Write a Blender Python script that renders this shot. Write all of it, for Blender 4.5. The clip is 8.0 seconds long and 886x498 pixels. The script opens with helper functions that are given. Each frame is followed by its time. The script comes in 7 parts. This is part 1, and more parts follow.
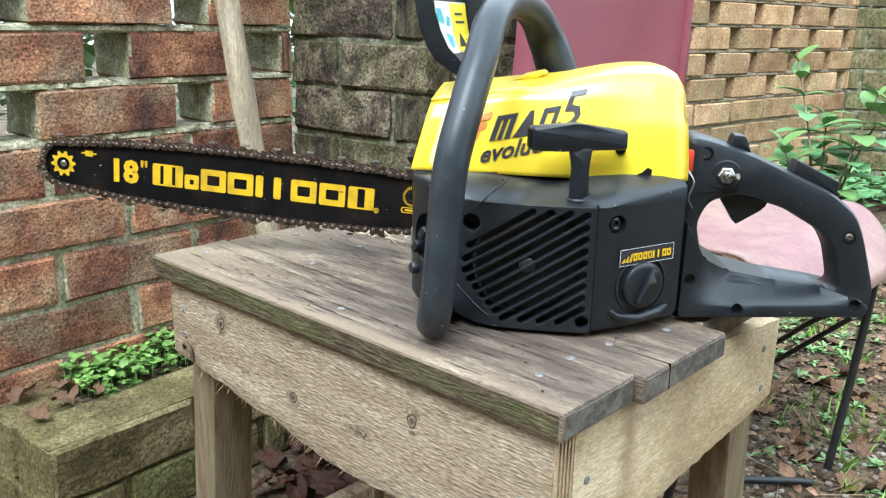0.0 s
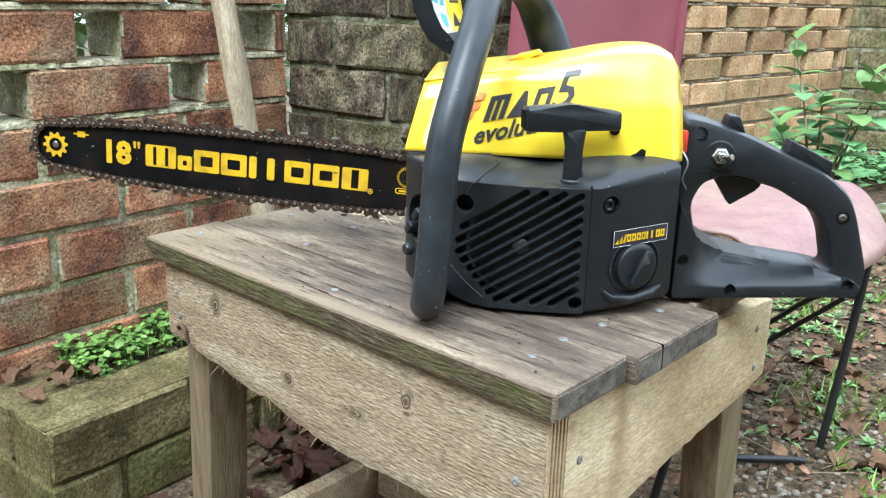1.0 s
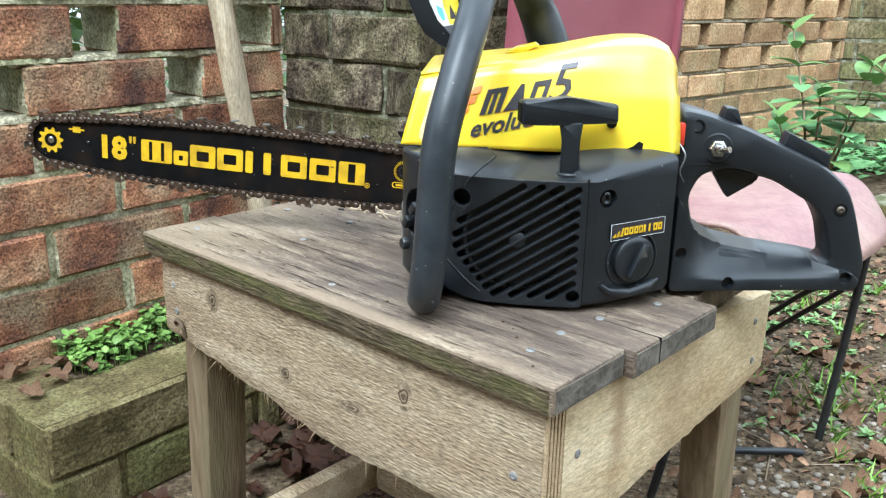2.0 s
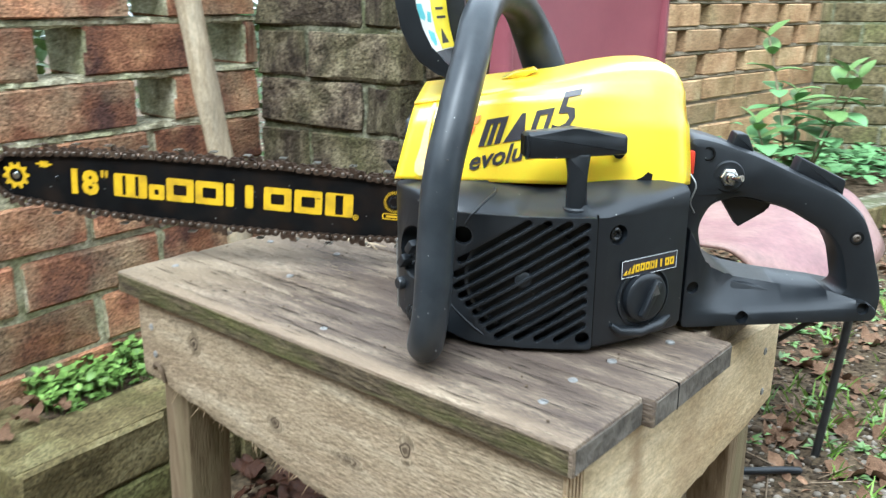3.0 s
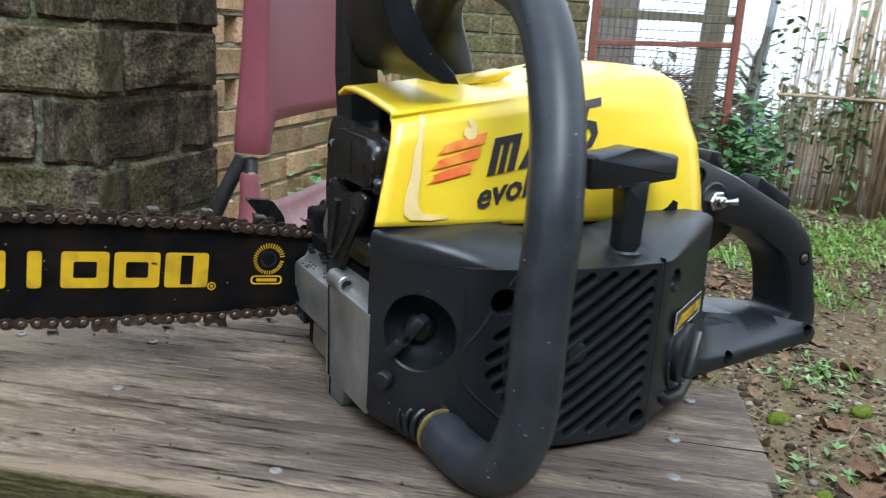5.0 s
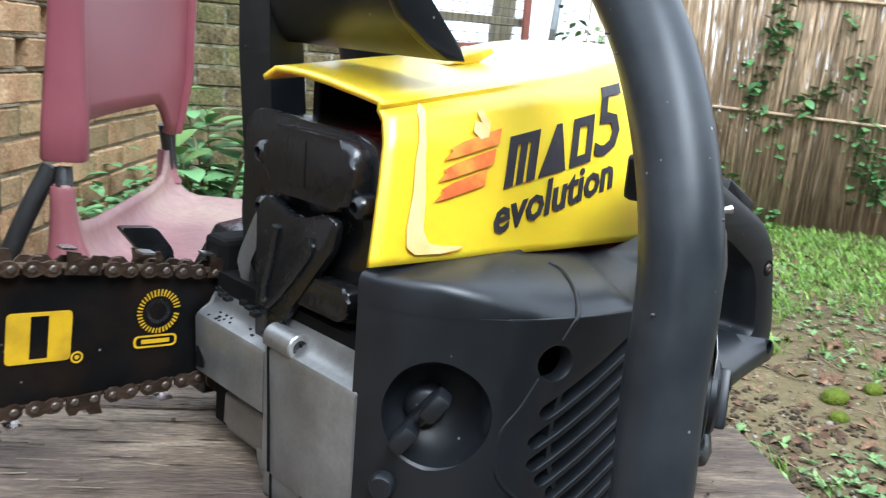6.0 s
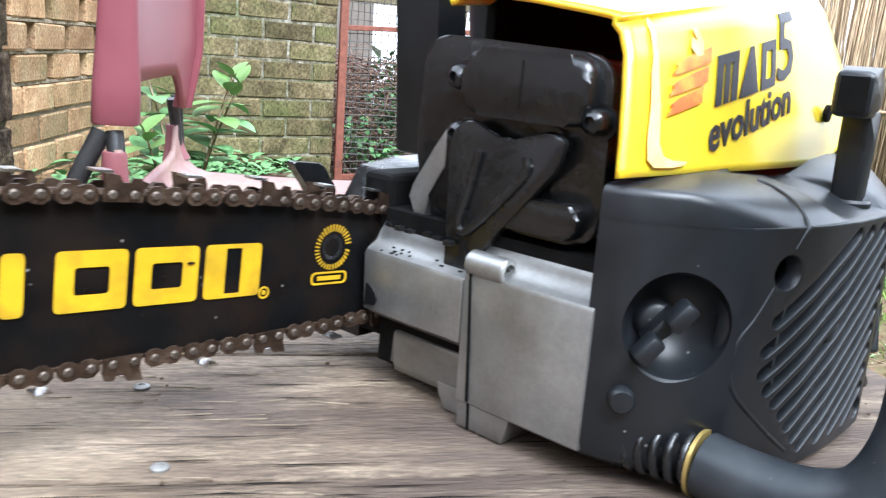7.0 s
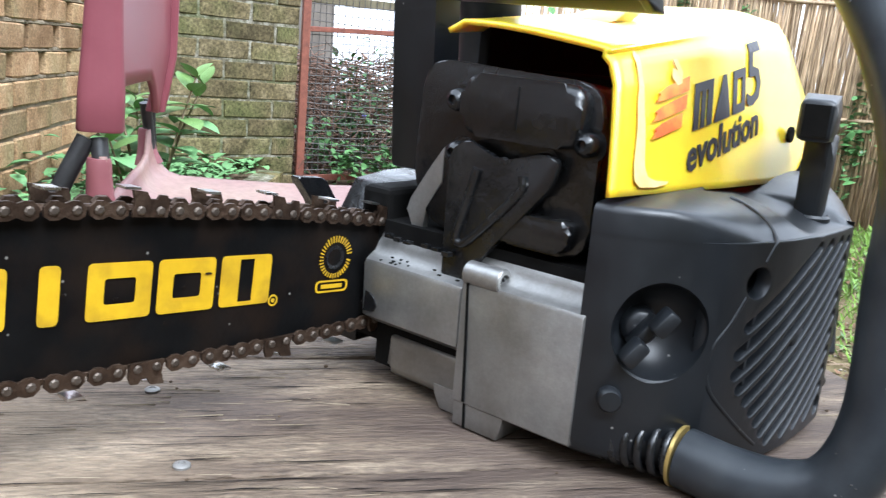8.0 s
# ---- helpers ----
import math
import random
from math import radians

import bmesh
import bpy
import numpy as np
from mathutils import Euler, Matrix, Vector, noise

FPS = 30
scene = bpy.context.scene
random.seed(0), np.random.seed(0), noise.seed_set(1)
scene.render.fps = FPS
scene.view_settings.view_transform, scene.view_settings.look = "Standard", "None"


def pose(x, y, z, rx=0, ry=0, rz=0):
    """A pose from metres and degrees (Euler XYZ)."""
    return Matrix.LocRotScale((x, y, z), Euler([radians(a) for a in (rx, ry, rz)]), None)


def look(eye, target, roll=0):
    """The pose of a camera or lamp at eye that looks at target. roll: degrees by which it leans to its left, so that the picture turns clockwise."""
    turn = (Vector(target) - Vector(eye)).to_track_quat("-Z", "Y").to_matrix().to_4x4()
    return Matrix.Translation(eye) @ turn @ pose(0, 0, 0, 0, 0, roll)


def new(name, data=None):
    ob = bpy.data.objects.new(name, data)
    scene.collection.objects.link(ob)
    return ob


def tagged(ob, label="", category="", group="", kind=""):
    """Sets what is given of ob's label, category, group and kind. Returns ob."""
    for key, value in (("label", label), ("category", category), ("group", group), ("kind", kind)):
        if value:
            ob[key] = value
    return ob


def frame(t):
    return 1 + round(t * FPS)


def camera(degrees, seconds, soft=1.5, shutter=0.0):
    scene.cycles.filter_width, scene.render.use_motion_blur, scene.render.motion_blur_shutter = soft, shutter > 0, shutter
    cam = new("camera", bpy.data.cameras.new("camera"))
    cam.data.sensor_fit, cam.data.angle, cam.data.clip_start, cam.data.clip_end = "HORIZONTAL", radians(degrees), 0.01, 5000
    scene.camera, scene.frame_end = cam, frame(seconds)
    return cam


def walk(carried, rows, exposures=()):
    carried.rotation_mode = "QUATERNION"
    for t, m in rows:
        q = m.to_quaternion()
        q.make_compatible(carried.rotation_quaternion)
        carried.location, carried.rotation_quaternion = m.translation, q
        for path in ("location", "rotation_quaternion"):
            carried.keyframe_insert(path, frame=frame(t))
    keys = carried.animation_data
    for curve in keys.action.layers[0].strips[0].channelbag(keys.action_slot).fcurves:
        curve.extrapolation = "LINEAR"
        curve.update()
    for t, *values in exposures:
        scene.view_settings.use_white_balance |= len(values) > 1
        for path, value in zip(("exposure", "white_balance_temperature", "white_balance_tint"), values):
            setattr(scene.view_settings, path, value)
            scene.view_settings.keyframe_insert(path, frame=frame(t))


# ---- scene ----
cam = camera(55.5, 8.0, soft=1.25, shutter=0.35)
PATH = [
    (0, (0.118, -0.816, 0.739), (-0.085, 1.103, 0.213), 1.2),
    (0.5, (0.119, -0.815, 0.739), (-0.077, 1.101, 0.199), 1.2),
    (1, (0.12, -0.815, 0.74), (-0.072, 1.092, 0.168), 1.2),
    (1.5, (0.12, -0.814, 0.74), (-0.068, 1.089, 0.155), 1.0),
    (2.8, (0.124, -0.796, 0.744), (-0.065, 1.106, 0.156), 0.9),
    (3, (0.097, -0.767, 0.754), (-0.029, 1.144, 0.178), 0.2),
    (3.5, (0.067, -0.738, 0.75), (0.318, 1.169, 0.204), 1.9),
    (4, (0.052, -0.711, 0.752), (0.54, 1.158, 0.233), 1.7),
    (4.5, (-0.08, -0.615, 0.751), (0.71, 1.153, 0.25), 3.7),
    (4.7, (-0.126, -0.582, 0.738), (0.704, 1.167, 0.236), 3.7),
    (5.8, (-0.168, -0.376, 0.695), (1.109, 1.099, 0.256), 4.7),
    (6, (-0.163, -0.359, 0.694), (1.183, 1.051, 0.247), 4.8),
    (6.5, (-0.184, -0.309, 0.692), (1.259, 0.994, 0.225), 3.9),
    (7, (-0.243, -0.286, 0.657), (1.208, 1.015, 0.206), 4.5),
    (7.5, (-0.269, -0.28, 0.666), (1.196, 1.005, 0.217), 4.5),
    (8, (-0.274, -0.288, 0.666), (1.244, 0.937, 0.224), 5.3),
]
walk(cam, [(t, look(eye, target, roll)) for t, eye, target, roll in PATH],
     exposures=[(0.0, 2.3, 5500, 1), (2.8, 2.3, 5500, 1), (3.5, 2.13, 5500, 2), (4.0, 1.6, 5500, 3), (4.5, 1.32, 5500, 4), (4.8, 1.35, 5500, 4), (5.8, 1.95, 5550, 6), (6.5, 1.9, 5550, 7), (7.0, 2.52, 5600, 8), (7.5, 2.68, 5550, 8), (8.0, 2.2, 5600, 8)])

# world: bright overcast sky, a wide weak sun
SUN_EL, SUN_AZ = 52.0, 200.0
world = bpy.data.worlds.new("overcast_sky")
scene.world = world
world.use_nodes = True
wn = world.node_tree.nodes
sky = wn.new("ShaderNodeTexSky")
sky.sky_type = "NISHITA"
sky.sun_disc = False
sky.sun_elevation, sky.sun_rotation = radians(SUN_EL), radians(SUN_AZ)
sky.dust_density, sky.air_density, sky.ozone_density = 4.0, 1.0, 1.0
hsv = wn.new("ShaderNodeHueSaturation")
hsv.inputs["Saturation"].default_value = 0.12
world.node_tree.links.new(sky.outputs[0], hsv.inputs["Color"])
cloud = wn.new("ShaderNodeMix")
cloud.data_type = "RGBA"
cloud.inputs[0].default_value = 0.75
cloud.inputs[7].default_value = (5.6, 5.75, 6.0, 1)
world.node_tree.links.new(hsv.outputs[0], cloud.inputs[6])
world.node_tree.links.new(cloud.outputs[2], wn["Background"].inputs["Color"])
wn["Background"].inputs["Strength"].default_value = 0.15
sun = new("sun", bpy.data.lights.new("sun", "SUN"))
sun.data.energy, sun.data.angle, sun.data.color = 0.9, radians(30), (1.0, 0.985, 0.965)
az, el = radians(SUN_AZ), radians(SUN_EL)
SUN_WAY = Vector((math.sin(az) * math.cos(el), math.cos(az) * math.cos(el), math.sin(el)))
sun.matrix_world = look(SUN_WAY * 10, (0, 0, 0))

# ---- small building kit ----
def tree(mat):
    mat.use_nodes = True
    nt = mat.node_tree
    return nt, nt.nodes["Principled BSDF"]


def mixed(name, stops, scale=20.0, detail=6.0, rough=(0.6, 0.8), bump=0.2, bump_scale=None, metal=0.0, stretch=None,
          random_tint=0.0, stain=None, stain_scale=3.0, stain_amount=0.5, island=False, spec=None, coat=0.0, grit=0.0, grit_scale=220.0, span=(0.3, 0.7), grain=None, specks=None, patches=()):
    """A surface: fine noise through a colour ramp, a second larger stain layer, roughness variation and bump."""
    mat = bpy.data.materials.new(name)
    nt, bsdf = tree(mat)
    N, L = nt.nodes, nt.links
    tex = N.new("ShaderNodeTexCoord")
    mp = N.new("ShaderNodeMapping")
    L.new(tex.outputs["Object"], mp.inputs["Vector"])
    if stretch:
        mp.inputs["Scale"].default_value = stretch
    info = N.new("ShaderNodeObjectInfo")
    add = N.new("ShaderNodeVectorMath")
    add.operation = "ADD"
    sc = N.new("ShaderNodeMath")
    sc.operation = "MULTIPLY"
    sc.inputs[1].default_value = 37.0
    L.new(info.outputs["Random"], sc.inputs[0])
    L.new(mp.outputs[0], add.inputs[0])
    L.new(sc.outputs[0], add.inputs[1])
    n1 = N.new("ShaderNodeTexNoise")
    n1.inputs["Scale"].default_value, n1.inputs["Detail"].default_value = scale, detail
    n1.inputs["Roughness"].default_value = 0.65
    L.new(add.outputs[0], n1.inputs["Vector"])
    ramp = N.new("ShaderNodeValToRGB")
    el = ramp.color_ramp.elements
    lo, hi = span
    for k, c in enumerate(stops):
        p = lo + (hi - lo) * k / max(1, len(stops) - 1)
        e = el[k] if k < 2 else el.new(p)
        e.position, e.color = p, (*c, 1)
    L.new(n1.outputs["Fac"], ramp.inputs[0])
    col = ramp.outputs[0]
    if stain:
        n2 = N.new("ShaderNodeTexNoise")
        n2.inputs["Scale"].default_value, n2.inputs["Detail"].default_value = stain_scale, 5
        L.new(add.outputs[0], n2.inputs["Vector"])
        r2 = N.new("ShaderNodeValToRGB")
        r2.color_ramp.elements[0].position, r2.color_ramp.elements[1].position = 0.45, 0.68
        L.new(n2.outputs["Fac"], r2.inputs[0])
        k = N.new("ShaderNodeMath")
        k.operation = "MULTIPLY"
        k.inputs[1].default_value = stain_amount
        L.new(r2.outputs[0], k.inputs[0])
        mx = N.new("ShaderNodeMix")
        mx.data_type = "RGBA"
        L.new(k.outputs[0], mx.inputs[0])
        L.new(col, mx.inputs[6])
        mx.inputs[7].default_value = (*stain, 1)
        col = mx.outputs[2]
    if grit:
        n3 = N.new("ShaderNodeTexNoise")
        n3.inputs["Scale"].default_value, n3.inputs["Detail"].default_value = grit_scale, 4
        n3.inputs["Roughness"].default_value = 0.7
        L.new(mp.outputs[0], n3.inputs["Vector"])
        r3 = N.new("ShaderNodeMapRange")
        r3.inputs[1].default_value, r3.inputs[2].default_value = 0.32, 0.68
        r3.inputs[3].default_value, r3.inputs[4].default_value = 1 - grit, 1 + grit
        L.new(n3.outputs["Fac"], r3.inputs[0])
        h3 = N.new("ShaderNodeHueSaturation")
        L.new(r3.outputs[0], h3.inputs["Value"])
        L.new(col, h3.inputs["Color"])
        col = h3.outputs[0]
    if grain:
        axis, per_metre, amount = grain
        gm = N.new("ShaderNodeMapping")
        gm.inputs["Scale"].default_value = (0.22, 1.0, 1.0) if axis != "X" else (1.0, 0.22, 1.0)
        L.new(add.outputs[0] if not stretch else tex.outputs["Object"], gm.inputs["Vector"])
        wv = N.new("ShaderNodeTexWave")
        wv.wave_type, wv.bands_direction = "BANDS", axis
        wv.inputs["Scale"].default_value, wv.inputs["Distortion"].default_value = per_metre, 9.0
        wv.inputs["Detail"].default_value, wv.inputs["Detail Scale"].default_value = 4.0, 0.6
        L.new(gm.outputs[0], wv.inputs["Vector"])
        gr = N.new("ShaderNodeMapRange")
        gr.inputs[3].default_value, gr.inputs[4].default_value = 1 - amount, 1 + 0.5 * amount
        L.new(wv.outputs["Fac"], gr.inputs[0])
        hg = N.new("ShaderNodeHueSaturation")
        L.new(gr.outputs[0], hg.inputs["Value"])
        L.new(col, hg.inputs["Color"])
        col = hg.outputs[0]
    if random_tint:
        h = N.new("ShaderNodeHueSaturation")
        rng = N.new("ShaderNodeMapRange")
        if island:
            geo = N.new("ShaderNodeNewGeometry")
            L.new(geo.outputs["Random Per Island"], rng.inputs[0])
        else:
            L.new(info.outputs["Random"], rng.inputs[0])
        rng.inputs[3].default_value, rng.inputs[4].default_value = 1 - random_tint, 1 + random_tint
        L.new(rng.outputs[0], h.inputs["Value"])
        L.new(col, h.inputs["Color"])
        col = h.outputs[0]
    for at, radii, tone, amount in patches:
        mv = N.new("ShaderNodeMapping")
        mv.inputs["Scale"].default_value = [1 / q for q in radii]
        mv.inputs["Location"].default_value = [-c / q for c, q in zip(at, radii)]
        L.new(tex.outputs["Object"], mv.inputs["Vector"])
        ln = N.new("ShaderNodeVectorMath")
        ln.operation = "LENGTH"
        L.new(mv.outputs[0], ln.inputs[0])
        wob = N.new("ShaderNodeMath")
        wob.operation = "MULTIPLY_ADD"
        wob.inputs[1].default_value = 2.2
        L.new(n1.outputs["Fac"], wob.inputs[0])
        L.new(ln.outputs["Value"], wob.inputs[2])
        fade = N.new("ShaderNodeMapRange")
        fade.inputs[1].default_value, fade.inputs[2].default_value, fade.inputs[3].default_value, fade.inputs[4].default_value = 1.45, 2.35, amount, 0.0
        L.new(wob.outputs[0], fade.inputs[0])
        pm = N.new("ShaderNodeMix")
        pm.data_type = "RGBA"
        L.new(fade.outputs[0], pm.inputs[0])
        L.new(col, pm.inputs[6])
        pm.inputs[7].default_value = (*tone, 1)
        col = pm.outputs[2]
    if specks:
        per_metre, share, speck_tone = specks
        vo = N.new("ShaderNodeTexVoronoi")
        vo.inputs["Scale"].default_value = per_metre
        L.new(tex.outputs["Object"], vo.inputs["Vector"])
        near = N.new("ShaderNodeMapRange")
        near.inputs[1].default_value, near.inputs[2].default_value, near.inputs[3].default_value, near.inputs[4].default_value = 0.05, 0.11, 1.0, 0.0
        L.new(vo.outputs["Distance"], near.inputs[0])
        pick = N.new("ShaderNodeSeparateColor")
        L.new(vo.outputs["Color"], pick.inputs[0])
        some = N.new("ShaderNodeMath")
        some.operation = "LESS_THAN"
        some.inputs[1].default_value = share
        L.new(pick.outputs[0], some.inputs[0])
        both = N.new("ShaderNodeMath")
        both.operation = "MULTIPLY"
        L.new(near.outputs[0], both.inputs[0])
        L.new(some.outputs[0], both.inputs[1])
        dm = N.new("ShaderNodeMix")
        dm.data_type = "RGBA"
        L.new(both.outputs[0], dm.inputs[0])
        L.new(col, dm.inputs[6])
        dm.inputs[7].default_value = (*speck_tone, 1)
        col = dm.outputs[2]
    L.new(col, bsdf.inputs["Base Color"])
    rr = N.new("ShaderNodeMapRange")
    rr.inputs[3].default_value, rr.inputs[4].default_value = rough
    L.new(n1.outputs["Fac"], rr.inputs[0])
    L.new(rr.outputs[0], bsdf.inputs["Roughness"])
    bsdf.inputs["Metallic"].default_value = metal
    bsdf.inputs["Specular IOR Level"].default_value = spec if spec is not None else (0.15 if rough[0] > 0.64 else 0.5)
    bsdf.inputs["Coat Weight"].default_value = coat
    bsdf.inputs["Coat Roughness"].default_value = 0.28
    if bump:
        bp = N.new("ShaderNodeBump")
        bp.inputs["Strength"].default_value = bump
        bp.inputs["Distance"].default_value = 0.004
        nb = n1
        if bump_scale:
            nb = N.new("ShaderNodeTexNoise")
            nb.inputs["Scale"].default_value, nb.inputs["Detail"].default_value = bump_scale, 8
            L.new(add.outputs[0], nb.inputs["Vector"])
        L.new(nb.outputs["Fac"], bp.inputs["Height"])
        L.new(bp.outputs[0], bsdf.inputs["Normal"])
    return mat


def mesh_of(name, bm, mat, smooth=None):
    me = bpy.data.meshes.new(name)
    bmesh.ops.recalc_face_normals(bm, faces=bm.faces)
    if smooth is not None:
        for f in bm.faces:
            f.smooth = True
        for e in bm.edges:
            if len(e.link_faces) == 2 and e.calc_face_angle(0) > radians(smooth):
                e.smooth = False
    bm.to_mesh(me)
    bm.free()
    if mat:
        me.materials.append(mat)
    return me


def part(name, bm, mat, parent, label="", smooth=None, local=False):
    ob = new(name, mesh_of(name, bm, mat, smooth))
    ob.parent = parent
    if parent and not local and not parent.parent:
        ob.matrix_parent_inverse = parent.matrix_basis.inverted()
    if label:
        tagged(ob, label)
    return ob


def thing(name, at, label, category, group="", kind=""):
    """An Empty at the base of a thing, at a pose."""
    ob = new(name)
    ob.empty_display_size = 0.02
    ob.matrix_world = at if isinstance(at, Matrix) else pose(*at)
    return tagged(ob, label, category, group, kind)


def solid(name, bm, mat, label, category, kind="", smooth=None, group=""):
    ob = new(name, mesh_of(name, bm, mat, smooth))
    return tagged(ob, label, category, group, kind)


def box(bm, lo, hi, m=None, bevel=0.0, seg=2):
    vs = [Vector((x, y, z)) for x in (lo[0], hi[0]) for y in (lo[1], hi[1]) for z in (lo[2], hi[2])]
    if m:
        vs = [m @ v for v in vs]
    v = [bm.verts.new(p) for p in vs]
    fs = [bm.faces.new([v[i] for i in q]) for q in ((0, 1, 3, 2), (4, 6, 7, 5), (0, 4, 5, 1), (2, 3, 7, 6), (0, 2, 6, 4), (1, 5, 7, 3))]
    if bevel:
        es = list({e for f in fs for e in f.edges})
        bmesh.ops.bevel(bm, geom=es, offset=bevel, segments=seg, affect="EDGES", profile=0.5)
    return bm


def prism(bm, pts, y0, y1, m=None, bevel=0.0, seg=2):
    """An outline in x and z, drawn out from y0 to y1."""
    m = m or Matrix()
    a = [bm.verts.new(m @ Vector((x, y0, z))) for x, z in pts]
    b = [bm.verts.new(m @ Vector((x, y1, z))) for x, z in pts]
    n = len(pts)
    fs = [bm.faces.new(a), bm.faces.new(b[::-1])]
    fs += [bm.faces.new((a[i], b[i], b[(i + 1) % n], a[(i + 1) % n])) for i in range(n)]
    if bevel:
        es = list(fs[0].edges) + list(fs[1].edges)
        bmesh.ops.bevel(bm, geom=es, offset=bevel, segments=seg, affect="EDGES", profile=0.5)
    return bm


def ring(c, u, v, r, n, ru=1.0, rv=1.0):
    return [c + u * (r * ru * math.cos(2 * math.pi * k / n)) + v * (r * rv * math.sin(2 * math.pi * k / n)) for k in range(n)]


def tube(bm, pts, radii, n=16, caps=True, flat=1.0):
    """A round bar along points; radii one number or one a point."""
    pts = [Vector(p) for p in pts]
    if not isinstance(radii, (list, tuple)):
        radii = [radii] * len(pts)
    t0 = (pts[1] - pts[0]).normalized()
    ref = Vector((0, 0, 1)) if abs(t0.z) < 0.9 else Vector((1, 0, 0))
    u = t0.cross(ref).normalized()
    rows = []
    for i, p in enumerate(pts):
        t = (pts[min(i + 1, len(pts) - 1)] - pts[max(i - 1, 0)]).normalized()
        u = (u - t * u.dot(t)).normalized()
        v = t.cross(u)
        rows.append([bm.verts.new(q) for q in ring(p, u, v, radii[i], n, 1.0, flat)])
    for a, b in zip(rows, rows[1:]):
        for k in range(n):
            bm.faces.new((a[k], a[(k + 1) % n], b[(k + 1) % n], b[k]))
    if caps:
        bm.faces.new(rows[0][::-1])
        bm.faces.new(rows[-1])
    return bm


def spline(pts, n=8):
    """Catmull-Rom through points."""
    P = [Vector(p) for p in pts]
    P = [2 * P[0] - P[1]] + P + [2 * P[-1] - P[-2]]
    out = []
    for i in range(1, len(P) - 2):
        for k in range(n):
            t = k / n
            a, b, c, d = P[i - 1:i + 3]
            out.append(0.5 * ((2 * b) + (c - a) * t + (2 * a - 5 * b + 4 * c - d) * t * t + (3 * b - a - 3 * c + d) * t ** 3))
    return out + [P[-2]]


def lathe(bm, prof, m, n=24, close=True):
    """A profile of (radius, height) turned round the local z of m."""
    rows = []
    for r, h in prof:
        rows.append([bm.verts.new(m @ Vector((r * math.cos(2 * math.pi * k / n), r * math.sin(2 * math.pi * k / n), h))) for k in range(n)])
    for a, b in zip(rows, rows[1:]):
        for k in range(n):
            bm.faces.new((a[k], a[(k + 1) % n], b[(k + 1) % n], b[k]))
    if close:
        bm.faces.new(rows[0][::-1])
        bm.faces.new(rows[-1])
    return bm


def frame3(o, x, y):
    """A matrix with origin o, x axis x and y axis near y."""
    x = Vector(x).normalized()
    z = x.cross(Vector(y)).normalized()
    y = z.cross(x)
    m = Matrix((x, y, z)).transposed().to_4x4()
    m.translation = Vector(o)
    return m


def rounded(pts, r, n=4):
    """Round the corners of a 2D outline."""
    out = []
    k = len(pts)
    for i, p in enumerate(pts):
        a, b, c = Vector(pts[i - 1]), Vector(p), Vector(pts[(i + 1) % k])
        d1, d2 = (a - b), (c - b)
        rr = min(r, d1.length * 0.45, d2.length * 0.45)
        p1, p2 = b + d1.normalized() * rr, b + d2.normalized() * rr
        for j in range(n + 1):
            t = j / n
            q = (1 - t) ** 2 * p1 + 2 * t * (1 - t) * b + t * t * p2
            out.append((q.x, q.y))
    return out


def flat_shape(outlines, depth, bevel=0.0, text="", size=0.02, res=2, shear=0.0, bold=0.0):
    """A bmesh in the x-y plane from outlines (holes alternate), or from a word, drawn out along z by depth each way."""
    if text:
        cu = bpy.data.curves.new("shape", "FONT")
        cu.body, cu.size, cu.shear, cu.offset = text, size, shear, bold
    else:
        cu = bpy.data.curves.new("shape", "CURVE")
        cu.dimensions = "2D"
        for pts in outlines:
            sp = cu.splines.new("POLY")
            sp.points.add(len(pts) - 1)
            for p, q in zip(sp.points, pts):
                p.co = (q[0], q[1], 0, 1)
            sp.use_cyclic_u = True
    cu.fill_mode = "BOTH"
    cu.extrude, cu.bevel_depth, cu.bevel_resolution, cu.resolution_u = depth, bevel, 1, res
    if bevel:
        cu.offset = -bevel
    ob = bpy.data.objects.new("shape", cu)
    scene.collection.objects.link(ob)
    me = bpy.data.meshes.new_from_object(ob.evaluated_get(bpy.context.evaluated_depsgraph_get()))
    bm = bmesh.new()
    bm.from_mesh(me)
    bmesh.ops.remove_doubles(bm, verts=bm.verts, dist=1e-6)
    bpy.data.objects.remove(ob)
    bpy.data.meshes.remove(me)
    bpy.data.curves.remove(cu)
    return bm


def laid(bm, fn):
    """Move every vertex by fn(co) -> place."""
    for v in bm.verts:
        v.co = Vector(fn(v.co))
    return bm


def rot_box(bm, c, size, m, bevel=0.0, seg=2):
    """A box of a size round c in the frame m."""
    h = [s / 2 for s in size]
    return box(bm, [c[i] - h[i] for i in range(3)], [c[i] + h[i] for i in range(3)], m, bevel, seg)


def screw_head(bm, c, n, r, h, slot=True):
    """A domed cross-head screw at c, facing n."""
    n = Vector(n).normalized()
    m = n.to_track_quat("Z", "Y").to_matrix().to_4x4()
    m.translation = Vector(c)
    lathe(bm, [(r, -h), (r, 0.2 * h), (0.85 * r, 0.7 * h), (0.45 * r, h), (0.4 * r, 0.45 * h), (0.05 * r, 0.35 * h)], m, 12)
    return bm


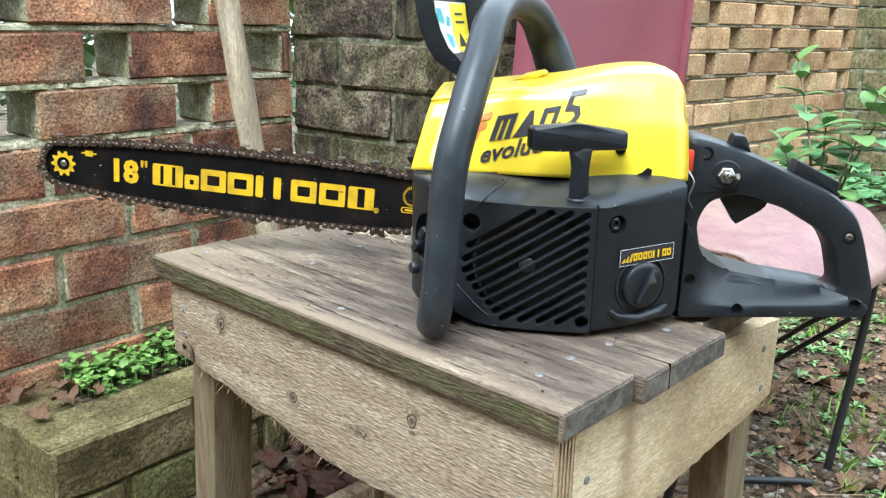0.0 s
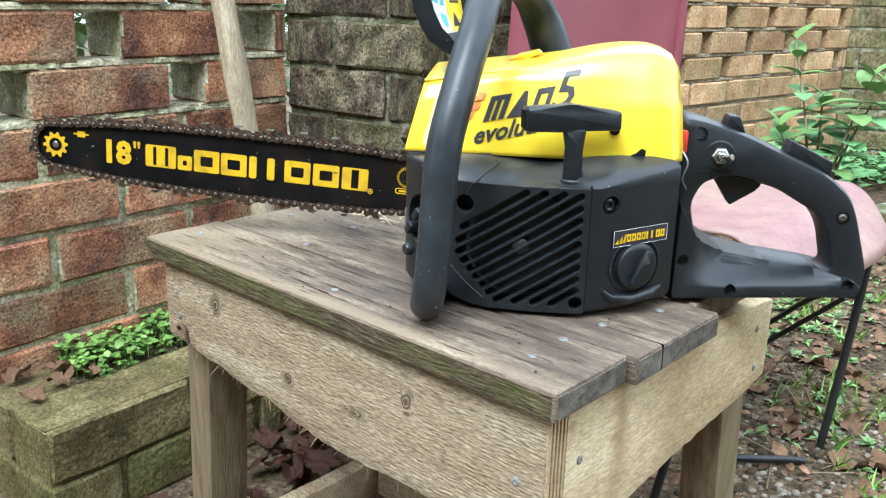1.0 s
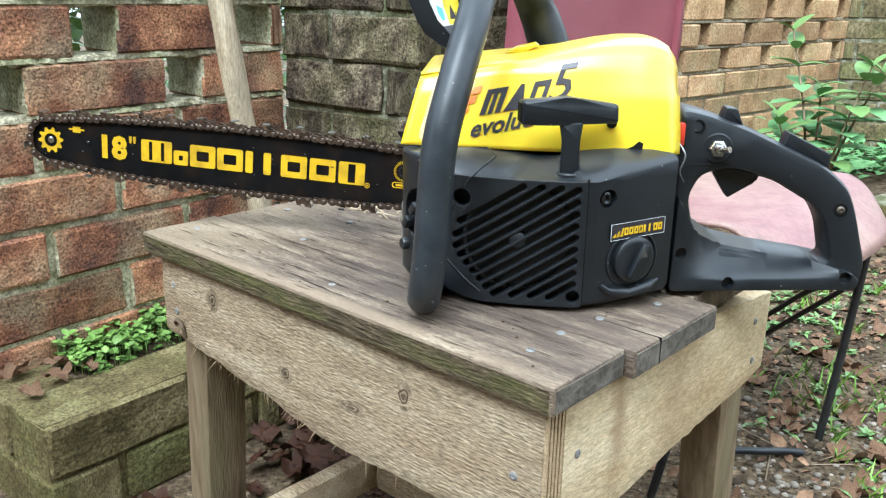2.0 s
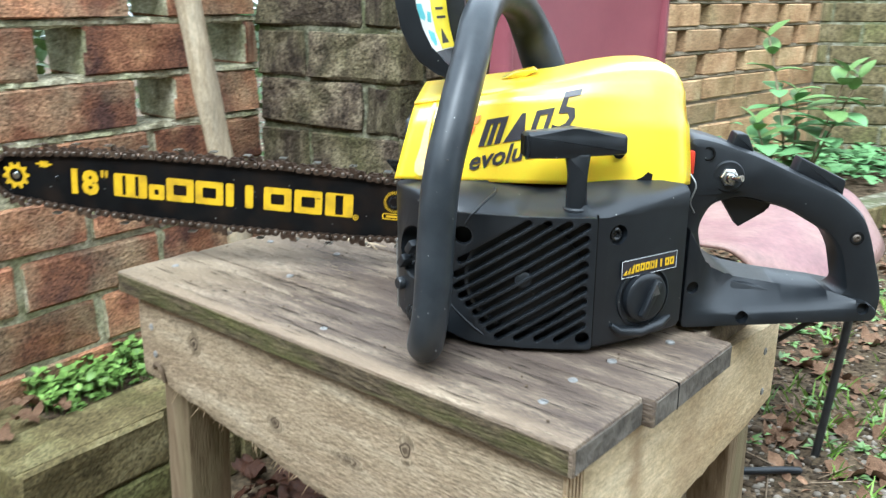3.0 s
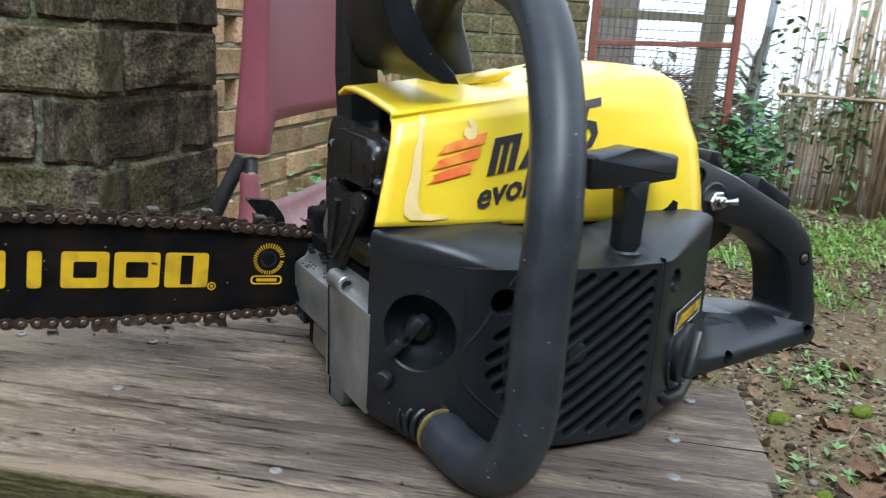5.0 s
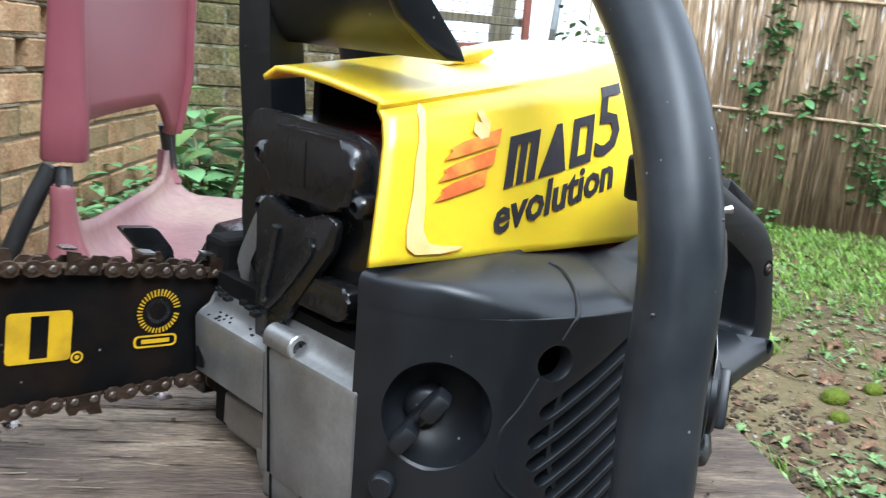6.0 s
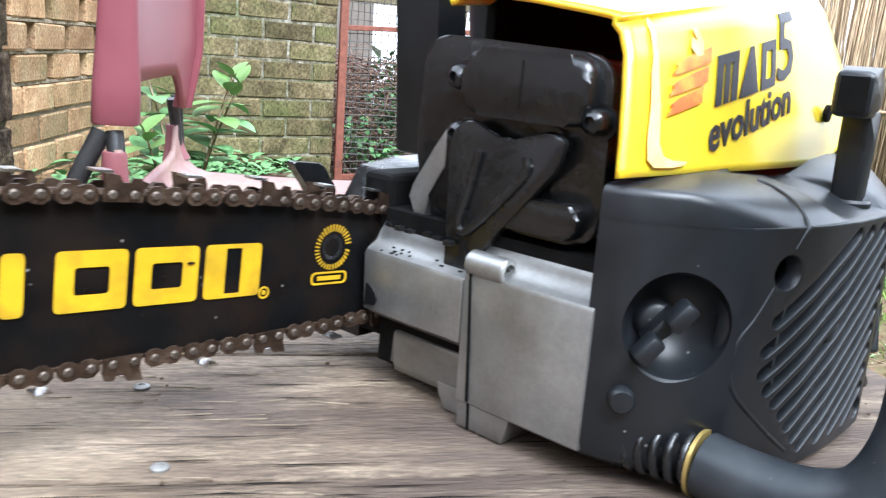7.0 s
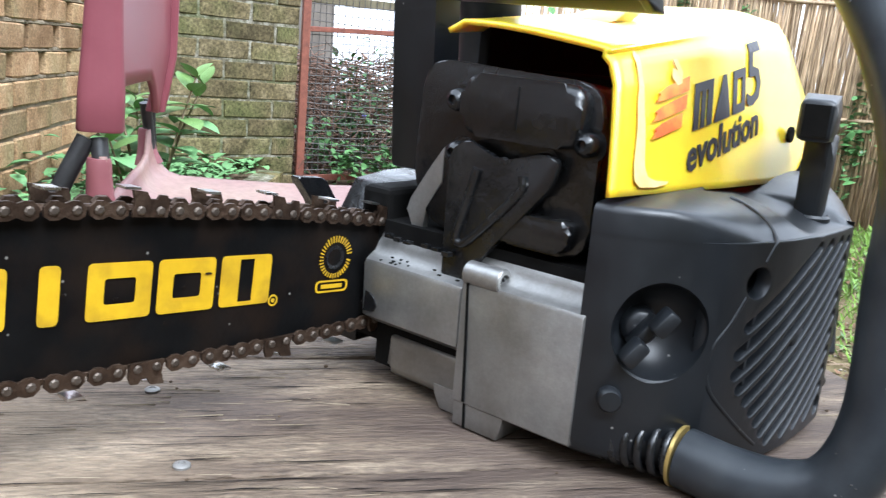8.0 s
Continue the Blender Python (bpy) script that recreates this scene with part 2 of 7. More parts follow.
def cut(bm, *cutters):
    """Cuts solids out of a solid, and gives the rest."""
    me = bpy.data.meshes.new("solid")
    bmesh.ops.recalc_face_normals(bm, faces=bm.faces)
    bm.to_mesh(me)
    bm.free()
    ob = bpy.data.objects.new("solid", me)
    scene.collection.objects.link(ob)
    made = []
    for c in cutters:
        cm = bpy.data.meshes.new("cutter")
        bmesh.ops.recalc_face_normals(c, faces=c.faces)
        c.to_mesh(cm)
        c.free()
        co = bpy.data.objects.new("cutter", cm)
        scene.collection.objects.link(co)
        made.append(co)
        mod = ob.modifiers.new("cut", "BOOLEAN")
        mod.operation, mod.object, mod.solver = "DIFFERENCE", co, "EXACT"
    out = bpy.data.meshes.new_from_object(ob.evaluated_get(bpy.context.evaluated_depsgraph_get()))
    res = bmesh.new()
    res.from_mesh(out)
    for o in [ob] + made:
        d = o.data
        bpy.data.objects.remove(o)
        bpy.data.meshes.remove(d)
    bpy.data.meshes.remove(out)
    return res


def plug(m, r, h0, h1, n=28):
    """A round cutter along the local z of m."""
    return lathe(bmesh.new(), [(r, h0), (r, h1)], m, n)


# ---- materials ----
M_RED = mixed("red_brick", [(0.075, 0.038, 0.03), (0.22, 0.098, 0.055), (0.42, 0.21, 0.11)], 11, 13, (0.82, 0.97), 0.7, 220, random_tint=0.3, stain=(0.36, 0.28, 0.17), stain_scale=12, stain_amount=0.6, grit=0.8, grit_scale=280, span=(0.34, 0.66))
M_DARK = mixed("weathered_dark_brick", [(0.018, 0.0135, 0.0105), (0.068, 0.051, 0.035), (0.185, 0.15, 0.1)], 24, 12, (0.85, 0.97), 1.0, 150, random_tint=0.3, stain=(0.115, 0.108, 0.045), stain_scale=5, stain_amount=0.65, grit=0.9, grit_scale=240, span=(0.34, 0.66))
M_ORANGE = mixed("orange_buff_brick", [(0.20, 0.112, 0.055), (0.35, 0.215, 0.115), (0.46, 0.32, 0.185)], 12, 9, (0.8, 0.95), 0.45, 60, random_tint=0.28, stain=(0.2, 0.18, 0.09), stain_scale=5, stain_amount=0.55, grit=0.5, grit_scale=120)
M_MOSSY = mixed("mossy_buff_brick", [(0.048, 0.039, 0.020), (0.118, 0.094, 0.048), (0.21, 0.17, 0.098)], 12, 9, (0.8, 0.95), 0.6, 60, random_tint=0.25, stain=(0.085, 0.10, 0.032), stain_scale=4, stain_amount=0.55, grit=0.6, grit_scale=110)
M_MORTAR = mixed("grey_green_mortar", [(0.17, 0.15, 0.09), (0.36, 0.325, 0.215), (0.58, 0.53, 0.39)], 34, 10, (0.9, 0.98), 1.0, 120, stain=(0.2, 0.225, 0.09), stain_scale=8, stain_amount=0.6, grit=0.6, grit_scale=200)
M_SOIL = mixed("damp_leafy_soil", [(0.030, 0.021, 0.013), (0.088, 0.062, 0.037), (0.205, 0.152, 0.100)], 30, 14, (0.85, 0.98), 1.0, 60, stain=(0.042, 0.030, 0.017), stain_scale=3.2, stain_amount=0.75, grit=0.85, grit_scale=120, span=(0.3, 0.7),
               patches=[((1.75, 0.25, 0.06), (0.95, 0.62, 3.0), (0.165, 0.136, 0.065), 0.58), ((0.62, 0.35, 0.06), (0.22, 0.3, 3.0), (0.035, 0.025, 0.017), 0.2)])
# darker brown patch round the saw; paler ones at one end and the front edge
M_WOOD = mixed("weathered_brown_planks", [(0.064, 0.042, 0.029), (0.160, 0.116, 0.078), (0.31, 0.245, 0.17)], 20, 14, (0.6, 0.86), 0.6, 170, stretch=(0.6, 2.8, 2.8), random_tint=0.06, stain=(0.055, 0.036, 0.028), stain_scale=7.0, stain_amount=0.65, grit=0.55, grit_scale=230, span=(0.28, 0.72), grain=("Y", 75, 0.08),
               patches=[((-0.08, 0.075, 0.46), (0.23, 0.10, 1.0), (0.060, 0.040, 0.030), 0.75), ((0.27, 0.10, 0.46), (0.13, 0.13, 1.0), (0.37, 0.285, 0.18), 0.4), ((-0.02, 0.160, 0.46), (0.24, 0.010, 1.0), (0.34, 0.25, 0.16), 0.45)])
M_PALE = mixed("pale_rough_sawn_board", [(0.185, 0.133, 0.081), (0.335, 0.257, 0.167), (0.43, 0.35, 0.245)], 22, 14, (0.75, 0.92), 0.5, 190, stretch=(0.55, 3.0, 3.0), random_tint=0.05, stain=(0.25, 0.175, 0.11), stain_scale=7, stain_amount=0.55, grit=0.6, grit_scale=230, span=(0.26, 0.74), grain=("Z", 90, 0.06))
M_YELLOW = mixed("glossy_yellow_plastic", [(0.80, 0.53, 0.008), (0.87, 0.605, 0.018)], 5, 4, (0.3, 0.4), 0.02, 500, spec=0.5, coat=0.8)
shell = M_YELLOW.node_tree.nodes["Principled BSDF"]   # thin plastic that lets some light through
shell.inputs["Subsurface Weight"].default_value = 0.35
shell.inputs["Subsurface Radius"].default_value = (1.0, 0.32, 0.03)
shell.inputs["Subsurface Scale"].default_value = 0.006
M_BLACK = mixed("matt_black_plastic", [(0.006, 0.0074, 0.0094), (0.0105, 0.0126, 0.0156)], 60, 8, (0.28, 0.48), 0.03, 2200, spec=0.5, stain=(0.016, 0.017, 0.018), stain_scale=20, stain_amount=0.3, specks=(160, 0.10, (0.22, 0.215, 0.2)))
M_BURG = mixed("faded_burgundy_plastic", [(0.18, 0.045, 0.06), (0.24, 0.07, 0.085)], 6, 6, (0.35, 0.5), 0.03, 200)
M_PINK = mixed("sun_bleached_pink_plastic", [(0.15, 0.062, 0.065), (0.22, 0.11, 0.105), (0.29, 0.185, 0.15)], 7, 8, (0.4, 0.6), 0.05, 200, grit=0.18, grit_scale=90, stain=(0.29, 0.21, 0.15), stain_scale=4, stain_amount=0.55)
M_BAR = mixed("black_painted_steel", [(0.002, 0.002, 0.0024), (0.006, 0.006, 0.006)], 40, 9, (0.4, 0.62), 0.06, 400, spec=0.12, stain=(0.026, 0.015, 0.009), stain_scale=34, stain_amount=0.4, specks=(150, 0.2, (0.2, 0.19, 0.17)))
M_ALU = mixed("dull_cast_aluminium", [(0.26, 0.258, 0.25), (0.4, 0.398, 0.385)], 24, 10, (0.32, 0.5), 0.05, 700, metal=0.8, stain=(0.17, 0.158, 0.142), stain_scale=22, stain_amount=0.6, grit=0.07, grit_scale=420)

M_DARKMORTAR = mixed("dark_mossy_mortar", [(0.035, 0.033, 0.02), (0.10, 0.098, 0.06), (0.30, 0.285, 0.21)], 30, 9, (0.9, 0.98), 1.0, 110, stain=(0.09, 0.105, 0.03), stain_scale=9, stain_amount=0.6, grit=0.6, grit_scale=200)
M_PLY = mixed("pale_plywood_face", [(0.38, 0.275, 0.15), (0.55, 0.43, 0.26), (0.66, 0.545, 0.365)], 9, 11, (0.75, 0.92), 0.3, 160, stretch=(3.0, 0.7, 2.4), stain=(0.35, 0.235, 0.125), stain_scale=6, stain_amount=0.55, grit=0.3, grit_scale=190,
              patches=[((-0.24, 0.060, 0.40), (1.0, 0.016, 0.085), (0.24, 0.145, 0.072), 0.6), ((-0.24, -0.03, 0.36), (1.0, 0.03, 0.05), (0.30, 0.20, 0.11), 0.4)])
M_BUFFMORTAR = mixed("buff_mortar", [(0.13, 0.105, 0.07), (0.235, 0.195, 0.135)], 24, 7, (0.9, 0.98), 0.7, 110, grit=0.4)
M_MOSSMORTAR = mixed("mossy_mortar", [(0.05, 0.045, 0.028), (0.15, 0.135, 0.095), (0.46, 0.44, 0.37)], 26, 8, (0.9, 0.98), 0.8, 110, stain=(0.10, 0.12, 0.045), stain_scale=6, stain_amount=0.6, grit=0.4)
M_PLANTER = mixed("mossy_planter_brick", [(0.06, 0.046, 0.02), (0.15, 0.12, 0.055), (0.28, 0.235, 0.125)], 14, 11, (0.85, 0.97), 0.8, 120, random_tint=0.15, stain=(0.075, 0.085, 0.022), stain_scale=7, stain_amount=0.65, grit=0.65, grit_scale=220)
M_FIBRE = mixed("pale_torn_wood_fibre", [(0.34, 0.26, 0.165), (0.5, 0.4, 0.27)], 30, 6, (0.8, 0.9), 0.2, 90)
# ---- ground: one sheet, finer and uneven near the stool, out to the horizon ----
rng = random.Random(5)


def ground_z(x, y):
    n = noise.noise(Vector((x * 1.7, y * 1.7, 0.3))) * 0.012 + noise.noise(Vector((x * 7, y * 7, 2.1))) * 0.005 + noise.noise(Vector((x * 21, y * 21, 4.0))) * 0.0035
    d = math.hypot(x - 0.6, y - 0.6)
    k = min(1.0, max(0.0, (9.0 - d) / 3.0))
    beyond = max(0.0, 0.55 * x + 0.83 * y - 4.2)   # the field falls away past the gate
    return 0.045 + 0.012 * min(d, 3.0) * 0.5 + n * k - 0.085 * beyond


xs = [-60, -25, -10, -5, -3, -2.2] + [-1.6 + 0.035 * k for k in range(170)] + [4.6, 5.2, 6, 8, 12, 25, 80]
ys = [-60, -25, -10, -5, -3, -2.0] + [-1.2 + 0.035 * k for k in range(130)] + [3.6, 4.2, 5, 7, 12, 25, 80]
gv = [(x, y, ground_z(x, y)) for x in xs for y in ys]
ny = len(ys)
gf = [(i * ny + j, (i + 1) * ny + j, (i + 1) * ny + j + 1, i * ny + j + 1) for i in range(len(xs) - 1) for j in range(ny - 1)]
me = bpy.data.meshes.new("ground")
me.from_pydata(gv, [], gf)
me.materials.append(M_SOIL)
for p in me.polygons:
    p.use_smooth = True
ground = tagged(new("ground", me), "damp dark soil with moss, pebbles and leaf litter", "ground", kind="structure")

# ---- bricks ----


def brick_meshes(l, h, d, mat, rough=0.0022, seed=1, bev=0.004, end_mat=None, cuts=0, wear=0.0):
    """Four worn bricks of one size, centred, front at -y."""
    r = random.Random(seed)
    out = []
    for _ in range(4):
        bm = bmesh.new()
        box(bm, (-l / 2, -d / 2, -h / 2), (l / 2, d / 2, h / 2), bevel=bev, seg=1)
        for v in bm.verts:
            v.co += Vector((r.uniform(-1, 1), r.uniform(-1, 1), r.uniform(-1, 1))) * rough
        if cuts:
            bmesh.ops.subdivide_edges(bm, edges=bm.edges, cuts=cuts, use_grid_fill=True)
            off = Vector((r.uniform(0, 50), 0, 0))
            for v in bm.verts:
                v.co += v.co.normalized() * wear * (noise.noise(v.co * 28 + off) + 0.5 * noise.noise(v.co * 75 + off))
        me = mesh_of("brick", bm, mat)
        if end_mat:
            me.materials.append(end_mat)
            for p in me.polygons:
                if abs(p.normal.x) > 0.8:
                    p.material_index = 1
        out.append(me)
    return out


def brick(parent, mesh, x, y, z, l_scale, r):
    ob = new("brick", mesh)
    ob.parent = parent
    ob.matrix_basis = pose(x, y + r.uniform(-0.0025, 0.0025), z + r.uniform(-0.0012, 0.0012), r.uniform(-0.5, 0.5), r.uniform(-0.5, 0.5), r.uniform(-0.6, 0.6)) @ Matrix.Diagonal((l_scale, 1, 1, 1))
    return ob


def masonry(name, label, p, ang, length, depth, z0, rows, course, l, h, mat, front, seed, open_from=99, gap=0.065, phase=0.5, shift=0.0, core_mat=None, x_start=0.0, end_mat=None, cuts=0, wear=0.0, flip=0, open_shift=0.0):
    """A wall in its own frame: x along it, bricks on the side front (+1 or -1 in y), lower courses solid, upper ones pierced."""
    r = random.Random(seed)
    core_mat = core_mat or M_MORTAR
    bm = bmesh.new()
    solid_top = min(rows, open_from)
    inset = 0.006
    ya, yb = (0 - inset, -depth) if front > 0 else (inset, depth)
    box(bm, (x_start + 0.002, min(ya, yb), 0.0), (length - 0.002, max(ya, yb), z0 + solid_top * course - 0.004))
    for k in range(open_from, rows + 1):
        z = z0 + k * course
        d = 0.1
        y0, y1 = (-d + 0.01, -inset - 0.002) if front > 0 else (inset + 0.002, d - 0.01)
        n = int((length - x_start) / 0.012)
        th = (course - h) / 2
        edge = -inset - 0.002 if front > 0 else inset + 0.002
        back_y = y0 if front > 0 else y1
        strips = []
        for q in range(n + 1):
            x = x_start + (length - x_start) * q / n
            a = [r.uniform(-1, 1) for _ in range(5)]
            out_y = edge + front * (0.004 + 0.0045 * abs(a[0])) * (1 if a[4] > -0.5 else 0.2)
            strips.append([bm.verts.new(c) for c in ((x, back_y, z - th), (x, edge, z - th - 0.003 * max(0, a[1])), (x, out_y, z - th * 0.4), (x, out_y - front * 0.001, z + th * 0.5 + 0.002 * a[2]), (x, edge, z + th + 0.004 * max(0, a[3])), (x, back_y, z + th))])
        for A, B in zip(strips, strips[1:]):
            for q in range(6):
                bm.faces.new((A[q], A[(q + 1) % 6], B[(q + 1) % 6], B[q]))
    ob = new(name, mesh_of(name, bm, core_mat))
    ob.matrix_world = pose(p[0], p[1], 0, 0, 0, ang)
    tagged(ob, label, "wall", kind="structure")
    ms = brick_meshes(l, h, 0.1, mat, seed=seed, end_mat=end_mat, cuts=cuts, wear=wear)
    for k in range(rows):
        z = z0 + (k + 0.5) * course
        step = (l + 0.011) if k < open_from else (l + gap)
        x = x_start - step * (((k + (flip if k >= open_from else 0)) % 2) * phase) - step + (shift if k < open_from else shift + open_shift)
        while x < length:
            a, b = max(x, x_start), min(x + l, length)
            if b - a > 0.02:
                y = -0.05 if front > 0 else 0.05
                brick(ob, ms[r.randrange(4)], (a + b) / 2, y, z, (b - a) / l, r)
            x += step
    return ob


# red pierced wall, dark pier, far walls
masonry("wall_west", "red brick wall, upper courses pierced with gaps", (-0.31, 0.655), 238, 1.5, 0.105, 0.019, 14, 0.0775, 0.2185, 0.067, M_RED, 1, 11, open_from=7, gap=0.070, shift=0.226, end_mat=M_MORTAR, cuts=3, wear=0.003, flip=1, open_shift=0.012)
masonry("wall_pier", "dark weathered brick pier with mossy joints", (-0.31, 0.655), -31, 0.300, 0.20, -0.018, 13, 0.0803, 0.225, 0.0725, M_DARK, -1, 12, shift=0.116, core_mat=M_DARKMORTAR, cuts=3, wear=0.006)
masonry("wall_pier_return", "dark mossy return face of the brick pier", (-0.053, 0.501), 48.4, 0.273, 0.16, -0.018, 13, 0.0803, 0.225, 0.0725, M_DARK, -1, 17, shift=0.06, core_mat=M_DARKMORTAR, cuts=3, wear=0.006)
masonry("wall_lattice", "buff and orange brick wall with pierced upper courses", (1.335, 2.715), 227.5, 2.1, 0.105, 0.03, 16, 0.0785, 0.205, 0.068, M_ORANGE, 1, 13, open_from=6, gap=0.062, shift=0.1, core_mat=M_BUFFMORTAR)
masonry("wall_north", "mossy green-buff garden brick wall", (1.335, 2.715), -10.8, 0.833, 0.215, 0.03, 18, 0.0785, 0.215, 0.069, M_MOSSY, -1, 14, shift=0.05, core_mat=M_MOSSMORTAR)
# unseen wall added behind the camera: closes the yard and darkens upright faces
bm = bmesh.new()
box(bm, (-5.0, -3.2, 0.0), (6.0, -2.9, 3.0))
solid("wall_south", bm, M_MOSSY, "unseen wall added behind the camera to darken upright faces", "wall", "structure")

# planter of bricks along the red wall
pl = masonry("planter", "low mossy brick planter edge beside the red wall", (-0.463, 0.070), 58, 0.50, 0.10, -0.036, 3, 0.0825, 0.222, 0.074, M_PLANTER, -1, 15, shift=0.222, core_mat=M_PLANTER, cuts=2, wear=0.004)
tagged(pl, "low mossy brick planter edge beside the red wall", "planter", kind="structure")
ms = brick_meshes(0.222, 0.076, 0.105, M_PLANTER, seed=21, cuts=2, wear=0.004)
for k in range(3):
    for j in range(2):
        ob = new("brick", ms[(k + j) % 4])
        ob.parent = pl
        ob.matrix_basis = pose(0.0525, 0.115 + 0.10 * (1 - k % 2) + 0.235 * j, -0.036 + 0.0825 * (k + 0.5), 0, 0, 90)
bm = bmesh.new()
box(bm, (0.105, 0.09, 0.03), (0.5, 0.33, 0.2))
m = new("planter_soil", mesh_of("planter_soil", bm, M_SOIL))
m.parent = pl

# raised bed kerb in front of the far walls
masonry("bed_kerb", "low mossy brick kerb of the raised bed", (1.215, 1.79), 40.0, 1.06, 0.10, -0.03, 2, 0.085, 0.215, 0.076, M_PLANTER, -1, 16, core_mat=M_MOSSMORTAR)
bm = bmesh.new()
v = [bm.verts.new(p) for p in ((0.62, 1.72, 0.13), (1.16, 1.78, 0.13), (1.99, 2.47, 0.135), (2.05, 2.60, 0.135), (1.5, 2.84, 0.145), (0.3, 1.53, 0.14))]
bm.faces.new(v)
bmesh.ops.subdivide_edges(bm, edges=bm.edges, cuts=2)
solid("bed_soil", bm, M_SOIL, "dark soil of the raised bed", "soil", "structure")

# ---- small plants and litter ----
M_FRESH = mixed("fresh_green_leaf", [(0.07, 0.15, 0.035), (0.19, 0.29, 0.10)], 60, 5, (0.35, 0.55), 0.15, random_tint=0.45, island=True)
M_IVY = mixed("dark_green_leaf", [(0.045, 0.115, 0.035), (0.12, 0.25, 0.08)], 60, 4, (0.3, 0.5), 0.15, random_tint=0.4, island=True)
M_BLUEGREEN = mixed("blue_green_leaf", [(0.085, 0.20, 0.07), (0.19, 0.36, 0.145)], 40, 5, (0.45, 0.65), 0.15, random_tint=0.25, island=True)
M_GRASS = mixed("grass_blade", [(0.09, 0.185, 0.02), (0.22, 0.36, 0.055)], 40, 3, (0.45, 0.65), 0.1, random_tint=0.4, island=True)
M_DEAD = mixed("dead_brown_leaf", [(0.058, 0.033, 0.020), (0.140, 0.080, 0.047), (0.29, 0.178, 0.108)], 40, 8, (0.6, 0.85), 0.4, 120, spec=0.15, random_tint=0.5, island=True)
# wet red-brown leaf, its colour also darkened for the shade under the stool
M_WETSHADELEAF = mixed("wet_shaded_red_brown_leaf", [(0.012, 0.0055, 0.0035), (0.038, 0.015, 0.008), (0.105, 0.044, 0.022)], 40, 8, (0.3, 0.55), 0.4, 120, spec=0.25, random_tint=0.5, island=True)
M_CHICK = mixed("yellow_green_leaf", [(0.10, 0.19, 0.035), (0.24, 0.38, 0.09)], 60, 5, (0.35, 0.55), 0.15, random_tint=0.4, island=True)
M_CRUMB = mixed("damp_soil_clod", [(0.028, 0.02, 0.013), (0.085, 0.062, 0.04)], 90, 8, (0.85, 0.97), 0.5, 200, random_tint=0.5, island=True)
M_PEBBLE = mixed("garden_pebble", [(0.15, 0.127, 0.10), (0.31, 0.27, 0.222)], 60, 6, (0.8, 0.95), 0.2, 200, spec=0.1, random_tint=0.35, island=True)
M_MOSS = mixed("bright_moss", [(0.06, 0.085, 0.01), (0.14, 0.17, 0.02)], 120, 8, (0.85, 0.95), 0.9, 260)
M_TWIG = mixed("dry_twig", [(0.2, 0.14, 0.09), (0.34, 0.26, 0.18)], 40, 6, (0.7, 0.85), 0.3, 120, random_tint=0.25, island=True)
M_REED = mixed("dry_reed", [(0.21, 0.142, 0.082), (0.44, 0.315, 0.19), (0.58, 0.44, 0.285)], 20, 6, (0.6, 0.8), 0.3, 60, stretch=(6, 6, 0.6), random_tint=0.5, island=True)
M_BRUSH = mixed("dead_brown_stems", [(0.10, 0.055, 0.038), (0.24, 0.15, 0.11)], 40, 6, (0.7, 0.85), 0.3, 120, random_tint=0.45, island=True)
M_BARK = mixed("grey_bark", [(0.10, 0.085, 0.07), (0.2, 0.175, 0.15)], 14, 8, (0.85, 0.95), 0.8, 30, stretch=(1, 1, 0.25))
M_POSTW = mixed("green_stained_post", [(0.14, 0.12, 0.075), (0.24, 0.21, 0.14)], 12, 8, (0.8, 0.92), 0.5, 50, stretch=(6, 6, 0.7))
M_RUSTY = mixed("rusty_painted_iron", [(0.12, 0.036, 0.022), (0.23, 0.075, 0.045)], 40, 7, (0.6, 0.8), 0.3, 150)
M_WIRE = mixed("weathered_wire", [(0.05, 0.046, 0.042), (0.13, 0.12, 0.11)], 60, 5, (0.5, 0.7), 0.1, metal=0.4)
M_GALV = mixed("galvanised_steel", [(0.28, 0.30, 0.31), (0.42, 0.44, 0.45)], 18, 6, (0.4, 0.6), 0.1, 80, metal=0.6)
M_PETAL = mixed("violet_petal", [(0.22, 0.2, 0.62), (0.36, 0.33, 0.78)], 40, 3, (0.5, 0.7), 0.0)


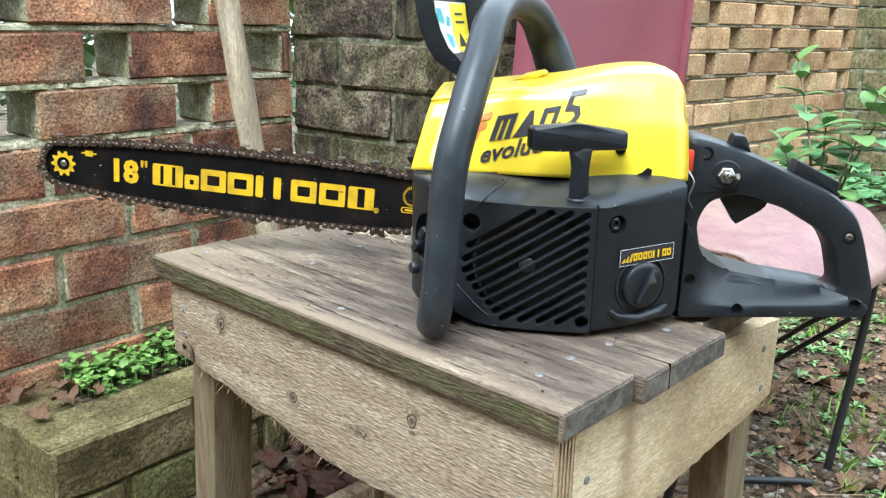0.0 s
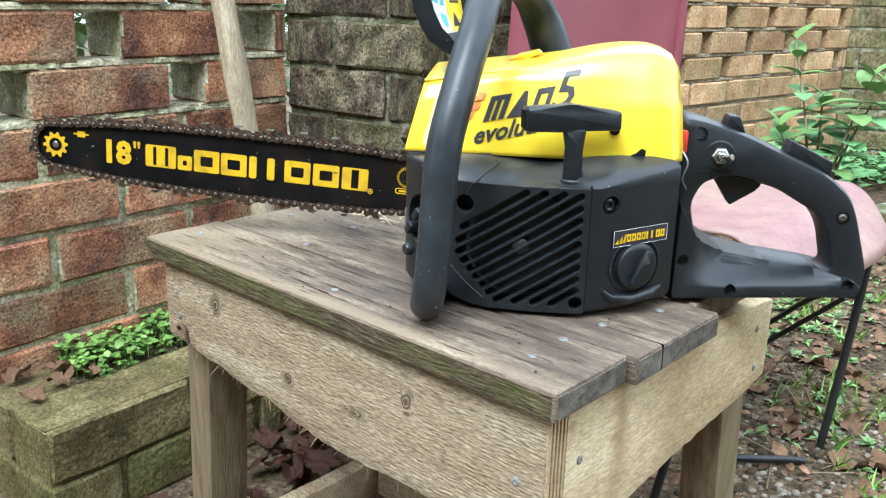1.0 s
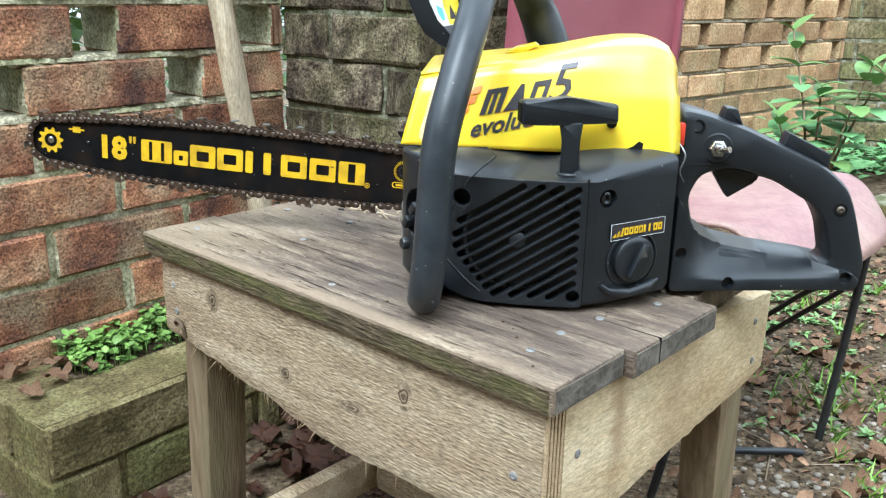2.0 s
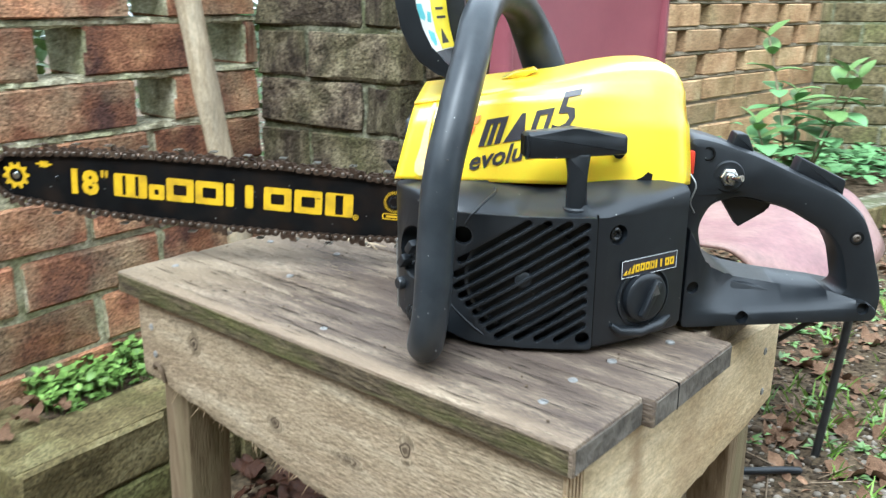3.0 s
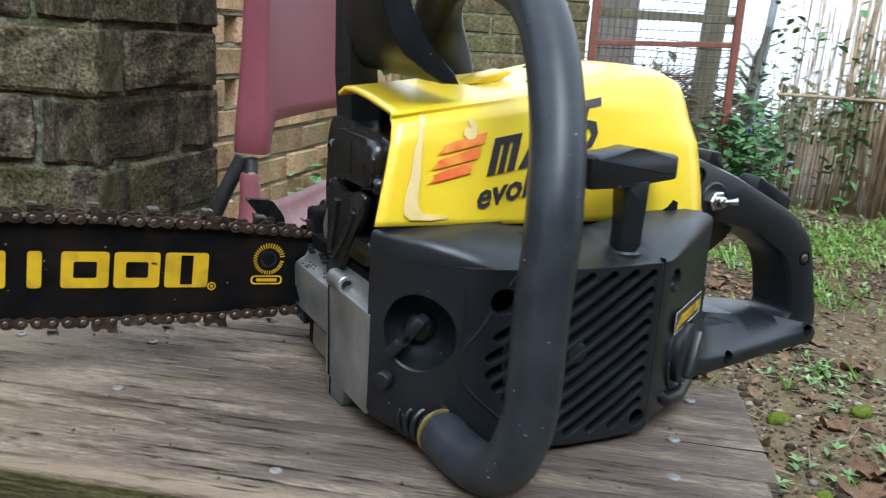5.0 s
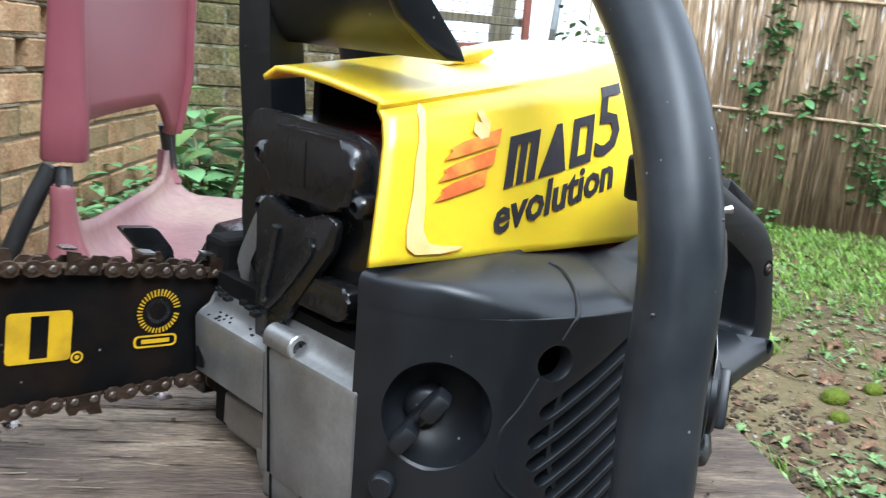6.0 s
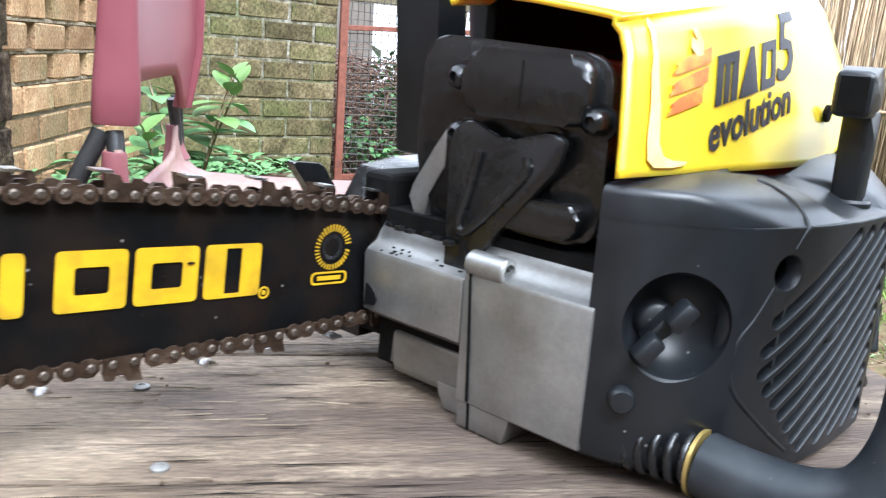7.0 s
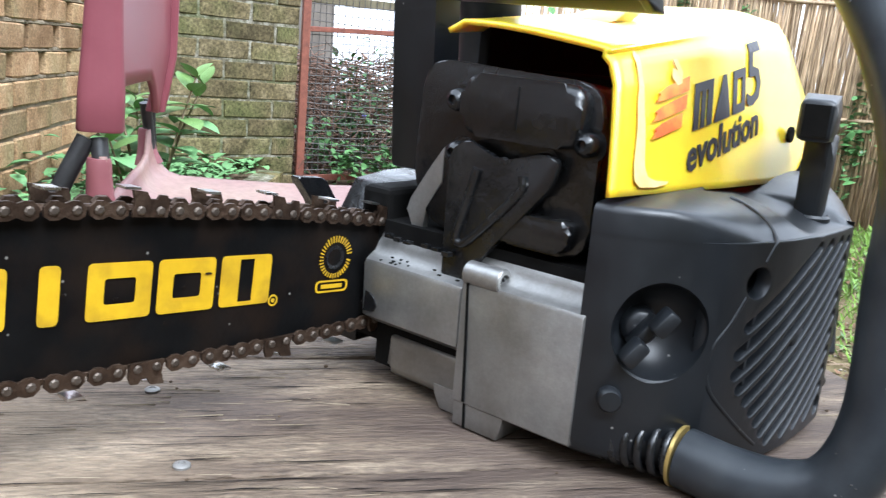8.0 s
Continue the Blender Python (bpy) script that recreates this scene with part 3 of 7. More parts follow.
class Soup:
    """Vertices and faces of many small pieces, for one mesh."""

    def __init__(self):
        self.v, self.f = [], []

    def add(self, pts, faces):
        o = len(self.v)
        self.v += [tuple(p) for p in pts]
        self.f += [tuple(o + i for i in q) for q in faces]

    def leaf(self, m, l, w, fold=0.18, curl=0.2, n=3, lobes=0.0):
        """A leaf along local x, folded on its midrib."""
        pts, faces = [], []
        for k in range(n + 1):
            t = k / n
            ww = w * (math.sin(math.pi * min(1, t * 0.92 + 0.06)) ** 0.75) * (1 + (lobes * (1 if k % 2 else -1)))
            if k == n:
                ww = w * 0.04
            z = -curl * l * t * t
            pts += [m @ Vector((l * t, -ww / 2, z + fold * ww)), m @ Vector((l * t, 0, z)), m @ Vector((l * t, ww / 2, z + fold * ww))]
        for k in range(n):
            a = 3 * k
            faces += [(a, a + 1, a + 4, a + 3), (a + 1, a + 2, a + 5, a + 4)]
        self.add(pts, faces)

    def blade(self, base, top, w):
        d = Vector(top) - Vector(base)
        s = d.cross(Vector((0.3, 0.7, 0.2))).normalized() * w / 2
        mid = Vector(base) + d * 0.55 + Vector((0, 0, d.length * 0.10))
        self.add([Vector(base) - s, Vector(base) + s, mid + s * 0.8, mid - s * 0.8, Vector(top)], [(0, 1, 2, 3), (3, 2, 4)])

    def stick(self, p, q, r0, r1, n=5):
        p, q = Vector(p), Vector(q)
        t = (q - p).normalized()
        u = t.cross(Vector((0.31, 0.2, 0.93)) if abs(t.z) < 0.9 else Vector((1, 0, 0))).normalized()
        w = t.cross(u)
        pts = ring(p, u, w, r0, n) + ring(q, u, w, r1, n)
        self.add(pts, [(k, (k + 1) % n, n + (k + 1) % n, n + k) for k in range(n)] + [tuple(range(n))[::-1], tuple(range(n, 2 * n))])

    def stone(self, c, r, rg):
        pts = []
        for z, k in ((-0.5, 0.75), (0.1, 1.0), (0.55, 0.7)):
            for a in range(6):
                q = r * k * rg.uniform(0.85, 1.1)
                pts.append((c[0] + q * math.cos(a * 1.047) * 1.2, c[1] + q * math.sin(a * 1.047), c[2] + z * r))
        f = [tuple(range(12, 18)), tuple(range(5, -1, -1))]
        for b in (0, 6):
            f += [(b + a, b + (a + 1) % 6, b + 6 + (a + 1) % 6, b + 6 + a) for a in range(6)]
        self.add(pts, f)

    def mesh(self, name, mat, smooth=True):
        me = bpy.data.meshes.new(name)
        me.from_pydata(self.v, [], self.f)
        me.materials.append(mat)
        if smooth:
            for p in me.polygons:
                p.use_smooth = True
        return me

    def thing(self, name, mat, label, category, kind="", smooth=True):
        return tagged(new(name, self.mesh(name, mat, smooth)), label, category, kind=kind)

    def child(self, name, mat, parent, label="", smooth=True):
        ob = new(name, self.mesh(name, mat, smooth))
        ob.parent = parent
        if not parent.parent:
            ob.matrix_parent_inverse = parent.matrix_basis.inverted()
        if label:
            ob["label"] = label
        return ob


def turned(p, yaw, tilt, roll=0.0):
    return Matrix.Translation(p) @ Matrix.Rotation(yaw, 4, "Z") @ Matrix.Rotation(-tilt, 4, "Y") @ Matrix.Rotation(roll, 4, "X")


# open ground to the right and behind: a band in the view
def spot(r):
    a = r.random() ** 0.75
    x = 0.25 + 3.6 * a * r.uniform(0.35, 1.0)
    y = -0.9 + 3.0 * r.random()
    return x, y


s = Soup()
r = random.Random(31)
for _ in range(4200):
    x, y = spot(r)
    q = r.uniform(0.0014, 0.0045) if r.random() < 0.93 else r.uniform(0.006, 0.010)
    s.stone((x, y, ground_z(x, y) + q * 0.2), q, r)
for _ in range(500):
    x, y = r.uniform(0.42, 0.75), r.uniform(0.05, 0.6)
    q = r.uniform(0.002, 0.0065)
    s.stone((x, y, ground_z(x, y) + q * 0.25), q, r)
s.thing("pebbles", M_PEBBLE, "scattered small brown and grey pebbles", "pebbles", "stuff")
s = Soup()
for k in range(9000):
    x, y = spot(r) if k < 5600 else (r.uniform(0.7, 3.0), r.uniform(0.9, 2.5))
    l = r.uniform(0.006, 0.022) if k % 6 else r.uniform(0.02, 0.038)
    s.leaf(turned((x, y, ground_z(x, y) + 0.003 + r.random() * 0.004), r.uniform(0, 6.28), r.uniform(-0.2, 0.4), r.uniform(-0.5, 0.5)), l, l * r.uniform(0.4, 0.8), 0.2, r.uniform(-0.3, 0.4))
s.thing("leaf_litter", M_DEAD, "broken brown leaf litter on the soil", "leaf litter", "stuff")
s = Soup()
for _ in range(5200):
    x, y = r.uniform(0.36, 1.5), r.uniform(-0.1, 1.1)
    q = r.uniform(0.0015, 0.0055) if r.random() < 0.9 else r.uniform(0.006, 0.011)
    s.stone((x, y, ground_z(x, y) + q * 0.1), q, r)
s.thing("soil_crumbs", M_CRUMB, "dark crumbly clods of damp soil", "soil", "stuff")
s = Soup()
for _ in range(620):
    x, y = spot(r)
    a, l = r.uniform(0, 6.28), r.uniform(0.03, 0.14)
    z = ground_z(x, y) + 0.004
    s.stick((x, y, z), (x + l * math.cos(a), y + l * math.sin(a), z + r.uniform(0, 0.012)), 0.0014, 0.0008, 4)
s.thing("twigs", M_TWIG, "dry twigs and stalks strewn on soil", "twigs", "stuff")
# weeds and grass in drifts, thicker to the east
s, g = Soup(), Soup()
for _ in range(6800):
    x, y = spot(r)
    dens = noise.noise(Vector((x * 2.1, y * 2.1, 7.0))) + 0.16 * (x - 1.0)
    if dens < r.uniform(-0.02, 0.42):
        continue
    z = ground_z(x, y)
    if r.random() < 0.84:
        for k in range(r.randint(4, 8)):
            l = r.uniform(0.009, 0.027)
            s.leaf(turned((x, y, z + 0.004), r.uniform(0, 6.28), r.uniform(0.2, 0.9)), l, l * r.uniform(0.3, 0.6), 0.15, 0.3, 2)
    else:
        for k in range(r.randint(5, 11)):
            a, l = r.uniform(0, 6.28), r.uniform(0.018, 0.045) if x < 1.1 else r.uniform(0.025, 0.065)
            g.blade((x + r.uniform(-.012, .012), y + r.uniform(-.012, .012), z), (x + l * 0.7 * math.cos(a), y + l * 0.7 * math.sin(a), z + l * r.uniform(0.5, 1.0)), 0.003)
for cx, cy, n in ((0.72, 0.62, 70), (0.98, 0.75, 60), (0.62, 0.74, 30), (1.5, 0.9, 60), (1.9, 1.0, 70), (2.2, 0.7, 100), (1.7, 1.45, 60)):
    for _ in range(n):
        x, y = cx + r.gauss(0, 0.06), cy + r.gauss(0, 0.06)
        a, l = r.uniform(0, 6.28), r.uniform(0.025, 0.06) if cx < 1.2 else r.uniform(0.04, 0.09)
        z = ground_z(x, y)
        g.blade((x, y, z), (x + l * 0.6 * math.cos(a), y + l * 0.6 * math.sin(a), z + l * r.uniform(0.5, 1.0)), 0.0032)
for _ in range(27000):
    x, y = r.uniform(1.9, 4.1), r.uniform(-0.8, 1.7)
    if noise.noise(Vector((x * 1.6, y * 1.6, 3.0))) < r.uniform(-0.5, 0.3) - 0.25 * (x - 2.9):
        continue
    a, l = r.uniform(0, 6.28), r.uniform(0.015, 0.045)
    z = ground_z(x, y)
    g.blade((x, y, z), (x + l * 0.6 * math.cos(a), y + l * 0.6 * math.sin(a), z + l * r.uniform(0.4, 1.0)), 0.0055)
s.thing("ground_weeds", M_FRESH, "small green weeds sprouting from the soil", "weeds", "stuff")
g.thing("grass", M_GRASS, "tufts of bright green grass", "grass", "stuff")

# whole fallen leaves, one thing each


def dead_leaf_mesh(seed, mat=M_DEAD):
    """A dry lobed leaf, crumpled and rolled in at its rim."""
    rr = random.Random(seed)
    sp = Soup()
    rings_n, around = 5, 30
    off = Vector((seed * 3.7, 0, 0))
    pts = [(0.0, 0.0, 0.0)]
    for k in range(1, rings_n + 1):
        for q in range(around):
            a = 2 * math.pi * q / around
            lobe = 0.62 + 0.38 * abs(math.cos(2.5 * a)) ** 0.7 * (1.0 if abs(a - math.pi) > 0.5 else 0.5) + 0.05 * rr.uniform(-1, 1)
            d = k / rings_n * lobe
            x, y = d * math.cos(a), 0.8 * d * math.sin(a)
            z = 0.30 * noise.noise(Vector((x * 1.6, y * 1.6, 0)) + off) + 0.12 * noise.noise(Vector((x * 5, y * 5, 2)) + off) + 0.34 * d ** 3 * (0.6 + 0.6 * math.sin(a * 2 + seed))
            pts.append((x * (1 - 0.18 * d), y * (1 - 0.35 * d), z))
    faces = [(0, 1 + q, 1 + (q + 1) % around) for q in range(around)]
    for k in range(rings_n - 1):
        b, c = 1 + k * around, 1 + (k + 1) * around
        faces += [(b + q, c + q, c + (q + 1) % around, b + (q + 1) % around) for q in range(around)]
    sp.add(pts, faces)
    sp.stick((-0.4, 0, 0.03), (-1.0, 0.12, 0.08), 0.02, 0.012, 4)
    return sp.mesh("fallen_leaf", mat)


DL = [dead_leaf_mesh(k) for k in range(5)]
WET_SHADED = [dead_leaf_mesh(k + 5, M_WETSHADELEAF) for k in range(5)]


def fallen_leaf(x, y, z, size, yaw, seed, label="dry curled brown leaf lying on the soil", tilt=0.0, meshes=DL):
    ob = new("fallen_leaf", meshes[seed % 5])
    ob.matrix_world = pose(x, y, z, tilt, tilt * 0.6, yaw) @ Matrix.Diagonal((size, size, size, 1))
    return tagged(ob, label, "leaf", "fallen leaves on the ground")


for k, (x, y, sz) in enumerate(((0.92, 0.46, 0.055), (0.885, 0.43, 0.045), (1.04, 0.22, 0.06), (0.86, 0.62, 0.035), (0.70, 0.42, 0.05), (0.64, 0.33, 0.045), (0.78, 0.30, 0.04), (1.25, 0.75, 0.05), (1.5, 0.6, 0.05), (0.75, 0.78, 0.05), (0.9, 0.95, 0.05), (0.66, 0.60, 0.04), (1.1, 1.0, 0.05), (1.4, 1.3, 0.06), (1.7, 1.2, 0.05), (0.57, 0.52, 0.045), (1.2, 0.40, 0.04))):
    fallen_leaf(x, y, ground_z(x, y) + 0.006, sz, 77 * k, k)
for k in range(46):
    x, y = r.uniform(0.45, 2.4), r.uniform(0.05, 2.0)
    fallen_leaf(x, y, ground_z(x, y) + 0.005, r.uniform(0.022, 0.045), r.uniform(0, 360), k, tilt=r.uniform(-15, 15))
for k in range(34):
    x, y = r.uniform(0.42, 1.15), r.uniform(0.12, 0.95)
    fallen_leaf(x, y, ground_z(x, y) + 0.006, r.uniform(0.026, 0.048), r.uniform(0, 360), k + 2, tilt=r.uniform(-18, 18))
# heap of leaves under the stool, in the darkened leaf colour
for k in range(150):
    x, y = r.gauss(-0.09, 0.13), r.gauss(0.33, 0.11)
    fallen_leaf(x, y, 0.05 + 0.10 * math.exp(-((x + 0.10) ** 2 + (y - 0.34) ** 2) / 0.02) * r.random() + 0.01, r.uniform(0.022, 0.042), r.uniform(0, 360), k, "wet red-brown leaf, shade painted in, in a heap under the stool", tilt=r.uniform(-40, 40), meshes=WET_SHADED)
for k, (u, v, sz) in enumerate(((0.03, 0.12, 0.024), (0.075, 0.145, 0.028), (0.12, 0.13, 0.022), (0.10, 0.19, 0.03), (0.05, 0.22, 0.028), (0.30, 0.255, 0.022), (0.34, 0.26, 0.022))):
    p = pl.matrix_basis @ Vector((u, v * 0.75, 0.222))
    fallen_leaf(p.x, p.y, p.z, sz, 60 * k, k, "dry curled brown leaf on the brick planter", tilt=12)

# moss cushions
for x, y, q in ((1.115, 0.459, 0.018), (1.30, 0.42, 0.018), (1.42, 0.75, 0.02), (0.97, 0.24, 0.012), (1.6, 0.5, 0.025), (1.78, 0.50, 0.016), (1.62, 0.27, 0.026), (1.52, 0.22, 0.018), (1.75, 0.24, 0.02)):
    bm = bmesh.new()
    bmesh.ops.create_icosphere(bm, subdivisions=3, radius=1)
    for v in bm.verts:
        v.co *= 1 + 0.22 * noise.noise(v.co * 3 + Vector((x * 9, y, 0)))
        v.co = Vector((v.co.x * q * 1.4, v.co.y * q, v.co.z * q * 0.75))
    ob = solid("moss_cushion", bm, M_MOSS, "round cushion of bright green moss on soil", "moss", smooth=80, group="moss cushions")
    ob.matrix_world = pose(x, y, ground_z(x, y) + q * 0.25)

# weeds in the planter
s, st = Soup(), Soup()
for _ in range(540):
    u, v = r.uniform(0.11, 0.46), r.gauss(0.165, 0.034)
    v = min(0.225, max(0.10, v))
    p = pl.matrix_basis @ Vector((u, v, 0.203 + r.uniform(0.0, 0.045) * (1 - abs(v - 0.165) * 5)))
    l = r.uniform(0.008, 0.0155)
    for k in range(4):
        s.leaf(turned(p, r.uniform(0, 6.28), r.uniform(-0.1, 0.8), r.uniform(-0.4, 0.4)), l, l * 0.8, 0.1, 0.25, 3)
    st.stick(pl.matrix_basis @ Vector((u, v, 0.198)), p, 0.0007, 0.0005, 3)
weeds = thing("planter_weeds", (-0.42, 0.35, 0.185), "low bright green weeds growing in the brick planter", "plant")
s.child("leaves", M_CHICK, weeds)["kind"] = "stuff"
st.child("stems", M_CHICK, weeds)["kind"] = "stuff"
s = Soup()
for _ in range(34):
    p = pl.matrix_basis @ Vector((r.uniform(0.16, 0.46), r.uniform(0.16, 0.225), 0.19))
    s.stone(p + Vector((0, 0, 0.006)), r.uniform(0.005, 0.011), r)
s.thing("planter_pebbles", M_PEBBLE, "pale pebbles in the planter soil", "pebbles", "stuff")

# young shrub with broad leaves
shrub = thing("shrub", (0.99, 1.80, 0.13), "slender young shrub with broad green leaves in the bed", "shrub")
stems = [((0.97, 1.80, 0.13), (0.955, 1.85, 0.38), (0.91, 1.93, 0.64)), ((1.0, 1.79, 0.13), (1.03, 1.74, 0.36), (1.07, 1.70, 0.555)), ((1.0, 1.8, 0.13), (1.06, 1.78, 0.35), (1.12, 1.74, 0.535)), ((0.96, 1.8, 0.13), (0.90, 1.78, 0.28), (0.85, 1.76, 0.40)), ((0.98, 1.82, 0.13), (1.0, 1.86, 0.33), (1.0, 1.88, 0.48))]
LEAFM = []
for k in range(4):
    s = Soup()
    s.leaf(Matrix(), 1.0, 0.66, 0.10, 0.12 + 0.1 * k, 6)
    LEAFM.append((s.mesh("leaf", M_BLUEGREEN), s.mesh("leaf", M_FRESH)))
for st_pts in stems:
    bm = bmesh.new()
    line = spline(st_pts, 5)
    tube(bm, line, [0.005 - 0.003 * i / len(line) for i in range(len(line))], 6)
    part("stem", bm, M_TWIG, shrub, smooth=60)
    for i, p in enumerate(line):
        if i < 3 and st_pts[0] is not stems[3][0]:
            continue
        for side in range(2):
            ob = new("leaf", LEAFM[r.randrange(4)][1 if i > len(line) - 4 else (1 if r.random() < 0.25 else 0)])
            ob.parent = shrub
            l = r.uniform(0.075, 0.115) * (0.7 if i > len(line) - 3 else 1)
            m = turned(p, i * 1.57 + side * math.pi + r.uniform(-0.4, 0.4), r.uniform(0.0, 0.6) + (0.5 if i > len(line) - 3 else 0)) @ Matrix.Diagonal((l, l, l, 1))
            ob.matrix_parent_inverse = shrub.matrix_basis.inverted()
            ob.matrix_basis = m
# leafy ground cover in the bed
s = Soup()
for _ in range(900):
    t, w = r.random(), r.random()
    x = 0.72 + 1.25 * t + r.uniform(-0.1, 0.1) - 0.25 * w
    y = 1.74 + 0.80 * t + 0.32 * w + r.uniform(-0.08, 0.08)
    z = 0.15 + abs(r.gauss(0, 0.05)) * (1.3 - t)
    l = r.uniform(0.03, 0.065)
    s.leaf(turned((x, y, z), r.uniform(0, 6.28), r.uniform(-0.2, 0.7)), l, l * r.uniform(0.45, 0.8), 0.12, 0.3, 3, 0.1)
s.thing("ground_cover", M_BLUEGREEN, "dense blue-green leafy ground cover in the bed", "plants", "stuff")

# ---- gate with wire mesh, posts ----
GD, GN = Vector((math.cos(radians(-24)), math.sin(radians(-24)), 0)), Vector((-math.sin(radians(-24)), math.cos(radians(-24)), 0))
G0 = Vector((1.5, 2.85, 0))


def at_gate(sv, z, off=0.0):
    return G0 + GD * sv + GN * off + Vector((0, 0, z))


gate = thing("garden_gate", Matrix.Translation(at_gate(0.75, 0.06)), "rusty iron garden gate with wire mesh infill", "gate")
for name, a, b, rr, mat in (("gate_stile", (0.745, 0.06), (0.738, 1.5), 0.017, M_RUSTY), ("gate_stile", (1.385, 0.10), (1.378, 1.5), 0.017, M_RUSTY), ("gate_rail", (0.74, 0.733), (1.38, 0.758), 0.011, M_RUSTY), ("gate_rail", (0.74, 0.09), (1.38, 0.12), 0.013, M_RUSTY), ("gate_rail", (0.74, 1.35), (1.38, 1.35), 0.013, M_RUSTY)):
    bm = bmesh.new()
    pa, pb = at_gate(*a), at_gate(*b)
    m = frame3(pa, pb - pa, GN)
    box(bm, (0, -rr * 0.8, -rr), ((pb - pa).length, rr * 0.8, rr), m, bevel=0.003)
    part(name, bm, mat, gate)
bm = bmesh.new()
box(bm, (0, -0.02, -0.018), (0.63, 0.02, 0.018), frame3(at_gate(0.745, 0.865, 0.05), GD, GN), bevel=0.003)
part("cross_board", bm, M_POSTW, gate, "grey-green wooden board")
for k in range(21):
    sv = 0.775 + 0.029 * k
    bm = bmesh.new()
    tube(bm, [at_gate(sv + 0.004 * math.sin(z * 9 + k), z, 0.012) for z in (0.1, 0.3, 0.5, 0.7, 0.9, 1.1, 1.35)], 0.0019, 5)
    part("mesh_wire", bm, M_WIRE, gate)
for k in range(33):
    z = 0.13 + 0.029 * k + (0.010 * (k - 22) if k > 22 else 0)
    bm = bmesh.new()
    tube(bm, [at_gate(sv, z + 0.006 * math.sin(sv * 7 + k), 0.009) for sv in (0.75, 0.95, 1.15, 1.38)], 0.0019, 5)
    part("mesh_wire", bm, M_WIRE, gate)

post = thing("wooden_post", Matrix.Translation(at_gate(1.31, 0.05, 0.22)), "leaning grey-green wooden post behind the gate", "post")
bm = bmesh.new()
box(bm, (-0.045, -0.045, 0), (0.045, 0.045, 1.7), Matrix.Translation(at_gate(1.33, 0.05, 0.25)) @ pose(0, 0, 0, 0, 2.5, -24), bevel=0.008)
part("shaft", bm, M_POSTW, post)
post2 = thing("metal_post", Matrix.Translation(at_gate(1.50, 0.05, 0.05)), "leaning galvanised metal post wrapped in dead stems", "post")
bm = bmesh.new()
tube(bm, [at_gate(1.50, 0.05, 0.05), at_gate(1.535, 0.7, 0.05), at_gate(1.60, 1.7, 0.05)], 0.019, 12)
part("shaft", bm, M_GALV, post2, smooth=60)
bm = bmesh.new()
tube(bm, [at_gate(1.47, 0.05, 0.03), at_gate(1.48, 0.4, 0.03), at_gate(1.53, 0.85, 0.03)], [0.025, 0.022, 0.012], 7)
part("dead_stem", bm, M_BARK, post2, smooth=60)

# trees behind the gate
M_CROWN = mixed("distant_foliage", [(0.085, 0.125, 0.07), (0.19, 0.24, 0.15)], 6, 5, (0.7, 0.9), 0.2, random_tint=0.4, island=True)


def tree_thing(p, h, rad, label, crown_r, n, seed, lean=0.0):
    rr = random.Random(seed)
    z0 = ground_z(*p)
    t = thing("tree", (p[0], p[1], z0), label, "tree")
    bm = bmesh.new()
    line = spline([(p[0], p[1], z0 - 0.1), (p[0] + lean * 0.4, p[1], z0 + h * 0.35), (p[0] + lean, p[1] + 0.05, z0 + h * 0.75), (p[0] + lean * 1.2, p[1], z0 + h)], 5)
    tube(bm, line, [rad * (1.25 if i == 0 else 1 - 0.65 * i / len(line)) for i in range(len(line))], 14)
    for v in bm.verts:
        v.co += Vector((1, 1, 0)) * 0.06 * rad * noise.noise(v.co * 4)
    part("trunk", bm, M_BARK, t, smooth=60)
    tips = []
    for k in range(9):
        a, z = rr.uniform(0, 6.28), z0 + h * rr.uniform(0.5, 0.95)
        b0 = Vector((p[0] + lean, p[1], z))
        b1 = b0 + Vector((math.cos(a) * crown_r * 0.8, math.sin(a) * crown_r * 0.8, crown_r * rr.uniform(0.1, 0.6)))
        bm = bmesh.new()
        tube(bm, [b0, (b0 + b1) / 2 + Vector((0, 0, 0.12 * crown_r)), b1], [rad * 0.35, rad * 0.2, rad * 0.06], 6)
        part("limb", bm, M_BARK, t, smooth=60)
        tips += [b0 + (b1 - b0) * q for q in (0.5, 0.75, 1.0)]
    s = Soup()
    for _ in range(n):
        c = tips[rr.randrange(len(tips))] + Vector((rr.gauss(0, 0.25), rr.gauss(0, 0.25), rr.gauss(0, 0.2))) * crown_r
        l = rr.uniform(0.05, 0.11) * max(1.0, crown_r * 0.6)
        s.leaf(turned(c, rr.uniform(0, 6.28), rr.uniform(-1, 1), rr.uniform(-1, 1)), l, l * 0.6, 0.1, 0.2, 2)
    s.child("crown", M_CROWN, t)
    return t


tree_thing((3.12, 3.58), 5.0, 0.135, "broad grey tree trunk beyond the gate", 1.6, 500, 51)
for k, (x, y, h, cr) in enumerate(((9, 29, 2.6, 1.1), (14, 27, 3.0, 1.3), (18, 25, 2.4, 1.1), (23, 21, 3.0, 1.3), (27, 14, 3.0, 1.4), (5, 31, 2.8, 1.2), (31, 7, 3.0, 1.4))):
    tree_thing((x, y), h, 0.2, "distant winter tree against the pale sky", cr, 900, 60 + k, 0.2)
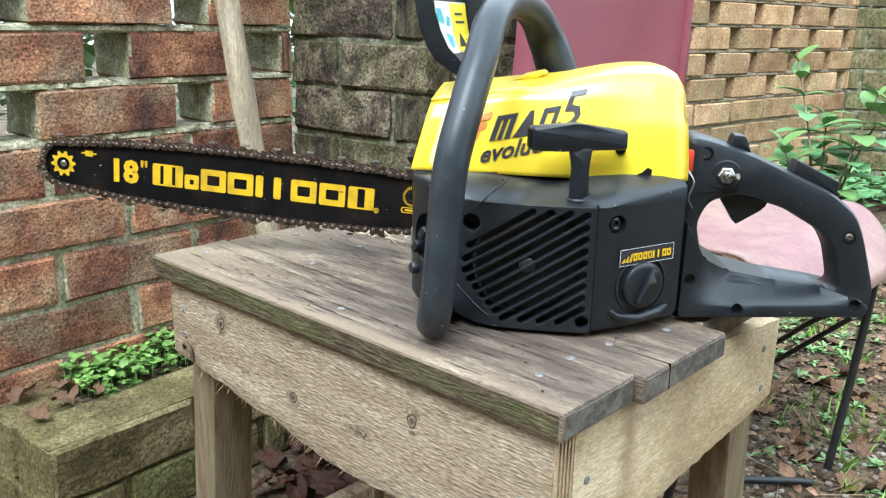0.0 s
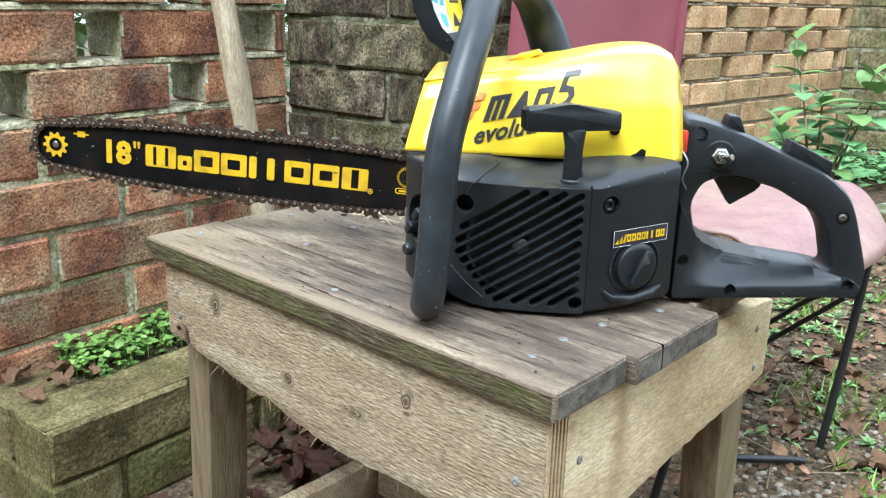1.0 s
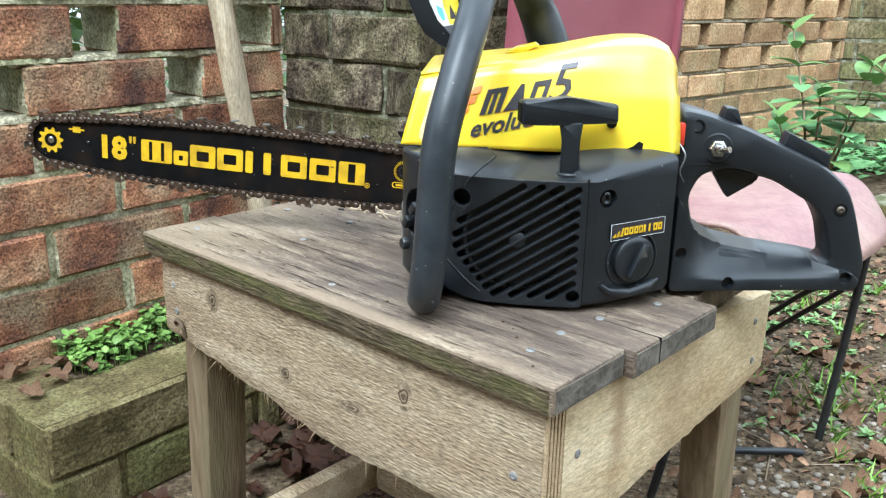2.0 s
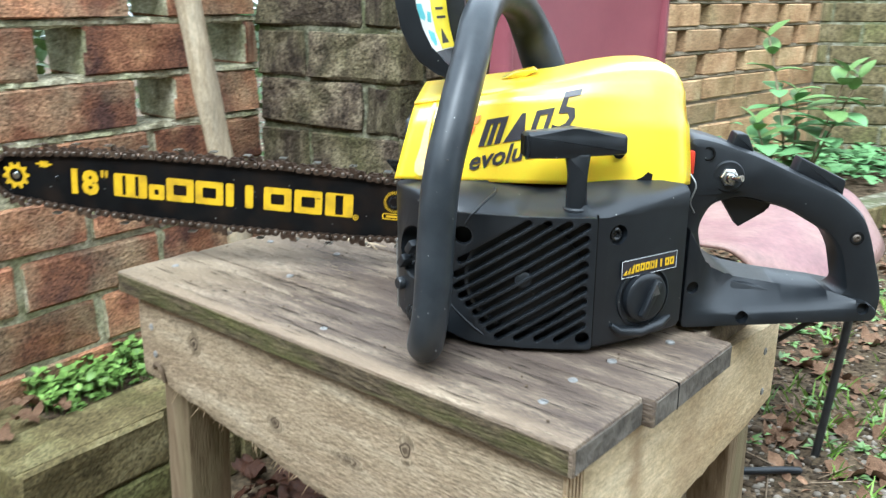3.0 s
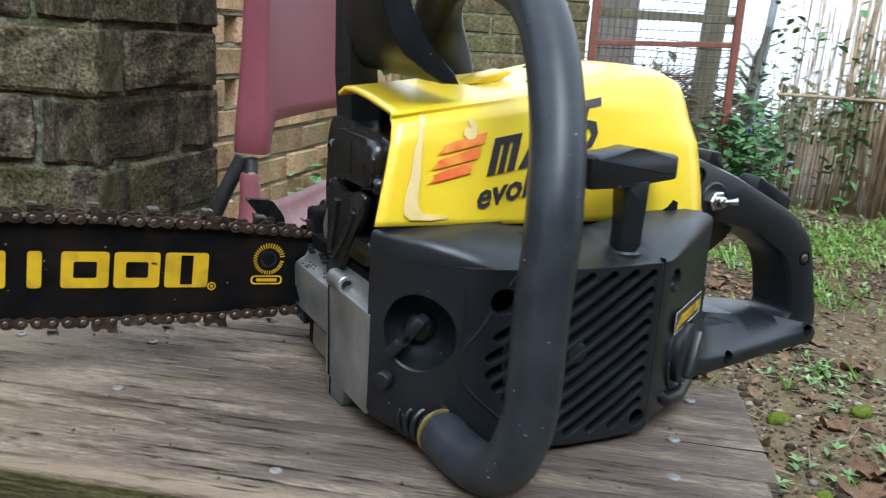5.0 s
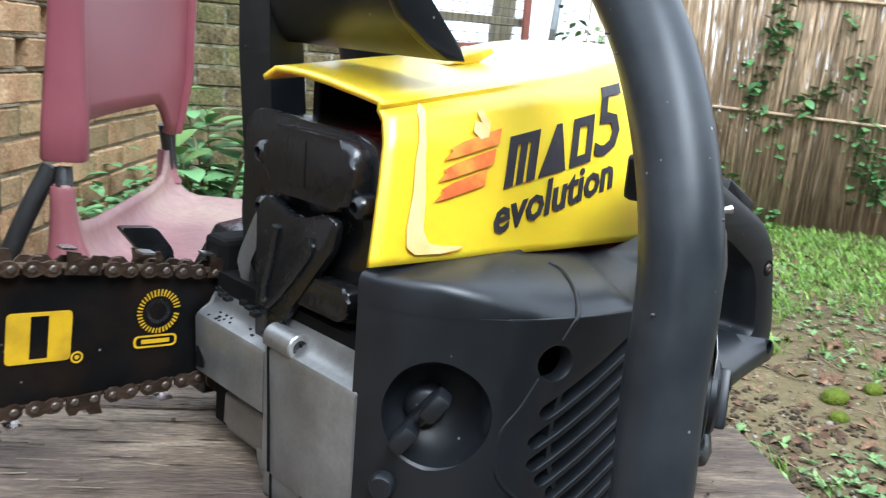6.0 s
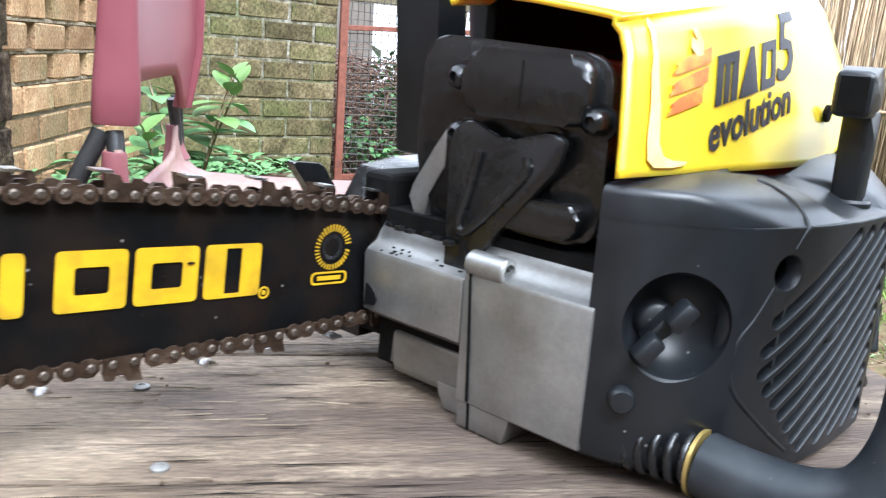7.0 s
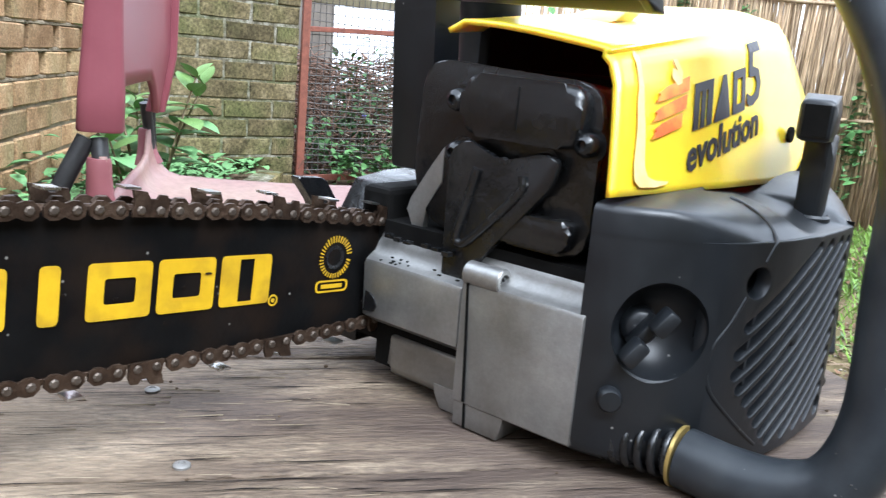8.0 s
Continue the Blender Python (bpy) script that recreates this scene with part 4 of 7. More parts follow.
# heap of dead stems and low foliage behind the gate
s = Soup()
for _ in range(1500):
    c = at_gate(r.uniform(0.6, 1.5), 0, r.uniform(0.2, 1.0))
    a, l = r.uniform(0, 6.28), r.uniform(0.1, 0.35)
    z = 0.05 + r.random() ** 1.2 * 0.56
    s.stick((c.x, c.y, z), (c.x + l * math.cos(a), c.y + l * math.sin(a), z + r.uniform(-0.12, 0.12)), 0.004, 0.002, 4)
s.thing("brushwood", M_BRUSH, "heap of dry brown brushwood behind the gate", "brushwood", "stuff")
s, fl = Soup(), Soup()


def leaf_cloud(sp, c, spread, n, lo=0.02, hi=0.045):
    for _ in range(n):
        p = c + Vector((r.gauss(0, spread[0]), r.gauss(0, spread[1]), r.gauss(0, spread[2])))
        p.z = max(p.z, 0.06)
        l = r.uniform(lo, hi)
        sp.leaf(turned(p, r.uniform(0, 6.28), r.uniform(-0.5, 0.9), r.uniform(-0.6, 0.6)), l, l * 0.62, 0.1, 0.25, 3)


for sv, z, off, sx, sz, n in ((1.12, 0.30, 0.30, 0.10, 0.16, 260), (0.86, 0.22, 0.14, 0.06, 0.07, 90), (0.95, 0.16, -0.05, 0.05, 0.05, 50), (1.15, 0.14, -0.06, 0.08, 0.05, 90), (1.45, 0.2, -0.08, 0.10, 0.12, 420), (1.42, 0.36, 0.0, 0.06, 0.08, 90), (1.6, 0.24, 0.0, 0.10, 0.11, 200), (1.62, 0.72, 0.02, 0.06, 0.16, 45), (1.75, 0.5, 0.0, 0.08, 0.2, 70), (1.5, 0.58, 0.03, 0.04, 0.08, 25)):
    c = at_gate(sv, z, off)
    leaf_cloud(s, c, (sx, sx * 0.6, sz), int(n * 1.5), 0.025, 0.055)
s.thing("periwinkle", M_IVY, "dark green trailing periwinkle by the gate", "plants", "stuff")


def flower(p, size):
    f = thing("flower", Matrix.Translation(p), "small violet five-petalled periwinkle flower", "flower", "periwinkle flowers")
    q = Soup()
    for k in range(5):
        q.leaf(turned(p, k * 1.257, 0.9, 0.0), size, size * 0.8, 0.05, 0.1, 2)
    q.child("petals", M_PETAL, f)


for sv, z, off in ((1.44, 0.40, -0.14), (1.50, 0.43, -0.12), (1.53, 0.24, -0.16), (1.66, 0.26, -0.12), (1.07, 0.36, 0.1)):
    flower(at_gate(sv, z, off), 0.02)

# ---- reed fence ----
F0, F1 = Vector((2.98, 2.20, 0)), Vector((4.35, 0.05, 0))
FD = (F1 - F0).normalized()
FN = Vector((FD.y, -FD.x, 0))
fence = thing("reed_fence", Matrix.Translation(F0), "weathered split reed screen fence tied with canes", "fence")
s = Soup()
L = (F1 - F0).length + 1.6
k = 0
while k < 2900:
    sv = L * k / 2900 + r.uniform(-0.003, 0.003)
    lean = 0.05 * noise.noise(Vector((sv * 2.3, 0, 0))) + r.gauss(0, 0.03)
    hh = r.uniform(1.45, 1.85)
    k += 1
    if sv < 0.45 and r.random() > 0.16 + 0.9 * sv:
        continue
    if sv < 0.5:
        hh *= r.uniform(0.45, 1.0)
    b = F0 + FD * sv + FN * r.uniform(-0.02, 0.02) + Vector((0, 0, 0.03))
    tp = b + FD * lean * hh + Vector((0, 0, hh))
    s.stick(b, tp, r.uniform(0.002, 0.0048), r.uniform(0.0014, 0.0034), 4)
s.child("reeds", M_REED, fence)["kind"] = "stuff"
for z in (0.56, 1.06):
    bm = bmesh.new()
    tube(bm, [F0 + FD * (L * q / 6) + FN * -0.024 + Vector((0, 0, z + 0.012 * math.sin(q * 2.1))) for q in range(7)], 0.008, 7)
    part("tie_cane", bm, M_REED, fence, smooth=60)
    bm = bmesh.new()
    tube(bm, [F0 + FD * (L * q / 6) + FN * 0.024 + Vector((0, 0, z + 0.012 * math.sin(q * 2.1))) for q in range(7)], 0.008, 7)
    part("tie_cane", bm, M_REED, fence, smooth=60)
for a, b in (((0.55, 0.05), (0.95, 1.1)), ((1.15, 0.04), (1.25, 0.62)), ((1.5, 0.05), (2.3, 0.03)), ((0.75, 0.55), (0.95, 0.95))):
    bm = bmesh.new()
    tube(bm, [F0 + FD * a[0] + FN * 0.06 * -1 + Vector((0, 0, a[1] + 0.02)), F0 + FD * b[0] + FN * -0.05 + Vector((0, 0, b[1]))], 0.009, 6)
    part("loose_cane", bm, M_REED, fence, smooth=60)
s = Soup()
for sv, z, sx, sz, n in ((0.92, 0.88, 0.045, 0.07, 150), (0.88, 0.66, 0.05, 0.06, 130), (0.93, 0.5, 0.035, 0.06, 80), (1.04, 0.58, 0.035, 0.04, 60), (1.14, 0.66, 0.04, 0.05, 80), (1.02, 0.38, 0.03, 0.07, 45),
                         (1.36, 0.38, 0.05, 0.09, 130), (1.42, 0.30, 0.06, 0.05, 120), (1.31, 0.56, 0.03, 0.07, 50), (1.20, 0.97, 0.04, 0.06, 60), (0.77, 0.13, 0.05, 0.03, 60), (1.01, 0.09, 0.05, 0.03, 40),
                         (0.35, 0.45, 0.08, 0.2, 120), (1.75, 0.5, 0.07, 0.2, 160), (2.2, 0.4, 0.1, 0.2, 200),
                         (0.947, 0.908, 0.05, 0.06, 70), (0.819, 0.679, 0.05, 0.06, 70), (1.09, 0.606, 0.05, 0.06, 70), (1.267, 0.766, 0.05, 0.06, 70), (1.318, 0.481, 0.05, 0.06, 70), (0.932, 1.001, 0.05, 0.06, 70), (0.813, 0.248, 0.05, 0.06, 70), (1.775, 0.468, 0.05, 0.06, 70), (1.775, 0.338, 0.05, 0.06, 70)):
    leaf_cloud(s, F0 + FD * sv - FN * 0.05 + Vector((0, 0, z)), (sx, sx * 0.45, sz), int(n * 2.6), 0.03, 0.065)
s.thing("fence_creeper", M_IVY, "green creeper climbing the reed fence", "plants", "stuff")
for sv, z in ((0.94, 0.95), (0.95, 0.98), (1.30, 0.61), (0.97, 0.93)):
    flower(F0 + FD * sv - FN * 0.09 + Vector((0, 0, z)), 0.02)

# greenery seen through the gaps of the red wall, and hedges that close the view
s = Soup()
for _ in range(7500):
    t = r.uniform(-0.7, 1.5)
    p = Vector((-0.31, 0.655, 0)) + Vector((-0.53, -0.848, 0)) * t + Vector((-0.848, 0.53, 0)) * r.uniform(0.2, 0.42)
    l = r.uniform(0.02, 0.045)
    s.leaf(turned((p.x, p.y, r.uniform(0.3, 1.25)), r.uniform(0, 6.28), r.uniform(-1, 1)), l, l * 0.7, 0.1, 0.2, 2)
s.thing("ivy_screen", M_FRESH, "green ivy growing behind the pierced wall", "ivy", "stuff")
s = Soup()
for _ in range(9000):
    a = r.uniform(-0.5, 2.2)
    d = r.uniform(30, 34)
    x, y = d * math.cos(a), d * math.sin(a)
    l = r.uniform(0.3, 0.7)
    s.leaf(turned((x, y, ground_z(x, y) + abs(r.gauss(0, 0.8)) + 0.2), r.uniform(0, 6.28), r.uniform(-1, 1)), l, l * 0.7, 0.1, 0.2, 2)
s.thing("far_hedge", M_CROWN, "pale distant hedge line", "hedge", "stuff")

# ---- chainsaw: bar along -x, starter side towards -y, standing on the table top at z = 0.5 ----
M_RUST = mixed("oily_rusty_chain_steel", [(0.028, 0.018, 0.012), (0.07, 0.043, 0.028), (0.13, 0.09, 0.062)], 90, 8, (0.35, 0.6), 0.3, 300, metal=0.6, random_tint=0.2)
M_RIVET = mixed("worn_rivet_steel", [(0.075, 0.058, 0.045), (0.17, 0.14, 0.115)], 120, 6, (0.4, 0.6), 0.1, 300, metal=0.7)
M_CHROME = mixed("bright_worn_steel", [(0.55, 0.55, 0.54), (0.7, 0.7, 0.69)], 60, 5, (0.2, 0.38), 0.1, 300, metal=1.0)
M_PRINT = mixed("chipped_yellow_paint", [(0.58, 0.35, 0.006), (0.70, 0.44, 0.008)], 60, 7, (0.35, 0.5), 0.08, 300, stain=(0.16, 0.09, 0.02), stain_scale=55, stain_amount=0.45)
M_GRIP = mixed("rubbed_black_rubber", [(0.015, 0.0178, 0.0215), (0.029, 0.034, 0.039)], 50, 9, (0.28, 0.46), 0.04, 2200, spec=0.36, stain=(0.05, 0.052, 0.055), stain_scale=45, stain_amount=0.35, specks=(190, 0.16, (0.3, 0.3, 0.29)))
# pale specks here are painted glints on the oily steel
M_SOOT = mixed("oily_black_steel", [(0.0045, 0.005, 0.006), (0.0105, 0.0113, 0.0125)], 40, 8, (0.15, 0.36), 0.18, 160, spec=0.6, stain=(0.011, 0.010, 0.009), stain_scale=26, stain_amount=0.35, specks=(140, 0.16, (0.13, 0.125, 0.12)))
M_INK = mixed("black_print", [(0.02, 0.018, 0.022), (0.04, 0.035, 0.04)], 120, 6, (0.3, 0.45), 0.0, spec=0.4)
M_REDPRINT = mixed("worn_orange_red_print", [(0.70, 0.10, 0.03), (0.78, 0.19, 0.04)], 120, 6, (0.3, 0.4), 0.0, stain=(0.8, 0.5, 0.05), stain_scale=60, stain_amount=0.6)
M_WORN = mixed("scuffed_pale_patch", [(0.68, 0.50, 0.17), (0.74, 0.57, 0.27)], 90, 8, (0.5, 0.7), 0.1, 300)
# near-black for gaskets and fillers; in holes and gaps it paints the shade
M_DEEP = mixed("matt_black_and_recess_shade", [(0.004, 0.004, 0.004), (0.010, 0.0095, 0.009)], 40, 6, (0.6, 0.8), 0.1, 200, spec=0.06)
M_BRASS = mixed("yellowed_brass", [(0.45, 0.33, 0.10), (0.6, 0.46, 0.18)], 60, 6, (0.3, 0.45), 0.1, 300, metal=0.7)
M_STICK = mixed("white_sticker", [(0.68, 0.70, 0.70), (0.8, 0.8, 0.79)], 50, 5, (0.35, 0.5), 0.0)
M_STICKY = mixed("yellow_sticker", [(0.75, 0.62, 0.02), (0.85, 0.7, 0.03)], 50, 5, (0.35, 0.5), 0.0)
M_CYAN = mixed("cyan_print", [(0.08, 0.42, 0.5), (0.15, 0.52, 0.6)], 50, 5, (0.35, 0.5), 0.0)
M_REDPL = mixed("red_plastic", [(0.45, 0.03, 0.015), (0.55, 0.05, 0.02)], 50, 5, (0.3, 0.45), 0.0)

saw = thing("chainsaw", (0.1, -0.09, 0.5), "yellow and black petrol chainsaw lying on the wooden stool", "chainsaw")

# guide bar
BAR_O, BAR_A = Vector((0.0, 0.0, 0.560)), math.atan(0.075)
BU, BW = Vector((-math.cos(BAR_A), 0, math.sin(BAR_A))), Vector((math.sin(BAR_A), 0, math.cos(BAR_A)))


def on_bar(u, w, y=0.0):
    return BAR_O + BU * u + BW * w + Vector((0, y, 0))


HALF = [(-0.05, 0.0225), (0.0, 0.0265), (0.05, 0.0292), (0.12, 0.0305), (0.20, 0.0300), (0.27, 0.0280), (0.33, 0.0242), (0.362, 0.0205)]
NOSE = [(0.366 + 0.0205 * math.cos(a), 0.0205 * math.sin(a)) for a in [radians(75 - 15 * k) for k in range(11)]]
BAR_EDGE = [(u, w) for u, w in HALF] + NOSE + [(u, -w) for u, w in HALF[::-1]]
bm = bmesh.new()
lo = [bm.verts.new(on_bar(u, w, 0.0)) for u, w in BAR_EDGE]
hi = [bm.verts.new(on_bar(u, w, 0.005)) for u, w in BAR_EDGE]
fa = bm.faces.new(lo)
fb = bm.faces.new(hi[::-1])
for i in range(len(lo)):
    bm.faces.new((lo[i], hi[i], hi[(i + 1) % len(lo)], lo[(i + 1) % len(lo)]))
bmesh.ops.bevel(bm, geom=list(fa.edges) + list(fb.edges), offset=0.0006, segments=1, affect="EDGES")
bar = part("guide_bar", bm, M_BAR, saw, "long black guide bar with worn yellow print", smooth=40)


def bar_print(name, outlines, label="", text="", size=0.02, mat=M_PRINT, lift=0.0006, at=(0, 0), **kw):
    b = flat_shape(outlines, 0.0002, text=text, size=size, **kw)
    laid(b, lambda c: on_bar(at[0] - c.x, at[1] + c.y, -lift - c.z * 0.5))
    return part(name, b, mat, bar, label)


def ring_pts(cx, cy, r, n=28, a0=0.0, a1=360.0):
    return [(cx + r * math.cos(radians(a0 + (a1 - a0) * k / n)), cy + r * math.sin(radians(a0 + (a1 - a0) * k / n))) for k in range(n)]


bar_print("size_mark", [], "worn yellow bar size number", text="1", size=0.0315, at=(0.3165, -0.0112), bold=0.0014)
bar_print("size_mark", [], "worn yellow bar size number", text="8", size=0.0315, at=(0.3010, -0.0112), bold=0.0014)
bar_print("size_mark", [], "worn yellow inch mark", text='"', size=0.025, at=(0.2835, -0.0056), bold=0.0004)
# the maker's mark: plain rings and bars in its colour
BLOCKS = [(0.2699, 0.2377, 1.0, "slit"), (0.2359, 0.2208, 0.66, "ring"), (0.2188, 0.1923, 1.0, "ring"), (0.1906, 0.1637, 1.0, "ring"), (0.1612, 0.1535, 1.0, "bar"),
          (0.1425, 0.1348, 1.0, "bar"), (0.1246, 0.0980, 1.0, "ring"), (0.0952, 0.0685, 1.0, "ring"), (0.0655, 0.0389, 1.0, "slit")]
for u0, u1, hh, shape in BLOCKS:
    w, h = u0 - u1, 0.0225 * hh
    outer = rounded([(0, 0), (w, 0), (w, h), (0, h)], 0.0022, 3)
    holes = []
    if shape == "ring":
        b = 0.0062 * min(1.0, hh + 0.12)
        holes = [rounded([(b * 1.1, b), (w - b * 1.1, b), (w - b * 1.1, h - b), (b * 1.1, h - b)], 0.0012, 2)]
    elif shape == "slit":
        for q in ((0.36, 0.64),) if w < 0.03 else ((0.25, 0.36), (0.64, 0.75)):
            holes.append([(w * q[0], h * 0.08), (w * q[1], h * 0.08), (w * q[1], h * 0.92), (w * q[0], h * 0.92)])
    bar_print("logo_block", [outer] + holes, at=(u0, -0.0112))
bar_print("logo_dot", [ring_pts(0, 0, 0.0027), ring_pts(0, 0, 0.0019), ring_pts(0, 0, 0.0010)], at=(0.036, -0.0105))
# chips and rust smears in the paint
rc = random.Random(14)
for k in range(9):
    u, w, q = rc.uniform(0.045, 0.30), rc.uniform(-0.018, 0.014), rc.uniform(0.0004, 0.0010)
    blot = [(q * rc.uniform(0.5, 1.5) * math.cos(a) * (1.8 if k % 3 == 0 else 1.0), q * rc.uniform(0.4, 1.1) * math.sin(a)) for a in [0.785 * i for i in range(8)]]
    bar_print("paint_chip", [blot], at=(u, w), mat=M_RUST if k % 3 == 0 else M_BAR, lift=0.0011)
star = []
for k in range(40):
    r = 0.0133 if (k // 2) % 2 == 0 else 0.0102
    star.append((r * math.cos(2 * math.pi * k / 40), r * math.sin(2 * math.pi * k / 40)))
bar_print("sprocket_star", [star, ring_pts(0, 0, 0.0068)], "yellow sprocket star", at=(0.366, 0.0))
bar_print("arrow_mark", [[(-0.004, -0.003), (0.004, -0.003), (0.004, -0.0008), (0.008, -0.0008), (0.008, 0.0008), (0.004, 0.0008), (0.004, 0.003), (-0.004, 0.003), (-0.004, 0.0008), (-0.008, 0.0008), (-0.008, -0.0008), (-0.004, -0.0008)]], at=(0.338, 0.0135))
for k in range(34):
    a0 = 10 + k * 10.2
    rr = (0.0078, 0.0102) if k > 11 else (0.0076, 0.0108)
    ex = 7.5 if k > 26 else 5.5
    bar_print("ring_dash", [ring_pts(0, 0, rr[1], 4, a0, a0 + ex) + ring_pts(0, 0, rr[0], 4, a0 + ex, a0)], at=(0.0, 0.0075))
oval = rounded([(-0.0105, -0.003), (0.0105, -0.003), (0.0105, 0.003), (-0.0105, 0.003)], 0.003, 4)
oval2 = rounded([(-0.0094, -0.0021), (0.0094, -0.0021), (0.0094, 0.0021), (-0.0094, 0.0021)], 0.002, 4)
bar_print("oval_badge", [oval, oval2], at=(0.0005, -0.0065))
bar_print("oval_bars", [[(-0.0068, -0.001), (0.0068, -0.001), (0.0068, 0.001), (-0.0068, 0.001)]], at=(0.0005, -0.0065))
for u, w, r in ((0.366, 0.0, 0.0033), (0.326, 0.001, 0.0022)):
    bm = bmesh.new()
    m = Matrix.Translation(on_bar(u, w)) @ pose(0, 0, 0, 90)
    lathe(bm, [(r, -0.002), (r, 0.0006), (r * 0.7, 0.0012), (r * 0.2, 0.0013)], m, 16)
    part("rivet", bm, M_CHROME if u > 0.35 else M_SOOT, bar, smooth=40)
bm = bmesh.new()
lathe(bm, [(0.0058, -0.002), (0.0058, 0.0004), (0.0045, 0.0003), (0.0035, -0.0004), (0.001, -0.0004)], Matrix.Translation(on_bar(0.0, 0.0075)) @ pose(0, 0, 0, 90), 20)
part("hub_rivet", bm, M_SOOT, bar, smooth=40)

# saw chain
chain = part("saw_chain", tube(bmesh.new(), [on_bar(u, w * 1.03, 0.0025) for u, w in BAR_EDGE], 0.0022, 6), M_RUST, saw, "rusty brown saw chain with bright cutter tips")
PITCH = 0.0083


def link_mesh(kind):
    bm = bmesh.new()
    L = PITCH
    for y0, y1 in ((-0.0042, -0.0028), (0.0078, 0.0092)):
        pts = [(-L * 0.9, -0.002), (-L * 0.62, -0.0035), (-L * 0.3, -0.0034), (0, -0.0022), (L * 0.3, -0.0034), (L * 0.62, -0.0035), (L * 0.9, -0.002),
               (L * 0.92, 0.0012), (L * 0.65, 0.0034), (L * 0.3, 0.0035), (0, 0.0026), (-L * 0.3, 0.0035), (-L * 0.65, 0.0034), (-L * 0.92, 0.0012)]
        if kind == "tie" or (kind == "left") == (y0 > 0):
            prism(bm, pts, y0, y1)
        else:
            prism(bm, [(-L * 0.9, -0.0025), (L * 0.9, -0.0025), (L * 0.95, 0.003), (L * 0.8, 0.0060), (L * 0.45, 0.0062), (L * 0.3, 0.0045), (-0.05 * L, 0.0045), (-L * 0.25, 0.0072), (-L * 0.95, 0.0078), (-L * 0.8, 0.003)], y0, y1)
    # drive tang between the plates
    prism(bm, [(-L * 0.35, -0.007), (L * 0.25, -0.007), (L * 0.45, 0.002), (L * 0.2, 0.0042), (-L * 0.2, 0.0042), (-L * 0.45, 0.002)], 0.0012, 0.0038)
    n_rivet = len(bm.faces)
    for x in (-L * 0.5, L * 0.5):
        lathe(bm, [(0.0019, -0.0004), (0.0019, 0.0003), (0.0012, 0.0008)], Matrix.Translation((x, -0.0043, 0)) @ pose(0, 0, 0, 90), 8)
        lathe(bm, [(0.0019, 0), (0.0019, 0.0009)], Matrix.Translation((x, 0.0092, 0)) @ pose(0, 0, 0, -90), 8)
    n0 = len(bm.faces)
    if kind != "tie":
        s = -1 if kind == "right" else 1
        y = 0.0085 if s > 0 else -0.0035
        box(bm, (-L * 0.98, min(y, y - s * 0.0075), 0.0071), (-L * 0.2, max(y, y - s * 0.0075), 0.0081))
    me = bpy.data.meshes.new(kind + "_link")
    bmesh.ops.recalc_face_normals(bm, faces=bm.faces)
    bm.faces.ensure_lookup_table()
    for f in bm.faces[n0:]:
        f.material_index = 1
    for f in bm.faces[n_rivet:n0]:
        f.material_index = 2
    bm.to_mesh(me)
    bm.free()
    me.materials.append(M_RUST)
    me.materials.append(M_CHROME)
    me.materials.append(M_RIVET)
    return me


LINKS = {k: link_mesh(k) for k in ("tie", "left", "right")}
PATH_PTS = [Vector(on_bar(u, w * 1.0 + math.copysign(0.0015, w), 0)) for u, w in BAR_EDGE]
walked, nxt, serial = 0.0, 0.004, 0
for a, b in zip(PATH_PTS, PATH_PTS[1:]):
    seg = (b - a).length
    while nxt <= walked + seg:
        p = a + (b - a) * ((nxt - walked) / seg)
        d = (b - a).normalized()
        kind = ("tie", "left", "tie", "right")[serial % 4]
        ob = new("cutter_link" if kind != "tie" else "tie_link", LINKS[kind])
        up = Vector((0, 1, 0)).cross(d)
        if up.dot(p - on_bar(0.2, 0)) < 0 and abs((p - on_bar(0.2, 0)).dot(BU)) < 0.17:
            up = -up
        ref = (p - on_bar(min(max((p - BAR_O).dot(BU), 0.0), 0.364), 0)).normalized()
        if up.dot(ref) < 0:
            up = -up
        x = up.cross(Vector((0, -1, 0))) * -1
        x = Vector((0, 1, 0)).cross(up)
        m = Matrix((x, Vector((0, 1, 0)), up)).transposed().to_4x4()
        m.translation = p
        ob.parent = chain
        ob.matrix_basis = m
        nxt += 2 * PITCH
        serial += 1
    walked += seg

# crankcase castings
bm = bmesh.new()
prism(bm, [(0.018, 0.5125), (0.0175, 0.5675), (0.0185, 0.5695), (0.0212, 0.5705), (0.0245, 0.5725), (0.0268, 0.5765), (0.0282, 0.5805), (0.0305, 0.5825), (0.05, 0.5835), (0.2, 0.592), (0.2, 0.5115), (0.019, 0.5115)], -0.129, -0.0655, bevel=0.0009)
case = part("crankcase", bm, M_ALU, saw, "dull grey cast aluminium crankcase", smooth=35)
bm = bmesh.new()
prism(bm, [(0.0178, 0.5375), (0.0168, 0.564), (0.0178, 0.566), (0.0215, 0.567), (0.0248, 0.569), (0.0270, 0.573), (0.0285, 0.5775), (0.0305, 0.5795), (0.2, 0.588), (0.2, 0.53), (0.03, 0.5305)], -0.0653, -0.004, bevel=0.0009)
part("upper_casting", bm, M_ALU, case, smooth=35)
bm = bmesh.new()
prism(bm, rounded([(0.027, 0.509), (0.026, 0.5285), (0.2, 0.5285), (0.2, 0.505), (0.036, 0.503)], 0.003, 3), -0.0635, -0.016, bevel=0.003)
part("lower_casting", bm, M_ALU, case, smooth=35)
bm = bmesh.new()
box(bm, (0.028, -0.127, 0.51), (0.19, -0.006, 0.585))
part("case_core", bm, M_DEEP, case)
bm = bmesh.new()
